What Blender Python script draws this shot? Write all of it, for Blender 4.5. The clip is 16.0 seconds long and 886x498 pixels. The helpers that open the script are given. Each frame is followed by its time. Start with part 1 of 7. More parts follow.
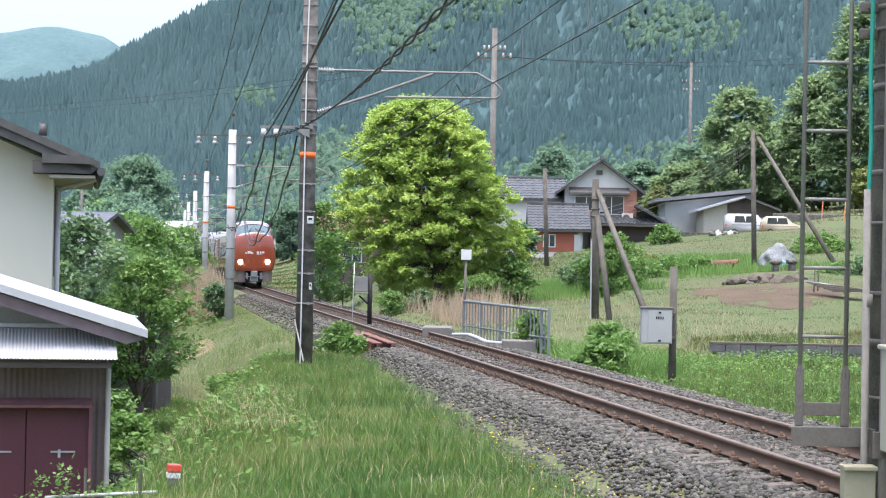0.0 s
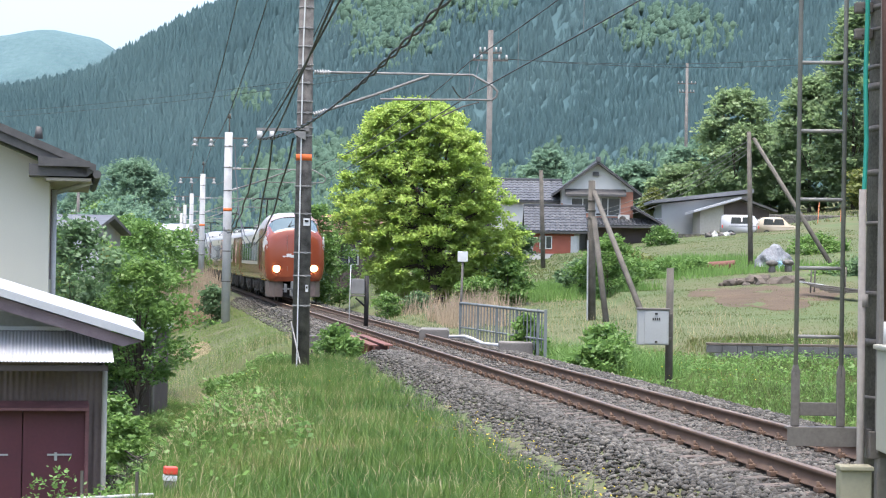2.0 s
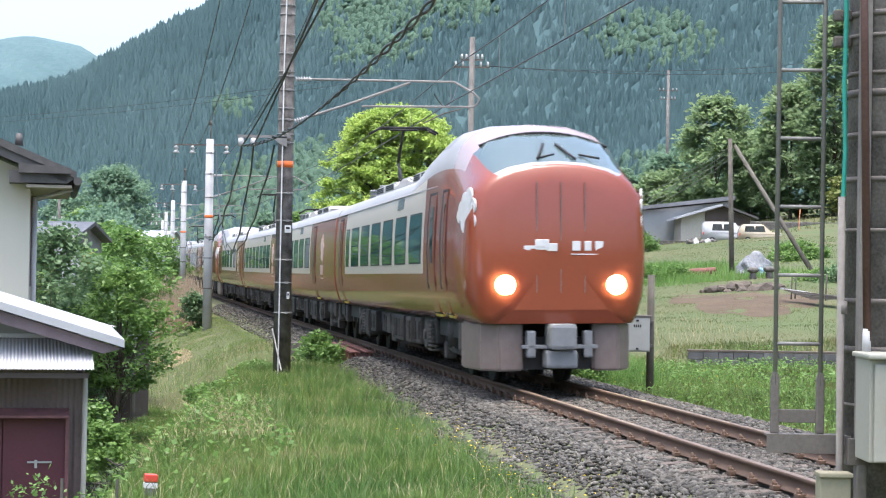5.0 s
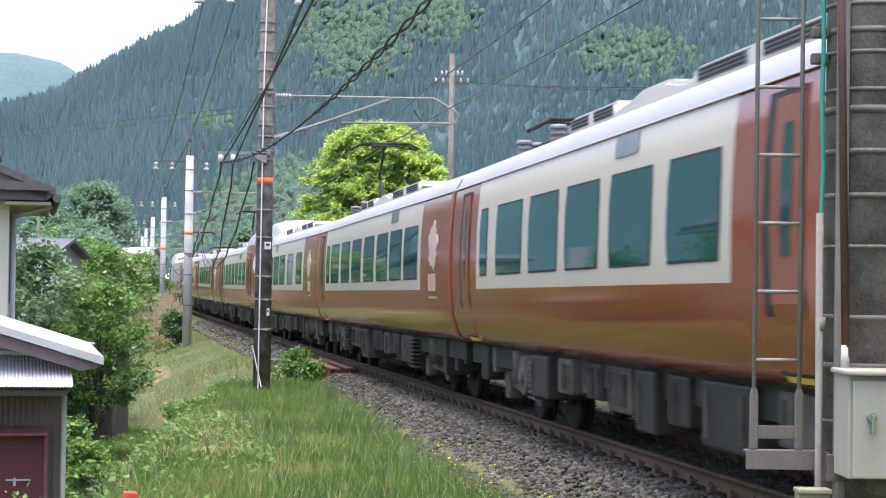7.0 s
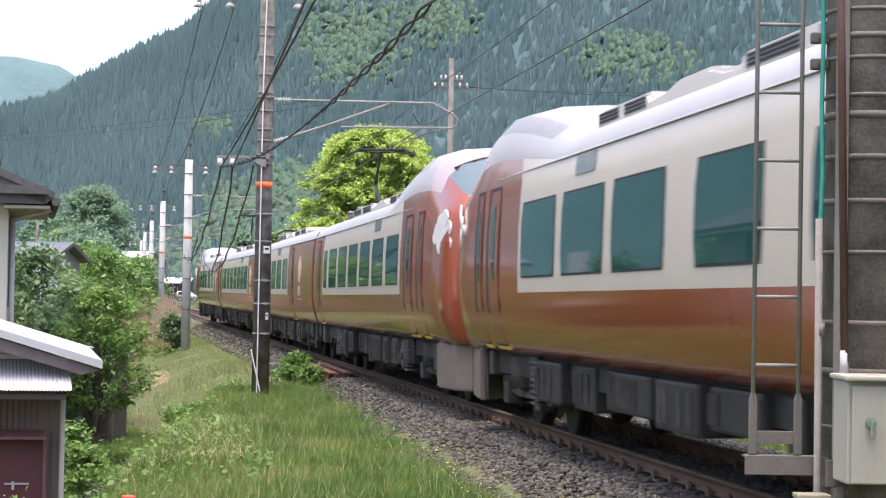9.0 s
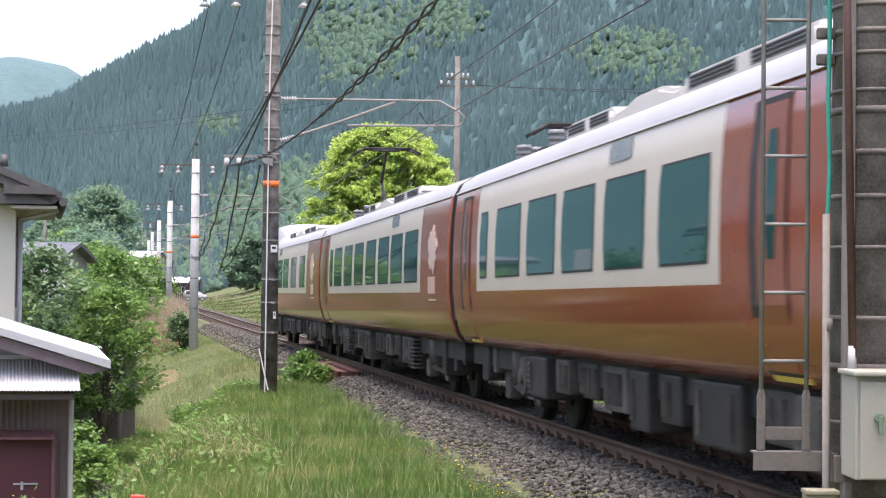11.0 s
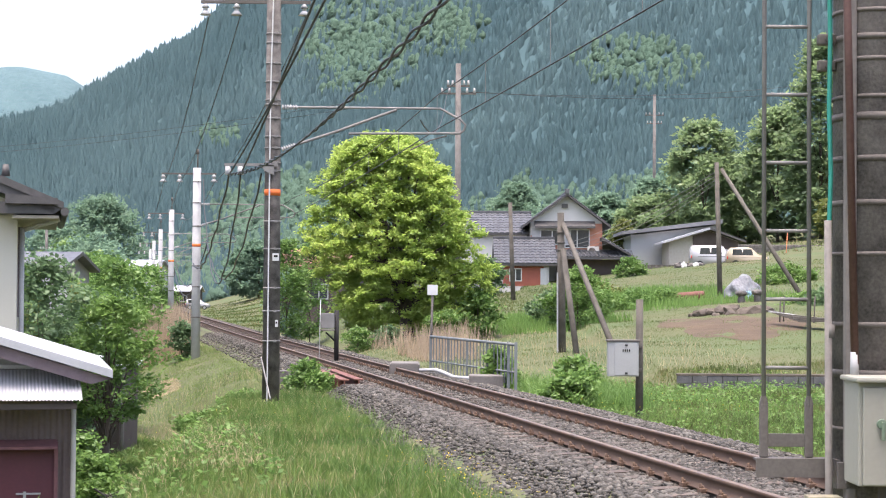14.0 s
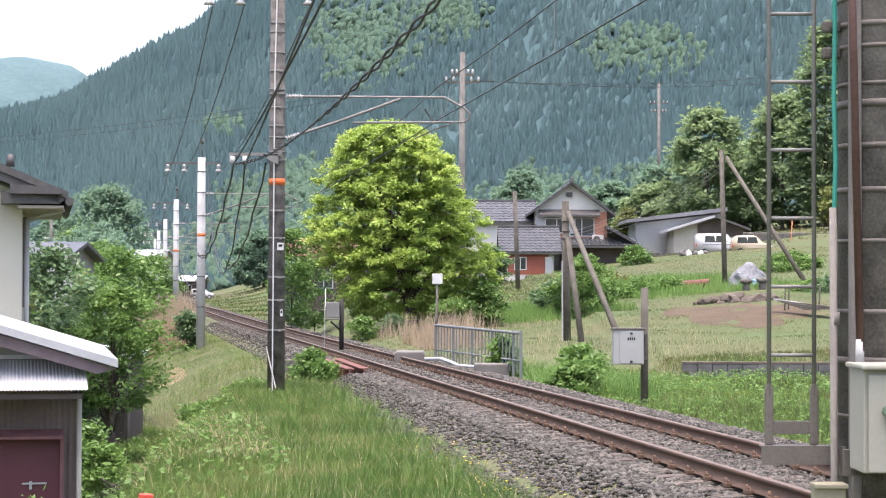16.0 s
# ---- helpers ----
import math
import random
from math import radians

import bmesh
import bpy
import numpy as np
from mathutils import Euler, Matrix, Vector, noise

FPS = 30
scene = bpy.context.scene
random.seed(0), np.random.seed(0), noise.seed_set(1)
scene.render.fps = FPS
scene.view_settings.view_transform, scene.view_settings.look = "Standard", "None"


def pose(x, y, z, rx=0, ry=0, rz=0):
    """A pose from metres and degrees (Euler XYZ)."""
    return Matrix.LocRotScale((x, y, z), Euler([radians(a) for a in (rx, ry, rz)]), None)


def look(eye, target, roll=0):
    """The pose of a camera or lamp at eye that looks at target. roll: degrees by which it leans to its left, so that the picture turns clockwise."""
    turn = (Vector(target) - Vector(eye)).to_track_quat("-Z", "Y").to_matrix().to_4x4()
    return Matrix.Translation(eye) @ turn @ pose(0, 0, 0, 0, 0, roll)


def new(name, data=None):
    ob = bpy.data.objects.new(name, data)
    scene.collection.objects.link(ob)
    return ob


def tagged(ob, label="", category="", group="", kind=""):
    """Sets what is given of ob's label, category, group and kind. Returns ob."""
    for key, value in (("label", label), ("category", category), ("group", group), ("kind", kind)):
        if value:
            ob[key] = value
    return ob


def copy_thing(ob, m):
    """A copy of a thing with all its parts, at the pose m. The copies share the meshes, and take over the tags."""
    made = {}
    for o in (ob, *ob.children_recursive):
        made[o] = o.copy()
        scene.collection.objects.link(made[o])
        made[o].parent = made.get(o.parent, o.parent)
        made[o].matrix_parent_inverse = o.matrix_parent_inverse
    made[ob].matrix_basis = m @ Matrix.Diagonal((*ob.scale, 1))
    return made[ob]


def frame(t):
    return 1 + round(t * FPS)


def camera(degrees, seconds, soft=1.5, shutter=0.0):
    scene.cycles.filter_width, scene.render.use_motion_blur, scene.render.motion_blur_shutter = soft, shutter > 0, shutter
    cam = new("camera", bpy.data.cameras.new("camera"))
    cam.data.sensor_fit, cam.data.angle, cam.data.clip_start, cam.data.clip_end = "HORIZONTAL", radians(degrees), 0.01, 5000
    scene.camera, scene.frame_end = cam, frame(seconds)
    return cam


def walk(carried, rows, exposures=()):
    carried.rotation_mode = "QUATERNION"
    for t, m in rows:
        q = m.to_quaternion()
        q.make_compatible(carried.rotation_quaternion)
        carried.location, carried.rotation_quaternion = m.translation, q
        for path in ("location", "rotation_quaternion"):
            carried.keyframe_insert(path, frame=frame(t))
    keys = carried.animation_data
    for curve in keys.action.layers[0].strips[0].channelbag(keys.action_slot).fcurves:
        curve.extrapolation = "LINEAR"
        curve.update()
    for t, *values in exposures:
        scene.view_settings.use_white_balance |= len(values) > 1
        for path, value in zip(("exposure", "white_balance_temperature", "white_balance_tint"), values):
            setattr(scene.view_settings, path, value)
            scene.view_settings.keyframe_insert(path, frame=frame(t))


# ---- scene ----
EXPO = 1.85
cam = camera(26.5, 16.0, soft=1.15, shutter=0.2)
# seconds, x, z, yaw, pitch, roll of a hand-held camera on the spot
PATH = [
    (0, -0.018, 1.817, 0.916, 0.4561, -1.129),
    (0.5, -0.016, 1.811, 0.896, 0.4466, -1.212),
    (1, -0.016, 1.814, 0.867, 0.4600, -1.112),
    (1.5, -0.015, 1.813, 0.830, 0.4567, -1.078),
    (2, -0.013, 1.813, 0.814, 0.5211, -0.964),
    (2.5, -0.010, 1.813, 0.883, 0.5245, -0.958),
    (3, -0.006, 1.818, 0.815, 0.5148, -0.873),
    (3.5, -0.006, 1.813, 0.679, 0.5929, -0.859),
    (4, -0.005, 1.814, 0.529, 0.6091, -0.924),
    (6.5, -0.004, 1.816, -0.179, 1.1286, -0.893),
    (7, 0.001, 1.818, -0.340, 1.2429, -0.863),
    (7.5, -0.012, 1.810, -0.395, 1.3111, -0.714),
    (8, 0.001, 1.818, -0.337, 1.4401, -0.826),
    (8.5, 0.001, 1.820, -0.315, 1.4628, -0.904),
    (9, -0.001, 1.818, -0.376, 1.3815, -0.987),
    (11.5, 0.001, 1.817, -0.139, 1.2758, -0.538),
    (12, 0.005, 1.817, -0.200, 1.1798, -0.439),
    (12.5, 0.003, 1.816, -0.240, 1.2693, -0.586),
    (13, 0.000, 1.818, -0.204, 1.3800, -0.605),
    (13.5, 0.002, 1.821, -0.193, 1.5285, -0.498),
    (14, 0.000, 1.821, -0.091, 1.5410, -0.370),
    (14.5, 0.001, 1.820, -0.059, 1.5095, -0.398),
    (15, 0.000, 1.820, 0.013, 1.4823, -0.409),
    (15.5, -0.000, 1.820, -0.000, 1.3500, -0.300),
    (16, -0.001, 1.819, 0.056, 1.2020, -0.192),
]
walk(cam, [(t, pose(x, 0, z, 90 + p, r, w)) for t, x, z, w, p, r in PATH], exposures=[(0.0, EXPO, 5950, 10), (4.0, EXPO, 5950, 10), (7.0, EXPO + 0.03, 6080, 13), (9.0, EXPO, 6350, 17), (12.5, EXPO + 0.03, 6350, 17), (16.0, EXPO + 0.08, 6350, 17)])

# ---------------------------------------------------------------- light
world = bpy.data.worlds.new("world")
scene.world = world
world.use_nodes = True
wn, wl = world.node_tree.nodes, world.node_tree.links
sky = wn.new("ShaderNodeTexSky")
sky.sky_type = "NISHITA"
sky.sun_disc = False
sky.sun_elevation = radians(80)
sky.sun_rotation = radians(200)
sky.air_density, sky.dust_density, sky.ozone_density = 1.0, 6.0, 0.5
wl.new(sky.outputs["Color"], wn["Background"].inputs["Color"])
wn["Background"].inputs["Strength"].default_value = 0.15
sun = new("sun", bpy.data.lights.new("sun", "SUN"))
sun.data.energy, sun.data.angle, sun.data.color = 0.6, radians(35), (1.0, 0.96, 0.9)
sun.matrix_world = look((-9, -26, 157), (0, 0, 0))

# ---------------------------------------------------------------- materials


def nodes_of(name):
    m = bpy.data.materials.new(name)
    m.use_nodes = True
    return m, m.node_tree.nodes, m.node_tree.links


def mat(name, a, b=None, rough=0.6, metal=0.0, scale=6.0, fine=60.0, bump=0.15, spec=0.4, per=0.0, dist=0.01):
    """Two colours mixed by coarse and fine noise, with fine relief; per: variation from object to object."""
    m, n, l = nodes_of(name)
    p = n["Principled BSDF"]
    b = b or tuple(c * 0.7 for c in a)
    co = n.new("ShaderNodeTexCoord")
    n1, n2 = n.new("ShaderNodeTexNoise"), n.new("ShaderNodeTexNoise")
    n1.inputs["Scale"].default_value, n1.inputs["Detail"].default_value = scale, 5
    n2.inputs["Scale"].default_value, n2.inputs["Detail"].default_value = fine, 3
    l.new(co.outputs["Object"], n1.inputs["Vector"])
    l.new(co.outputs["Object"], n2.inputs["Vector"])
    add = n.new("ShaderNodeMath")
    add.operation = "MULTIPLY_ADD"
    l.new(n2.outputs["Fac"], add.inputs[0])
    add.inputs[1].default_value = 0.5
    l.new(n1.outputs["Fac"], add.inputs[2])
    ramp = n.new("ShaderNodeValToRGB")
    ramp.color_ramp.elements[0].position, ramp.color_ramp.elements[1].position = 0.5, 1.0
    ramp.color_ramp.elements[0].color, ramp.color_ramp.elements[1].color = (*a, 1), (*b, 1)
    l.new(add.outputs[0], ramp.inputs["Fac"])
    out = ramp.outputs["Color"]
    if per:
        info, hsv, mr = n.new("ShaderNodeObjectInfo"), n.new("ShaderNodeHueSaturation"), n.new("ShaderNodeMapRange")
        mr.inputs["To Min"].default_value, mr.inputs["To Max"].default_value = 1 - per, 1 + per
        l.new(info.outputs["Random"], mr.inputs["Value"])
        l.new(mr.outputs["Result"], hsv.inputs["Value"])
        l.new(out, hsv.inputs["Color"])
        out = hsv.outputs["Color"]
    l.new(out, p.inputs["Base Color"])
    p.inputs["Roughness"].default_value, p.inputs["Metallic"].default_value = rough, metal
    p.inputs["Specular IOR Level"].default_value = spec
    if bump:
        bp = n.new("ShaderNodeBump")
        bp.inputs["Strength"].default_value, bp.inputs["Distance"].default_value = bump, dist
        l.new(add.outputs[0], bp.inputs["Height"])
        l.new(bp.outputs["Normal"], p.inputs["Normal"])
    return m


def leafy(name, a, b, trans=0.35, c=None, gloss=0.03, big_scale=0.35, per=0.55, wide=1.6, upright=0.0):
    """Leaves and blades: colour varies from piece to piece, with light shining through."""
    m, n, l = nodes_of(name)
    n.remove(n["Principled BSDF"])
    geo, ramp = n.new("ShaderNodeNewGeometry"), n.new("ShaderNodeValToRGB")
    e = ramp.color_ramp.elements
    e[0].color, e[1].color = (*a, 1), (*b, 1)
    if c:
        k = e.new(0.9)
        k.color = (*b, 1)
        e[-1].color = (*c, 1)
    co, big = n.new("ShaderNodeTexCoord"), n.new("ShaderNodeTexNoise")
    big.inputs["Scale"].default_value = big_scale
    l.new(co.outputs["Object"], big.inputs["Vector"])
    mix = n.new("ShaderNodeMath")
    mix.operation = "MULTIPLY_ADD"
    mix.inputs[1].default_value = per
    l.new(geo.outputs["Random Per Island"], mix.inputs[0])
    sub = n.new("ShaderNodeMath")
    sub.operation = "MULTIPLY_ADD"
    sub.inputs[1].default_value, sub.inputs[2].default_value = wide, 0.5 - 0.5 * wide - 0.45 * per
    l.new(big.outputs["Fac"], sub.inputs[0])
    l.new(sub.outputs[0], mix.inputs[2])
    l.new(mix.outputs[0], ramp.inputs["Fac"])
    d, t, g, ms = n.new("ShaderNodeBsdfDiffuse"), n.new("ShaderNodeBsdfTranslucent"), n.new("ShaderNodeBsdfGlossy"), n.new("ShaderNodeMixShader")
    l.new(ramp.outputs["Color"], d.inputs["Color"])
    l.new(ramp.outputs["Color"], t.inputs["Color"])
    if upright:
        # thin blades take the light of the sward as a whole: normals lean towards the zenith
        av, nz = n.new("ShaderNodeVectorMath"), n.new("ShaderNodeVectorMath")
        av.inputs[1].default_value = (0, 0, upright)
        nz.operation = "NORMALIZE"
        l.new(geo.outputs["Normal"], av.inputs[0])
        l.new(av.outputs[0], nz.inputs[0])
        l.new(nz.outputs[0], d.inputs["Normal"])
    ms.inputs["Fac"].default_value = trans
    l.new(d.outputs[0], ms.inputs[1])
    l.new(t.outputs[0], ms.inputs[2])
    g.inputs["Roughness"].default_value = 0.45
    ms2 = n.new("ShaderNodeMixShader")
    ms2.inputs["Fac"].default_value = gloss
    l.new(ms.outputs[0], ms2.inputs[1])
    l.new(g.outputs[0], ms2.inputs[2])
    l.new(ms2.outputs[0], n["Material Output"].inputs["Surface"])
    return m


def glow(name, colour, strength):
    m, n, l = nodes_of(name)
    p = n["Principled BSDF"]
    p.inputs["Emission Color"].default_value = (*colour, 1)
    p.inputs["Emission Strength"].default_value = strength
    return m


M_RAIL = mat("rusty_rail", (0.078, 0.047, 0.03), (0.122, 0.077, 0.05), 0.8, 0.1, 3, 90)
M_HEAD = mat("rail_head", (0.14, 0.095, 0.066), (0.20, 0.145, 0.105), 0.5, 0.4, 2, 80, 0.05)
M_SLEEPER = mat("sleeper", (0.065, 0.049, 0.038), (0.125, 0.10, 0.08), 0.9, 0, 4, 50, 0.4, per=0.2)
M_BED = mat("ballast_bed", (0.033, 0.027, 0.02), (0.073, 0.06, 0.046), 0.95, 0, 14, 45, 0.9, dist=0.05)
M_CONC = mat("concrete", (0.11, 0.10, 0.09), (0.20, 0.185, 0.165), 0.85, 0, 1.5, 30, 0.25)
M_CONC_D = mat("stained_concrete", (0.04, 0.036, 0.032), (0.17, 0.155, 0.138), 0.85, 0, 5.0, 70, 0.4)
M_CONC_L = mat("pale_concrete", (0.30, 0.30, 0.295), (0.45, 0.45, 0.44), 0.8, 0, 1.2, 30, 0.2)
M_STEEL = mat("galvanised_steel", (0.15, 0.145, 0.135), (0.23, 0.225, 0.21), 0.65, 0.1, 3, 60, 0.05)
M_STEEL_D = mat("weathered_steel", (0.075, 0.066, 0.057), (0.14, 0.125, 0.11), 0.7, 0.1, 3, 60, 0.1)
M_WIRE = mat("black_cable", (0.015, 0.015, 0.016), (0.03, 0.03, 0.03), 0.5)
M_ORANGE = mat("orange_paint", (0.72, 0.16, 0.03), (0.6, 0.13, 0.03), 0.6)
M_WHITE = mat("white_paint", (0.6, 0.6, 0.585), (0.5, 0.5, 0.485), 0.55)
M_PORC = mat("porcelain", (0.42, 0.415, 0.40), (0.36, 0.355, 0.34), 0.25)
M_WOOD = mat("weathered_wood", (0.062, 0.055, 0.044), (0.122, 0.11, 0.09), 0.9, 0, 3, 50, 0.4)
M_SOIL = mat("grass_soil", (0.054, 0.09, 0.024), (0.10, 0.088, 0.04), 0.95, 0, 0.16, 5, 0.6, dist=0.05)
M_BROWN = mat("copper_paint", (0.215, 0.052, 0.026), (0.195, 0.046, 0.023), 0.12, 0.0, 0.5, 10, 0.0, spec=0.55)
M_CREAM = mat("cream_paint", (0.45, 0.405, 0.345), (0.41, 0.37, 0.315), 0.3, 0.0, 0.5, 10, 0.0, spec=0.35)
M_ROOF = mat("silver_roof", (0.30, 0.30, 0.30), (0.26, 0.26, 0.26), 0.5, 0.1, 0.7, 20, 0.05)
M_AC = mat("roof_unit_paint", (0.50, 0.485, 0.46), (0.44, 0.425, 0.40), 0.6, 0.0, 1, 20, 0.05)
M_UNDER = mat("underframe_grey", (0.012, 0.0115, 0.011), (0.03, 0.028, 0.026), 0.7, 0.2, 4, 40, 0.3)
M_UNDER_L = mat("equipment_grey", (0.028, 0.026, 0.023), (0.08, 0.074, 0.067), 0.85, 0.0, 4, 40, 0.2, spec=0.25, per=0.3)
M_SKIRT = mat("grey_brown_skirt", (0.13, 0.10, 0.088), (0.17, 0.135, 0.12), 0.45)
M_BADGE = mat("faded_white_print", (0.44, 0.34, 0.29), (0.38, 0.29, 0.25), 0.5)
M_GASKET = mat("rubber_gasket", (0.012, 0.011, 0.011), (0.022, 0.02, 0.02), 0.6)
M_PANE = mat("tinted_pane", (0.008, 0.047, 0.047), (0.013, 0.06, 0.059), 0.03, 0, 0.3, 1, 0, spec=0.22)
M_SHIELD = mat("windscreen", (0.06, 0.09, 0.085), (0.09, 0.12, 0.115), 0.03, 0, 0.4, 1, 0, spec=1.0)
M_LAMP = glow("headlamp_glow", (1.0, 0.86, 0.45), 30.0)

# ---------------------------------------------------------------- small builders


def place(ob, parent=None):
    if parent:
        ob.parent = parent
    return ob


def part(name, bm, material, parent=None, label="", smooth=False):
    """Links a bmesh as one mesh object, under a thing if there is one."""
    me = bpy.data.meshes.new(name)
    bm.to_mesh(me)
    bm.free()
    for m in material if isinstance(material, (list, tuple)) else [material]:
        me.materials.append(m)
    if smooth:
        me.polygons.foreach_set("use_smooth", [True] * len(me.polygons))
    return tagged(place(new(name, me), parent), label)


def empty(name, at=None, label="", category="", group="", kind=""):
    ob = new(name)
    ob.empty_display_size = 0.2
    if at is not None:
        ob.matrix_world = at if isinstance(at, Matrix) else pose(*at)
    return tagged(ob, label, category, group, kind)


def mesh_np(name, verts, faces, material, parent=None, smooth=False):
    """One mesh from arrays of corners and of equal-sided faces."""
    verts, faces = np.asarray(verts, np.float32), np.asarray(faces, np.int32)
    me = bpy.data.meshes.new(name)
    k = faces.shape[1]
    me.vertices.add(len(verts))
    me.vertices.foreach_set("co", verts.ravel())
    me.loops.add(faces.size)
    me.loops.foreach_set("vertex_index", faces.ravel())
    me.polygons.add(len(faces))
    me.polygons.foreach_set("loop_start", np.arange(0, faces.size, k, dtype=np.int32))
    if smooth:
        me.polygons.foreach_set("use_smooth", np.ones(len(faces), bool))
    me.update(calc_edges=True)
    me.validate()
    me.materials.append(material)
    return place(new(name, me), parent)


def box(bm, c, s, rot=None, bev=0.0, mi=0):
    """A box of size s about c, with bevelled edges where bev is given."""
    m = Matrix.Translation(c) @ (rot.to_4x4() if rot else Matrix()) @ Matrix.Diagonal((*s, 1))
    r = bmesh.ops.create_cube(bm, size=1, matrix=m)
    fs = {f for v in r["verts"] for f in v.link_faces}
    for f in fs:
        f.material_index = mi
    if bev:
        es = {e for v in r["verts"] for e in v.link_edges}
        rr = bmesh.ops.bevel(bm, geom=list(es), offset=bev, segments=2, affect="EDGES", profile=0.6)
        for f in rr["faces"]:
            f.material_index = mi
    return bm


def rod(bm, p, q, r0, r1=None, n=10, mi=0, caps=True):
    """A tapered round bar from p to q."""
    p, q = Vector(p), Vector(q)
    d = q - p
    m = Matrix.Translation((p + q) / 2) @ d.to_track_quat("Z", "Y").to_matrix().to_4x4()
    r = bmesh.ops.create_cone(bm, cap_ends=caps, segments=n, radius1=r0, radius2=r0 if r1 is None else r1, depth=d.length, matrix=m)
    for f in {f for v in r["verts"] for f in v.link_faces}:
        f.material_index = mi
        f.smooth = len(f.verts) == 4
    return bm


def prism(bm, pts, axis, lo, hi, mi=0):
    """A flat outline (pairs) pushed along one axis from lo to hi."""
    def at(p, h):
        return {"x": (h, p[0], p[1]), "y": (p[0], h, p[1]), "z": (p[0], p[1], h)}[axis]
    a = [bm.verts.new(at(p, lo)) for p in pts]
    b = [bm.verts.new(at(p, hi)) for p in pts]
    n = len(pts)
    fs = [bm.faces.new(a[::-1]), bm.faces.new(b)] + [bm.faces.new((a[i], a[(i + 1) % n], b[(i + 1) % n], b[i])) for i in range(n)]
    for f in fs:
        f.material_index = mi
    bmesh.ops.recalc_face_normals(bm, faces=fs)
    return bm


def tube(name, pts, r, material, parent=None, label="", n=6):
    """A cable or pipe through the given points."""
    cu = bpy.data.curves.new(name, "CURVE")
    cu.dimensions, cu.bevel_depth, cu.bevel_resolution = "3D", r, 1
    sp = cu.splines.new("POLY")
    sp.points.add(len(pts) - 1)
    for p, c in zip(sp.points, pts):
        p.co = (*c, 1)
    ob = new(name, cu)
    me = bpy.data.meshes.new_from_object(ob)
    bpy.data.objects.remove(ob)
    me.materials.clear()
    me.materials.append(material)
    me.polygons.foreach_set("use_smooth", [True] * len(me.polygons))
    return tagged(place(new(name, me), parent), label)


def sag(p, q, drop, n=14, twist=0.0, turns=40):
    p, q = Vector(p), Vector(q)
    out = []
    for i in range(n + 1):
        t = i / n
        v = p.lerp(q, t) - Vector((0, 0, 4 * drop * t * (1 - t)))
        if twist:
            v += Vector((twist * math.sin(turns * t), 0, twist * math.cos(turns * 1.1 * t)))
        out.append(v)
    return out


# ---------------------------------------------------------------- the line of the railway


def track_x(y):
    """Centre of the track: x as a function of y."""
    if y < 90:
        return -2.02e-4 * y * y - 0.1429 * y + 6.03
    s = -0.1793
    if y < 150:
        return -8.47 + s * (y - 90)
    x = -8.47 + s * 60
    k = min(y - 150, 110)
    x += s * k + 0.5 * (0.034 / 110) * k * k
    return x + (s + 0.034) * max(0, y - 260)


def track_z(y):
    if y < 0:
        return 0.243
    if y < 130:
        return -0.055 + 5.75e-5 * (y - 72) ** 2
    return -0.055 + 5.75e-5 * 58 ** 2 + 0.004 * min(y - 130, 200)


def track_dir(y):
    d = Vector((track_x(y + 0.5) - track_x(y - 0.5), 1.0, track_z(y + 0.5) - track_z(y - 0.5)))
    return d.normalized()


CANT = 0.034


def on_track(y, u, w=0.0):
    """The point u metres to the right of the centre (looking away), w above the rails."""
    d = track_dir(y)
    side = Vector((d.y, -d.x, 0)).normalized()
    c = CANT if abs(u) < 2.5 else 0.0
    return Vector((track_x(y), y, track_z(y))) + side * u + Vector((0, 0, w + u * c))


TX = np.array([track_x(y) for y in np.arange(-400, 4001, 1.0)])
TZ = np.array([track_z(y) for y in np.arange(-400, 4001, 1.0)])
TY = np.arange(-400, 4001, 1.0)


def smooth(a, b, t):
    t = np.clip((np.asarray(t, float) - a) / (b - a), 0, 1)
    return t * t * (3 - 2 * t)


def wave(x, y, k=1.0, seed=0.0):
    """A cheap sum of waves, in place of noise, for arrays."""
    return (np.sin(x * k + 1.3 * np.sin(y * k * 0.7 + seed) + seed) + np.sin(y * k * 1.13 + 1.7 * np.sin(x * k * 0.6 - seed) + 2 * seed)
            + 0.5 * np.sin((x + y) * k * 2.3 + seed) + 0.5 * np.sin((x - 1.4 * y) * k * 2.9 + 3 * seed)) / 3


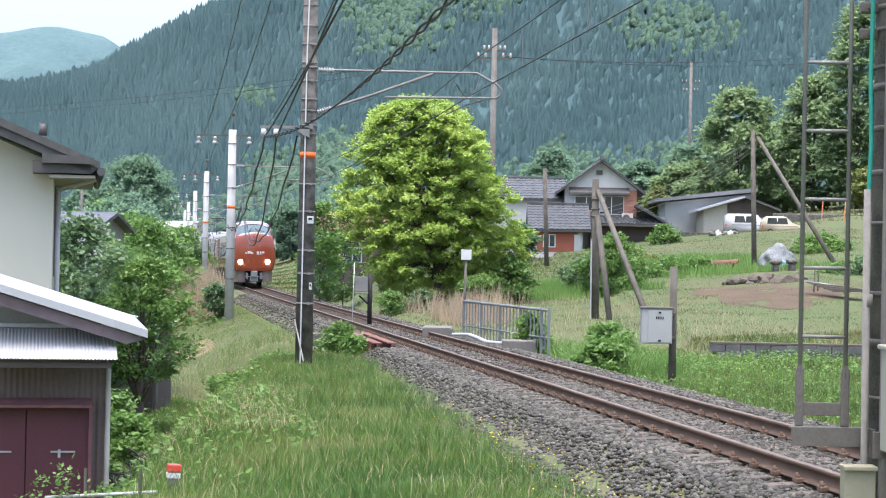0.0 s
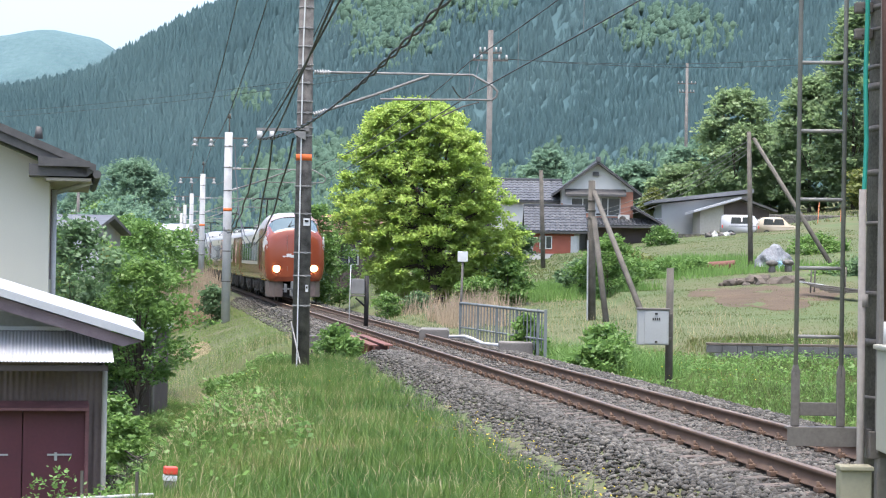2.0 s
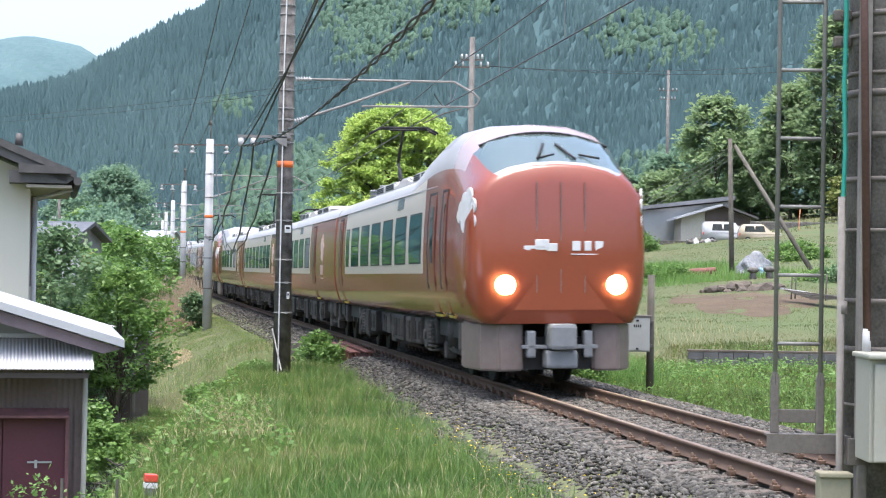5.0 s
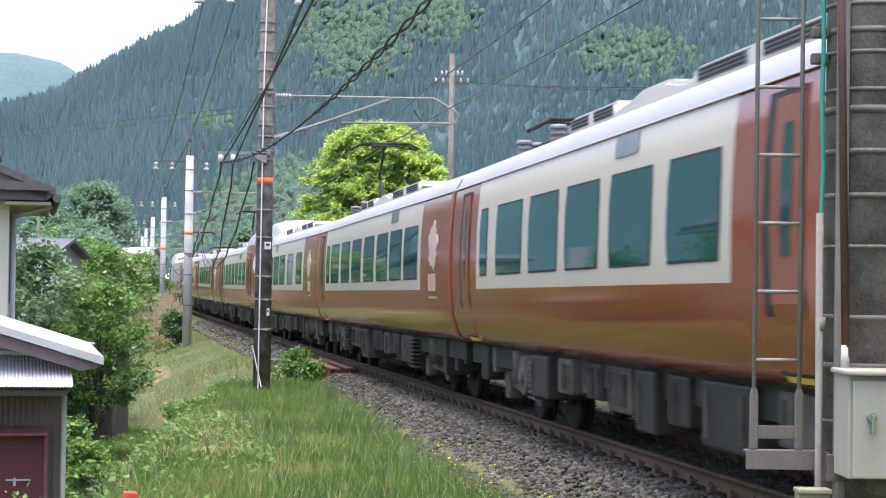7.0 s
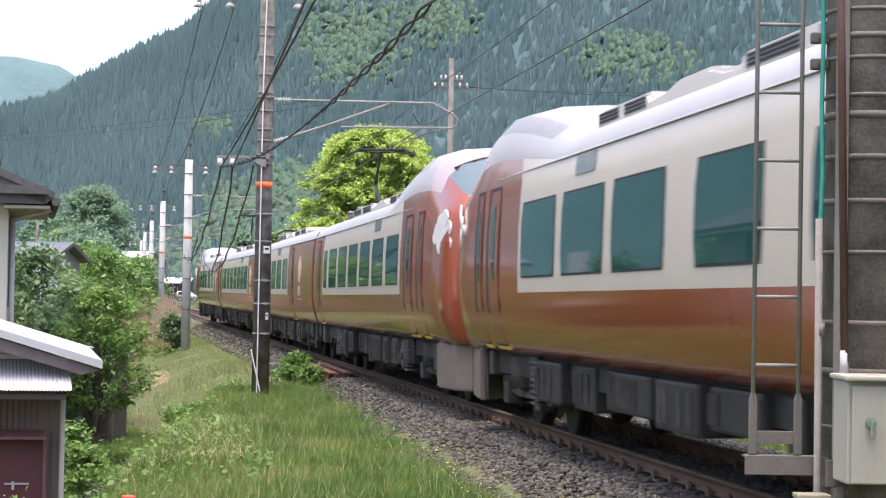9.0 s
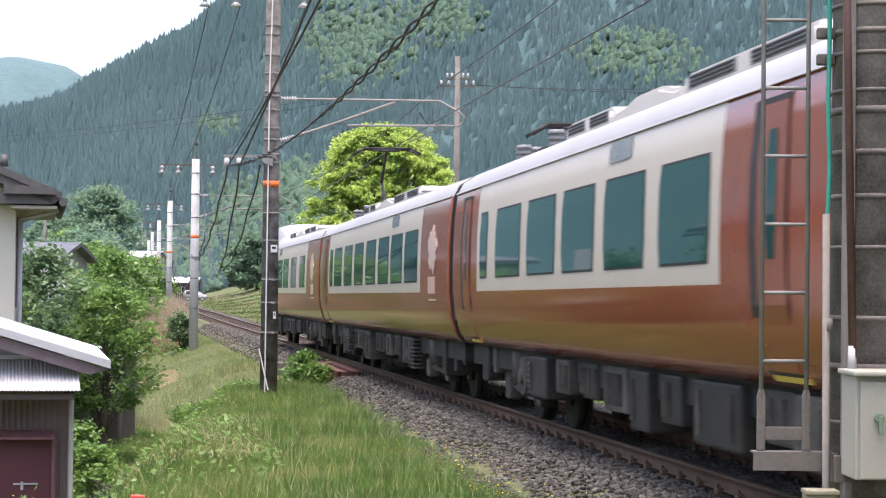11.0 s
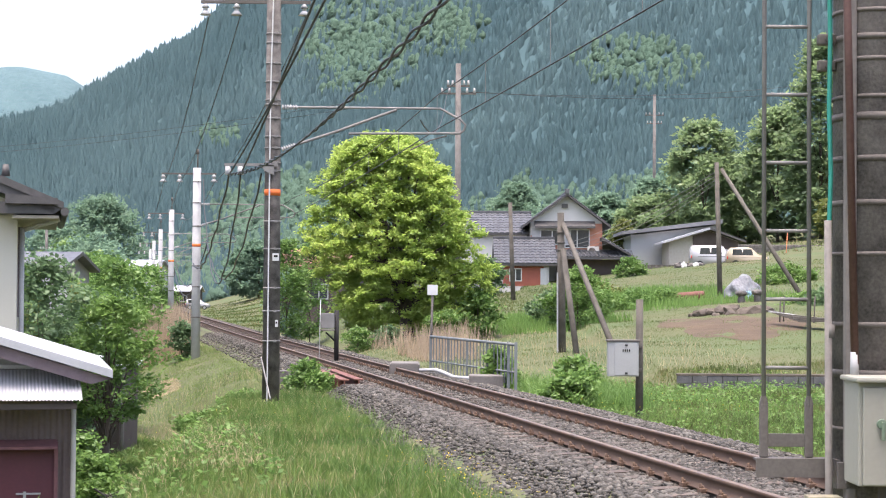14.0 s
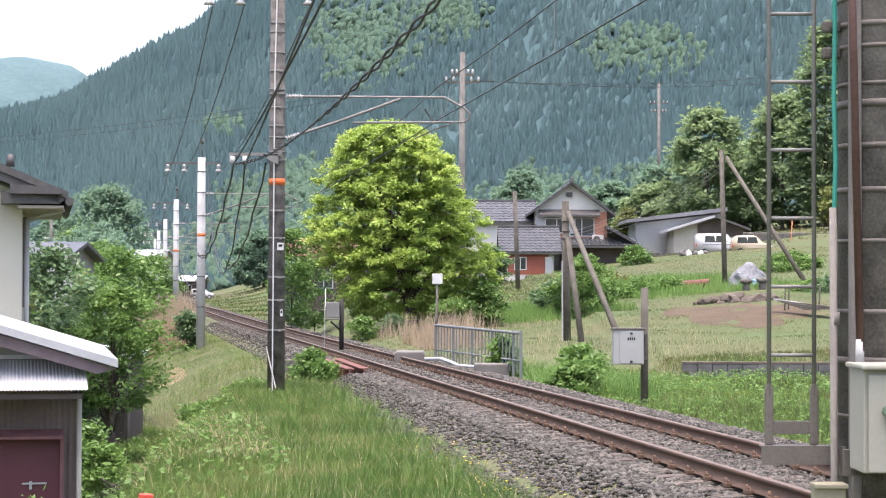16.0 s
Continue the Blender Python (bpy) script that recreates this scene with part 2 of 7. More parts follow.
def ground_np(x, y):
    """Height of the ground: the railway bank, the low yard, the terraced fields and the mountains."""
    x, y = np.asarray(x, float), np.asarray(y, float)
    cx, cz = np.interp(y, TY, TX), np.interp(y, TY, TZ)
    u = (x - cx) * 0.983
    r = x / np.maximum(y, 20)
    # right of the line: fields that climb
    k = 0.022 + 0.19 * np.clip(r, 0, 0.2)
    right = cz - 0.5 + np.clip(y - 50, 0, 230) * k * np.maximum(smooth(2.6, 26, u), smooth(-0.06, -0.02, r))
    step = smooth(49.8, 50.3, y) * smooth(5.9, 6.3, x)
    right = right + 0.3 * step + 0.1 * wave(x, y, 0.35, 2.0) * smooth(2.5, 6, u)
    right = right + 1.7 * np.exp(-((x + 5.5) / 4.0) ** 2 - ((y - 98) / 15) ** 2) * smooth(2.6, 6, u)
    tt = (y + 0.5 * x) / 17
    ter = smooth(0.55, 1.0, tt - np.floor(tt)) - (tt - np.floor(tt))
    right = right + 0.5 * ter * smooth(104, 116, y) * smooth(0.03, -0.02, r)
    # left: a bank that falls to the yard
    edge = np.interp(y, [0, 14, 22, 34, 46, 60, 90, 140], [-8, -6.6, -6.1, -4.9, -3.9, -3.0, -2.9, -3.2])
    low = np.interp(y, [-50, 20, 60, 100, 160, 260], [-1.5, -1.5, -1.9, -1.6, 0.2, 2.5])
    fall = np.interp(y, [44, 60, 110], [0.85, 0.34, 0.3])
    left = cz - 0.5 + np.clip((u - edge) * fall, low - cz + 0.5, 0) + 0.07 * wave(x, y, 0.8, 1.0) * smooth(-2.2, -3.5, u)
    z = np.where(u > 0, right, left)
    # formation under the ballast
    a = np.abs(u)
    bed = cz - 0.24 - np.clip(a - 1.45, 0, 9) * 0.5
    z = np.where(a < 2.6, np.minimum(np.maximum(bed, z), cz - 0.24), z)
    # ditch under the small bridge
    dd = smooth(45.2, 46.2, y) * smooth(53.4, 52.4, y) * smooth(-7, -4.5, u) * smooth(-0.75, -0.95, u)
    z = z - 0.55 * dd
    # far valley and mountains
    dist = np.hypot(x, y)
    ang = x / np.maximum(y, 1)
    front = np.where(y > 0, 1.0, 0.3)
    foot = np.interp(ang, [-0.7, -0.45, -0.25, -0.1, 0.0, 0.1, 0.25, 0.6], [170, 220, 420, 400, 330, 260, 200, 160])
    crest = np.interp(ang, [-0.7, -0.4, -0.29, -0.235, -0.205, -0.19, -0.16, -0.146, -0.131, -0.115, -0.10, 0.0, 0.12, 0.25, 0.7],
                      [190, 120, 64, 66, 71, 78, 94, 101, 107, 116, 129, 178, 230, 258, 220])
    t = np.clip((dist - foot) / (800 - foot), 0, 1)
    hill = crest * (0.35 * t + 0.65 * t * t * (3 - 2 * t))
    hill = np.where(dist > 800, np.maximum(crest * (1 - (dist - 800) / 1100), 15), hill)
    hill = hill + (5.0 * wave(x, y, 0.021, 4.0) + 2.2 * wave(x, y, 0.06, 5.0)) * t * np.clip(1.5 - dist / 1200, 0.1, 1)
    hill = hill * front
    return z + hill


def ground_z(x, y):
    return float(ground_np(x, y))


def build_ground():
    xs = np.concatenate([-np.geomspace(3500, 26, 70), np.arange(-25, 16, 0.33), np.geomspace(16, 3500, 90)])
    ys = np.concatenate([-np.geomspace(400, 12, 12), np.arange(-10, 10, 2.0), np.arange(10, 70, 0.4), np.arange(70, 150, 0.9), np.geomspace(150, 4000, 130)])
    X, Y = np.meshgrid(xs, ys)
    Z = ground_np(X, Y)
    nx, ny = len(xs), len(ys)
    i = (np.arange(ny - 1)[:, None] * nx + np.arange(nx - 1)[None]).ravel()
    ob = mesh_np("ground", np.stack([X, Y, Z], -1).reshape(-1, 3), np.stack([i, i + 1, i + 1 + nx, i + nx], 1), M_SOIL, smooth=True)
    tagged(ob, "grassy valley floor with a railway bank and wooded hills", "ground", kind="structure")


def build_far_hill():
    """The ridge beyond the valley's mouth; its pale blue is haze put into the colour."""
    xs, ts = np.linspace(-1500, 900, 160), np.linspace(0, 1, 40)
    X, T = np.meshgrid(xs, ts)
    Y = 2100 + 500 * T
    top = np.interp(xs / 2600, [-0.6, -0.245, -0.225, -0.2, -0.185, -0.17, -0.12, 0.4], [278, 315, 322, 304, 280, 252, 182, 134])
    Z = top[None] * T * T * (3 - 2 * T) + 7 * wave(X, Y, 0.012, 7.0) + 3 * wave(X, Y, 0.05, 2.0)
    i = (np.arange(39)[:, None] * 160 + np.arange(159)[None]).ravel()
    ob = mesh_np("backdrop", np.stack([X, Y, Z], -1).reshape(-1, 3), np.stack([i, i + 1, i + 161, i + 160], 1), M_FARHILL_HAZE, smooth=True)
    tagged(ob, "wooded ridge beyond the valley, coloured pale blue for haze", "mountain", kind="structure")


# woods of the far ridge, with haze painted in as a bluer tone
M_FARHILL_HAZE = mat("hazed_far_woods", (0.062, 0.112, 0.118), (0.088, 0.145, 0.15), 0.95, 0, 0.012, 0.12, 0.8, dist=8.0)
build_ground()
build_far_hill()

# ---------------------------------------------------------------- track


def sweep(name, outline, u0, y0, y1, step, mats, parent, faces_mi=None):
    """A rail: an outline (u, w) carried along the track."""
    ys = np.arange(y0, y1 + 0.01, step)
    n = len(outline)
    vs = np.array([on_track(y, u0 + a, w)[:] for y in ys for a, w in outline])
    i = np.arange(len(ys) - 1)[:, None] * n + np.arange(n)[None]
    j = np.arange(len(ys) - 1)[:, None] * n + (np.arange(n)[None] + 1) % n
    fs = np.stack([i, j, j + n, i + n], -1).reshape(-1, 4)
    ob = mesh_np(name, vs, fs, mats[0], parent)
    for m in mats[1:]:
        ob.data.materials.append(m)
    if faces_mi:
        ob.data.polygons.foreach_set("material_index", np.tile(np.array(faces_mi, np.int32), len(ys) - 1))
    return ob


RAIL = [(-0.063, -0.153), (-0.063, -0.14), (-0.01, -0.12), (-0.01, -0.045), (-0.033, -0.035), (-0.033, -0.004), (-0.026, 0),
        (0.026, 0), (0.033, -0.004), (0.033, -0.035), (0.01, -0.045), (0.01, -0.12), (0.063, -0.14), (0.063, -0.153)]
track = empty("railway_track", (0, 0, 0), "single narrow-gauge railway track with rusty rails on ballast", "railway track", kind="structure")
for u in (-0.566, 0.566):
    sweep("rail", RAIL, u, -30, 330, 1.0, [M_RAIL, M_HEAD], track, [0] * 5 + [1, 1, 1] + [0] * 6)


BED = [(-2.7, -0.82), (-2.1, -0.52), (-1.45, -0.225), (-0.66, -0.215), (0, -0.2), (0.66, -0.215), (1.2, -0.18), (1.75, -0.24), (2.25, -0.46), (2.6, -0.72)]


def build_sleepers():
    bm = bmesh.new()
    prism(bm, [(-1.0, -0.3), (1.0, -0.3), (1.0, -0.185), (0.95, -0.172), (-0.95, -0.172), (-1.0, -0.185)], "y", -0.11, 0.11)
    me = bpy.data.meshes.new("sleeper")
    bm.to_mesh(me)
    bm.free()
    me.materials.append(M_SLEEPER)
    bm = bmesh.new()
    for s in (-1, 1):
        box(bm, (s * 0.085, 0, -0.145), (0.075, 0.13, 0.05), bev=0.012)
        rod(bm, (s * 0.1, 0, -0.15), (s * 0.1, 0, -0.075), 0.022, 0.016, 8)
        rod(bm, (s * 0.1, -0.05, -0.11), (s * 0.06, 0.05, -0.115), 0.014, 0.014, 6)
    mf = bpy.data.meshes.new("rail_clip")
    bm.to_mesh(mf)
    bm.free()
    mf.materials.append(M_RAIL)
    s, y = 0, 13.0
    while y < 175:
        d = track_dir(y)
        m = Matrix.Translation(on_track(y, 0, random.uniform(-0.006, 0.004))) @ Matrix.Rotation(-math.atan2(d.x, d.y), 4, "Z") @ Matrix.Rotation(-CANT, 4, "Y")
        ob = new("sleeper", me)
        ob.parent, ob.matrix_basis = track, m
        if y < 62:
            for u in (-0.566, 0.566):
                c = new("rail_clip", mf)
                c.parent, c.matrix_basis = track, m @ pose(u, 0, 0)
        y += 0.66 * d.y


def build_ballast():
    """Loose stones: the near ones each a piece, the rest joined."""
    g = np.random.default_rng(3)

    def shape(n):
        v = np.array([(1, 0, 0), (-1, 0, 0), (0, 1, 0), (0, -1, 0), (0, 0, 0.8), (0, 0, -0.8), (.6, .6, .5), (-.6, .55, .45), (.5, -.65, .45), (-.6, -.6, .5)], float)
        f = [(4, 6, 7), (4, 7, 9), (4, 9, 8), (4, 8, 6), (0, 2, 6), (2, 7, 6), (2, 1, 7), (1, 9, 7), (1, 3, 9), (3, 8, 9), (3, 0, 8), (0, 6, 8), (0, 5, 2), (2, 5, 1), (1, 5, 3), (3, 5, 0)]
        vv = v[None] * (1 + g.uniform(-0.35, 0.3, (n, 10, 3)))
        return vv, np.array(f)

    def spread(n, y0, y1, ua, ub):
        y = g.uniform(y0, y1, n)
        u = g.uniform(ua, ub, n)
        return y, u

    lots = []
    for n, y0, y1, ua, ub, r in ((16000, 14, 34, -2.75, -0.66, 0.029), (9000, 14, 34, -0.5, 0.5, 0.024), (10000, 12, 34, 0.66, 2.25, 0.03),
                                 (11000, 34, 62, -2.5, -0.66, 0.033), (4000, 34, 62, -0.5, 0.5, 0.028), (7500, 34, 62, 0.66, 2.25, 0.034),
                                 (4000, 62, 110, -2.4, -0.66, 0.045), (3500, 62, 110, 0.66, 2.3, 0.045)):
        y, u = spread(n, y0, y1, ua, ub)
        keep = (((np.abs(u) < 1.9) | (u > 0)) & ~((u < -0.75) & (y > 45.3) & (y < 53.2))) | (g.uniform(0, 1, n) < (3.0 - np.abs(u)) / 1.4) & ~((u < -0.75) & (y > 45.3) & (y < 53.2))
        y, u = y[keep], u[keep]
        d = 0.183
        x = np.interp(y, TY, TX) + u * 0.983
        yy = y + u * d * 0.983
        z = ground_np(x, yy)
        a = np.abs(u)
        inner = a < 0.6
        shoulder = np.interp(y, TY, TZ) + np.interp(u, [p[0] for p in BED], [p[1] for p in BED]) + 0.012 + np.clip(u, -2.5, 2.5) * CANT
        z = np.where(inner, np.interp(y, TY, TZ) - 0.192 + u * CANT, np.where(u > 0, shoulder, np.maximum(z, shoulder)))
        s = r * g.uniform(0.6, 1.45, len(y))
        v, f = shape(len(y))
        c, sn = np.cos(g.uniform(0, 6.3, len(y))), np.sin(g.uniform(0, 6.3, len(y)))
        vx = v[..., 0] * c[:, None] - v[..., 1] * sn[:, None]
        vy = v[..., 0] * sn[:, None] + v[..., 1] * c[:, None]
        w = np.stack([vx, vy, v[..., 2]], -1) * s[:, None, None] + np.stack([x, yy, z + s * 0.35], -1)[:, None]
        lots.append((w, f))
    verts = np.concatenate([w.reshape(-1, 3) for w, f in lots])
    faces, k = [], 0
    for w, f in lots:
        faces.append((np.arange(len(w))[:, None, None] * 10 + f[None] + k).reshape(-1, 3))
        k += len(w) * 10
    ob = mesh_np("ballast", verts, np.concatenate(faces), M_BALLAST, track)
    tagged(ob, "grey-brown crushed stone ballast", kind="stuff")


def islands(name, a, b, c, rough=0.9):
    """Loose pieces in one mesh: colour from piece to piece."""
    m, n, l = nodes_of(name)
    geo, ramp, no, mx = n.new("ShaderNodeNewGeometry"), n.new("ShaderNodeValToRGB"), n.new("ShaderNodeTexNoise"), n.new("ShaderNodeMix")
    e = ramp.color_ramp.elements
    e[0].color, e[1].color = (*a, 1), (*c, 1)
    k = e.new(0.55)
    k.color = (*b, 1)
    l.new(geo.outputs["Random Per Island"], ramp.inputs["Fac"])
    no.inputs["Scale"].default_value = 25
    mx.data_type, mx.blend_type = "RGBA", "MULTIPLY"
    mx.inputs["Factor"].default_value = 0.6
    l.new(ramp.outputs["Color"], mx.inputs[6])
    l.new(no.outputs["Fac"], mx.inputs[7])
    l.new(mx.outputs[2], n["Principled BSDF"].inputs["Base Color"])
    n["Principled BSDF"].inputs["Roughness"].default_value = rough
    return m


M_BALLAST = islands("ballast_pieces", (0.043, 0.038, 0.029), (0.088, 0.08, 0.065), (0.178, 0.166, 0.14))


def build_bed():
    """The ballast bed that the stones lie on."""
    prof = BED
    ys = np.arange(-20, 330, 0.8)
    n = len(prof)
    vs = np.array([on_track(y, u if not (45.4 < y < 53 and u < -0.7) else min(-0.7, u * 0.3 - 0.5), w + 0.012 - (0.35 if 45.4 < y < 53 and u < -1.4 else 0))[:] for y in ys for u, w in prof])
    i = (np.arange(len(ys) - 1)[:, None] * n + np.arange(n - 1)[None]).ravel()
    ob = mesh_np("ballast_bed", vs, np.stack([i, i + 1, i + 1 + n, i + n], 1), M_BED, track)


build_bed()
build_sleepers()
build_ballast()

# ---------------------------------------------------------------- train
PROFILE = [(1.25, 1.02), (1.34, 1.16), (1.42, 1.45), (1.455, 1.80), (1.455, 2.15), (1.44, 2.6), (1.41, 3.0), (1.37, 3.30), (1.27, 3.48), (1.05, 3.61), (0.6, 3.70), (0.0, 3.73)]
NOSE = [  # metres behind the tip, width, crown
    (0.0, 0.82, 3.45), (0.05, 0.89, 3.5), (0.15, 0.945, 3.55), (0.4, 0.98, 3.67), (0.8, 0.995, 3.87), (1.2, 1.0, 4.05), (1.6, 1.0, 4.18), (2.1, 1.0, 4.27), (2.8, 1.0, 4.32), (3.8, 1.0, 4.28),
    (5.0, 1.0, 4.12), (6.2, 1.0, 3.9), (7.2, 1.0, 3.73)]
HALF = 10.55


def car_body(cab, white, flip):
    """The shell, lofted along the car. Materials: copper, cream, roof, windscreen, gasket."""
    bm = bmesh.new()
    q_end = 2 * HALF
    tail = {q_end - 0.2, q_end - 0.12, q_end - 0.06, q_end}
    qs = sorted({white[0], white[1], *tail, *(q for q, _, _ in NOSE)} if cab else {0.0, 0.06, 0.12, 0.2, white[0], white[1], *tail})
    rings = []
    full = [(-y, z) for y, z in PROFILE] + [(y, z) for y, z in PROFILE[-2::-1]]
    for q in qs:
        wf, top = 1.0, 3.73
        if cab and q < 7.2:
            wf = float(np.interp(q, [a for a, _, _ in NOSE], [b for _, b, _ in NOSE]))
            top = float(np.interp(q, [a for a, _, _ in NOSE], [c for _, _, c in NOSE]))
        if not cab and (q < 0.05 or q > q_end - 0.05) or (cab and q > q_end - 0.05):
            wf = 0.985
        ring = []
        for y, z in full:
            k = max(0.0, (z - 2.95) / 0.78)
            kk = k * k * (3 - 2 * k)
            narrow = 1.0
            if cab and q < 3.0 and z > 3.2:
                narrow = 1 - 0.24 * (1 - q / 3.0) * k
            bulge = 0.0
            if cab and q < 0.2:
                bulge = 0.10 * (1 - abs(z - 2.0) / 2.2)
            x = HALF - q + bulge
            ring.append(bm.verts.new((x * flip, y * wf * narrow, z + (top - 3.73) * kk)))
        rings.append(ring)
    n = len(full)
    for a, (r0, r1) in enumerate(zip(rings, rings[1:])):
        qm = (qs[a] + qs[a + 1]) / 2
        for i in range(n - 1):
            f = bm.faces.new((r0[i], r0[i + 1], r1[i + 1], r1[i]))
            j = min(i, n - 2 - i)
            f.smooth = True
            if j >= 7:
                f.material_index = 2
            elif white[0] < qm < white[1] and j >= 3:
                f.material_index = 1
            if cab and 2.8 < qm < 6.4 and j == 8:
                f.material_index = 5
            if cab and 0.1 < qm < 1.2 and j >= 8:
                f.material_index = 3
            if cab and (qm < 0.1 and j >= 7 or qm < 1.2 and j == 7):
                f.material_index = 0
            if cab and 1.2 < qm < 2.1 and j >= 7:
                f.material_index = 6
    for ring, first in ((rings[0], True), (rings[-1], False)):
        if cab and first:
            c = bm.verts.new(((HALF + 0.14) * flip, 0, 2.2))
            inner = [bm.verts.new((v.co.x + 0.07 * flip, v.co.y * 0.72, 2.1 + (v.co.z - 2.1) * 0.8)) for v in ring]
            for i in range(n - 1):
                f = bm.faces.new((ring[i], ring[i + 1], inner[i + 1], inner[i]))
                f.smooth = True
                g = bm.faces.new((inner[i], inner[i + 1], c))
                g.smooth = True
            bm.faces.new((inner[-1], inner[0], c))
            bm.faces.new((ring[-1], ring[0], inner[0], inner[-1]))
        else:
            f = bm.faces.new(ring)
            f.material_index = 4
    fl = [bm.faces.new((r0[0], r1[0], r1[-1], r0[-1])) for r0, r1 in zip(rings, rings[1:])]
    for f in fl:
        f.material_index = 4
    bmesh.ops.recalc_face_normals(bm, faces=bm.faces[:])
    return bm


def side_y(z):
    return float(np.interp(z, [p[1] for p in PROFILE], [p[0] for p in PROFILE]))


def side_slab(bm, q0, q1, z0, z1, flip, s, t=0.012, mi=0, bev=0.05):
    """A thin rounded plate that follows the car's side."""
    xs = sorted(((HALF - q0) * flip, (HALF - q1) * flip))
    zs = [z0 + (z1 - z0) * k / 4 for k in range(5)]
    pts = []
    for z in zs:
        inset = bev if z in (zs[0], zs[-1]) else 0
        pts.append((xs[0] + inset, xs[1] - inset, z, side_y(z)))
    rows = [[bm.verts.new((a, s * (y + t), z)), bm.verts.new((b, s * (y + t), z))] for a, b, z, y in pts]
    back = [[bm.verts.new((a, s * (y - 0.02), z)), bm.verts.new((b, s * (y - 0.02), z))] for a, b, z, y in pts]
    fs = []
    for i in range(4):
        fs.append(bm.faces.new((rows[i][0], rows[i][1], rows[i + 1][1], rows[i + 1][0])))
        for k in (0, 1):
            fs.append(bm.faces.new((rows[i][k], rows[i + 1][k], back[i + 1][k], back[i][k])))
    fs.append(bm.faces.new((rows[0][0], rows[0][1], back[0][1], back[0][0])))
    fs.append(bm.faces.new((rows[4][0], rows[4][1], back[4][1], back[4][0])))
    for f in fs:
        f.material_index = mi
    bmesh.ops.recalc_face_normals(bm, faces=fs)


def disc(bm, c, r, nrm, t=0.012, n=14):
    c, nrm = Vector(c), Vector(nrm).normalized()
    rod(bm, c - nrm * t, c + nrm * t, r, r, n)


def make_car(name, label, cab, flip, white, windows, doors, badge, pantograph):
    car = empty(name, (0, 0, 0), label, "railway carriage", "carriages of the train")
    part("body_shell", car_body(cab, white, flip), [M_BROWN, M_CREAM, M_ROOF, M_SHIELD, M_GASKET, M_GRILLE, M_DOME], car, "copper and cream painted shell with silver roof")
    for s in (-1, 1):
        for a, b in windows:
            bm = bmesh.new()
            side_slab(bm, a - 0.025, b + 0.025, 1.975, 2.905, flip, s, 0.006, 0, 0.04)
            side_slab(bm, a, b, 2.0, 2.88, flip, s, 0.011, 1, 0.05)
            part("window", bm, [M_GASKET, M_PANE], car, "dark green tinted glass")
        for a, b in doors:
            bm = bmesh.new()
            # strip widens on the edge away from the camera: recess shade drawn near-black
            lo, hi = (a + 0.02, b + 0.15) if flip > 0 else (a - 0.15, b - 0.02)
            side_slab(bm, lo, hi, 1.1, 3.2, flip, s, 0.014, 1, 0.03)
            side_slab(bm, a + 0.05, b - 0.05, 1.13, 3.15, flip, s, 0.021, 0, 0.03)
            door = part("door", bm, [M_DOOR, M_GASKET], car, "deeper red-brown sliding door with recess shade painted as a dark edge strip")
            bm = bmesh.new()
            side_slab(bm, a + 0.24, b - 0.28, 1.98, 2.95, flip, s, 0.027, 0, 0.04)
            part("door_window", bm, M_PANE, door)
            bm = bmesh.new()
            side_slab(bm, a, b, 1.055, 1.10, flip, s, 0.03, 0, 0.0)
            part("step_plate", bm, M_STEP, door, "yellow step edge")
        bm = bmesh.new()
        side_slab(bm, white[0] + 3.0, white[0] + 3.9, 3.06, 3.27, flip, s, 0.012, 0, 0.02)
        part("destination_display", bm, M_GREYGLASS, car)
        if badge:
            bm = bmesh.new()
            q = badge
            lobes = []
            for i in range(60):
                w = 2 * math.pi * i / 60
                r = 0.3 * (1 + 0.13 * math.sin(5 * w + 0.6) + 0.1 * math.sin(2 * w + 2.2) + 0.07 * math.sin(9 * w) + 0.07 * math.sin(14 * w + 1))
                z = 2.5 + 1.25 * r * math.sin(w)
                lobes.append(((HALF - q) * flip + 1.25 * r * math.cos(w), s * (side_y(z) + 0.012), z))
            hub = bm.verts.new(((HALF - q) * flip, s * (side_y(2.5) + 0.013), 2.5))
            rim = [bm.verts.new(v) for v in lobes]
            skin = [bm.verts.new((v[0], v[1] - s * 0.03, v[2])) for v in lobes]
            for i in range(60):
                bm.faces.new((hub, rim[i], rim[(i + 1) % 60]))
                bm.faces.new((rim[i], rim[(i + 1) % 60], skin[(i + 1) % 60], skin[i]))
            bmesh.ops.recalc_face_normals(bm, faces=bm.faces[:])
            part("side_badge", bm, M_BADGE, car, "white blossom badge")
            for dq, w, z0, z1 in ((-0.26, 0.12, 1.78, 2.06), (-0.06, 0.16, 1.78, 2.06), (0.2, 0.2, 1.78, 2.06), (-0.3, 0.72, 1.66, 1.69)):
                bm = bmesh.new()
                side_slab(bm, q + dq, q + dq + w, z0, z1, flip, s, 0.01, 0, 0.0)
                part("lettering_bar", bm, M_BADGE, car)
        # roof gutter
        bm = bmesh.new()
        lo, hi = (0.0 if not cab else 3.4), 2 * HALF
        side_slab(bm, lo + 0.05, hi - 0.05, 3.295, 3.325, flip, s, 0.02, 0, 0)
        part("gutter", bm, M_ROOF, car)
    # roof units: two low boxes with grilles and a rounded hump between them
    spans = ((7.25, 9.5), (9.52, 12.4), (12.42, 16.0)) if cab else ((12.72, 15.05), (9.87, 12.7), (6.1, 9.85))
    for k, (qa, qb) in enumerate(spans):
        q, ln, top = (qa + qb) / 2, qb - qa, 3.83
        bm = bmesh.new()
        x = (HALF - q) * flip
        e = 0.9 if k == 1 else 0.06
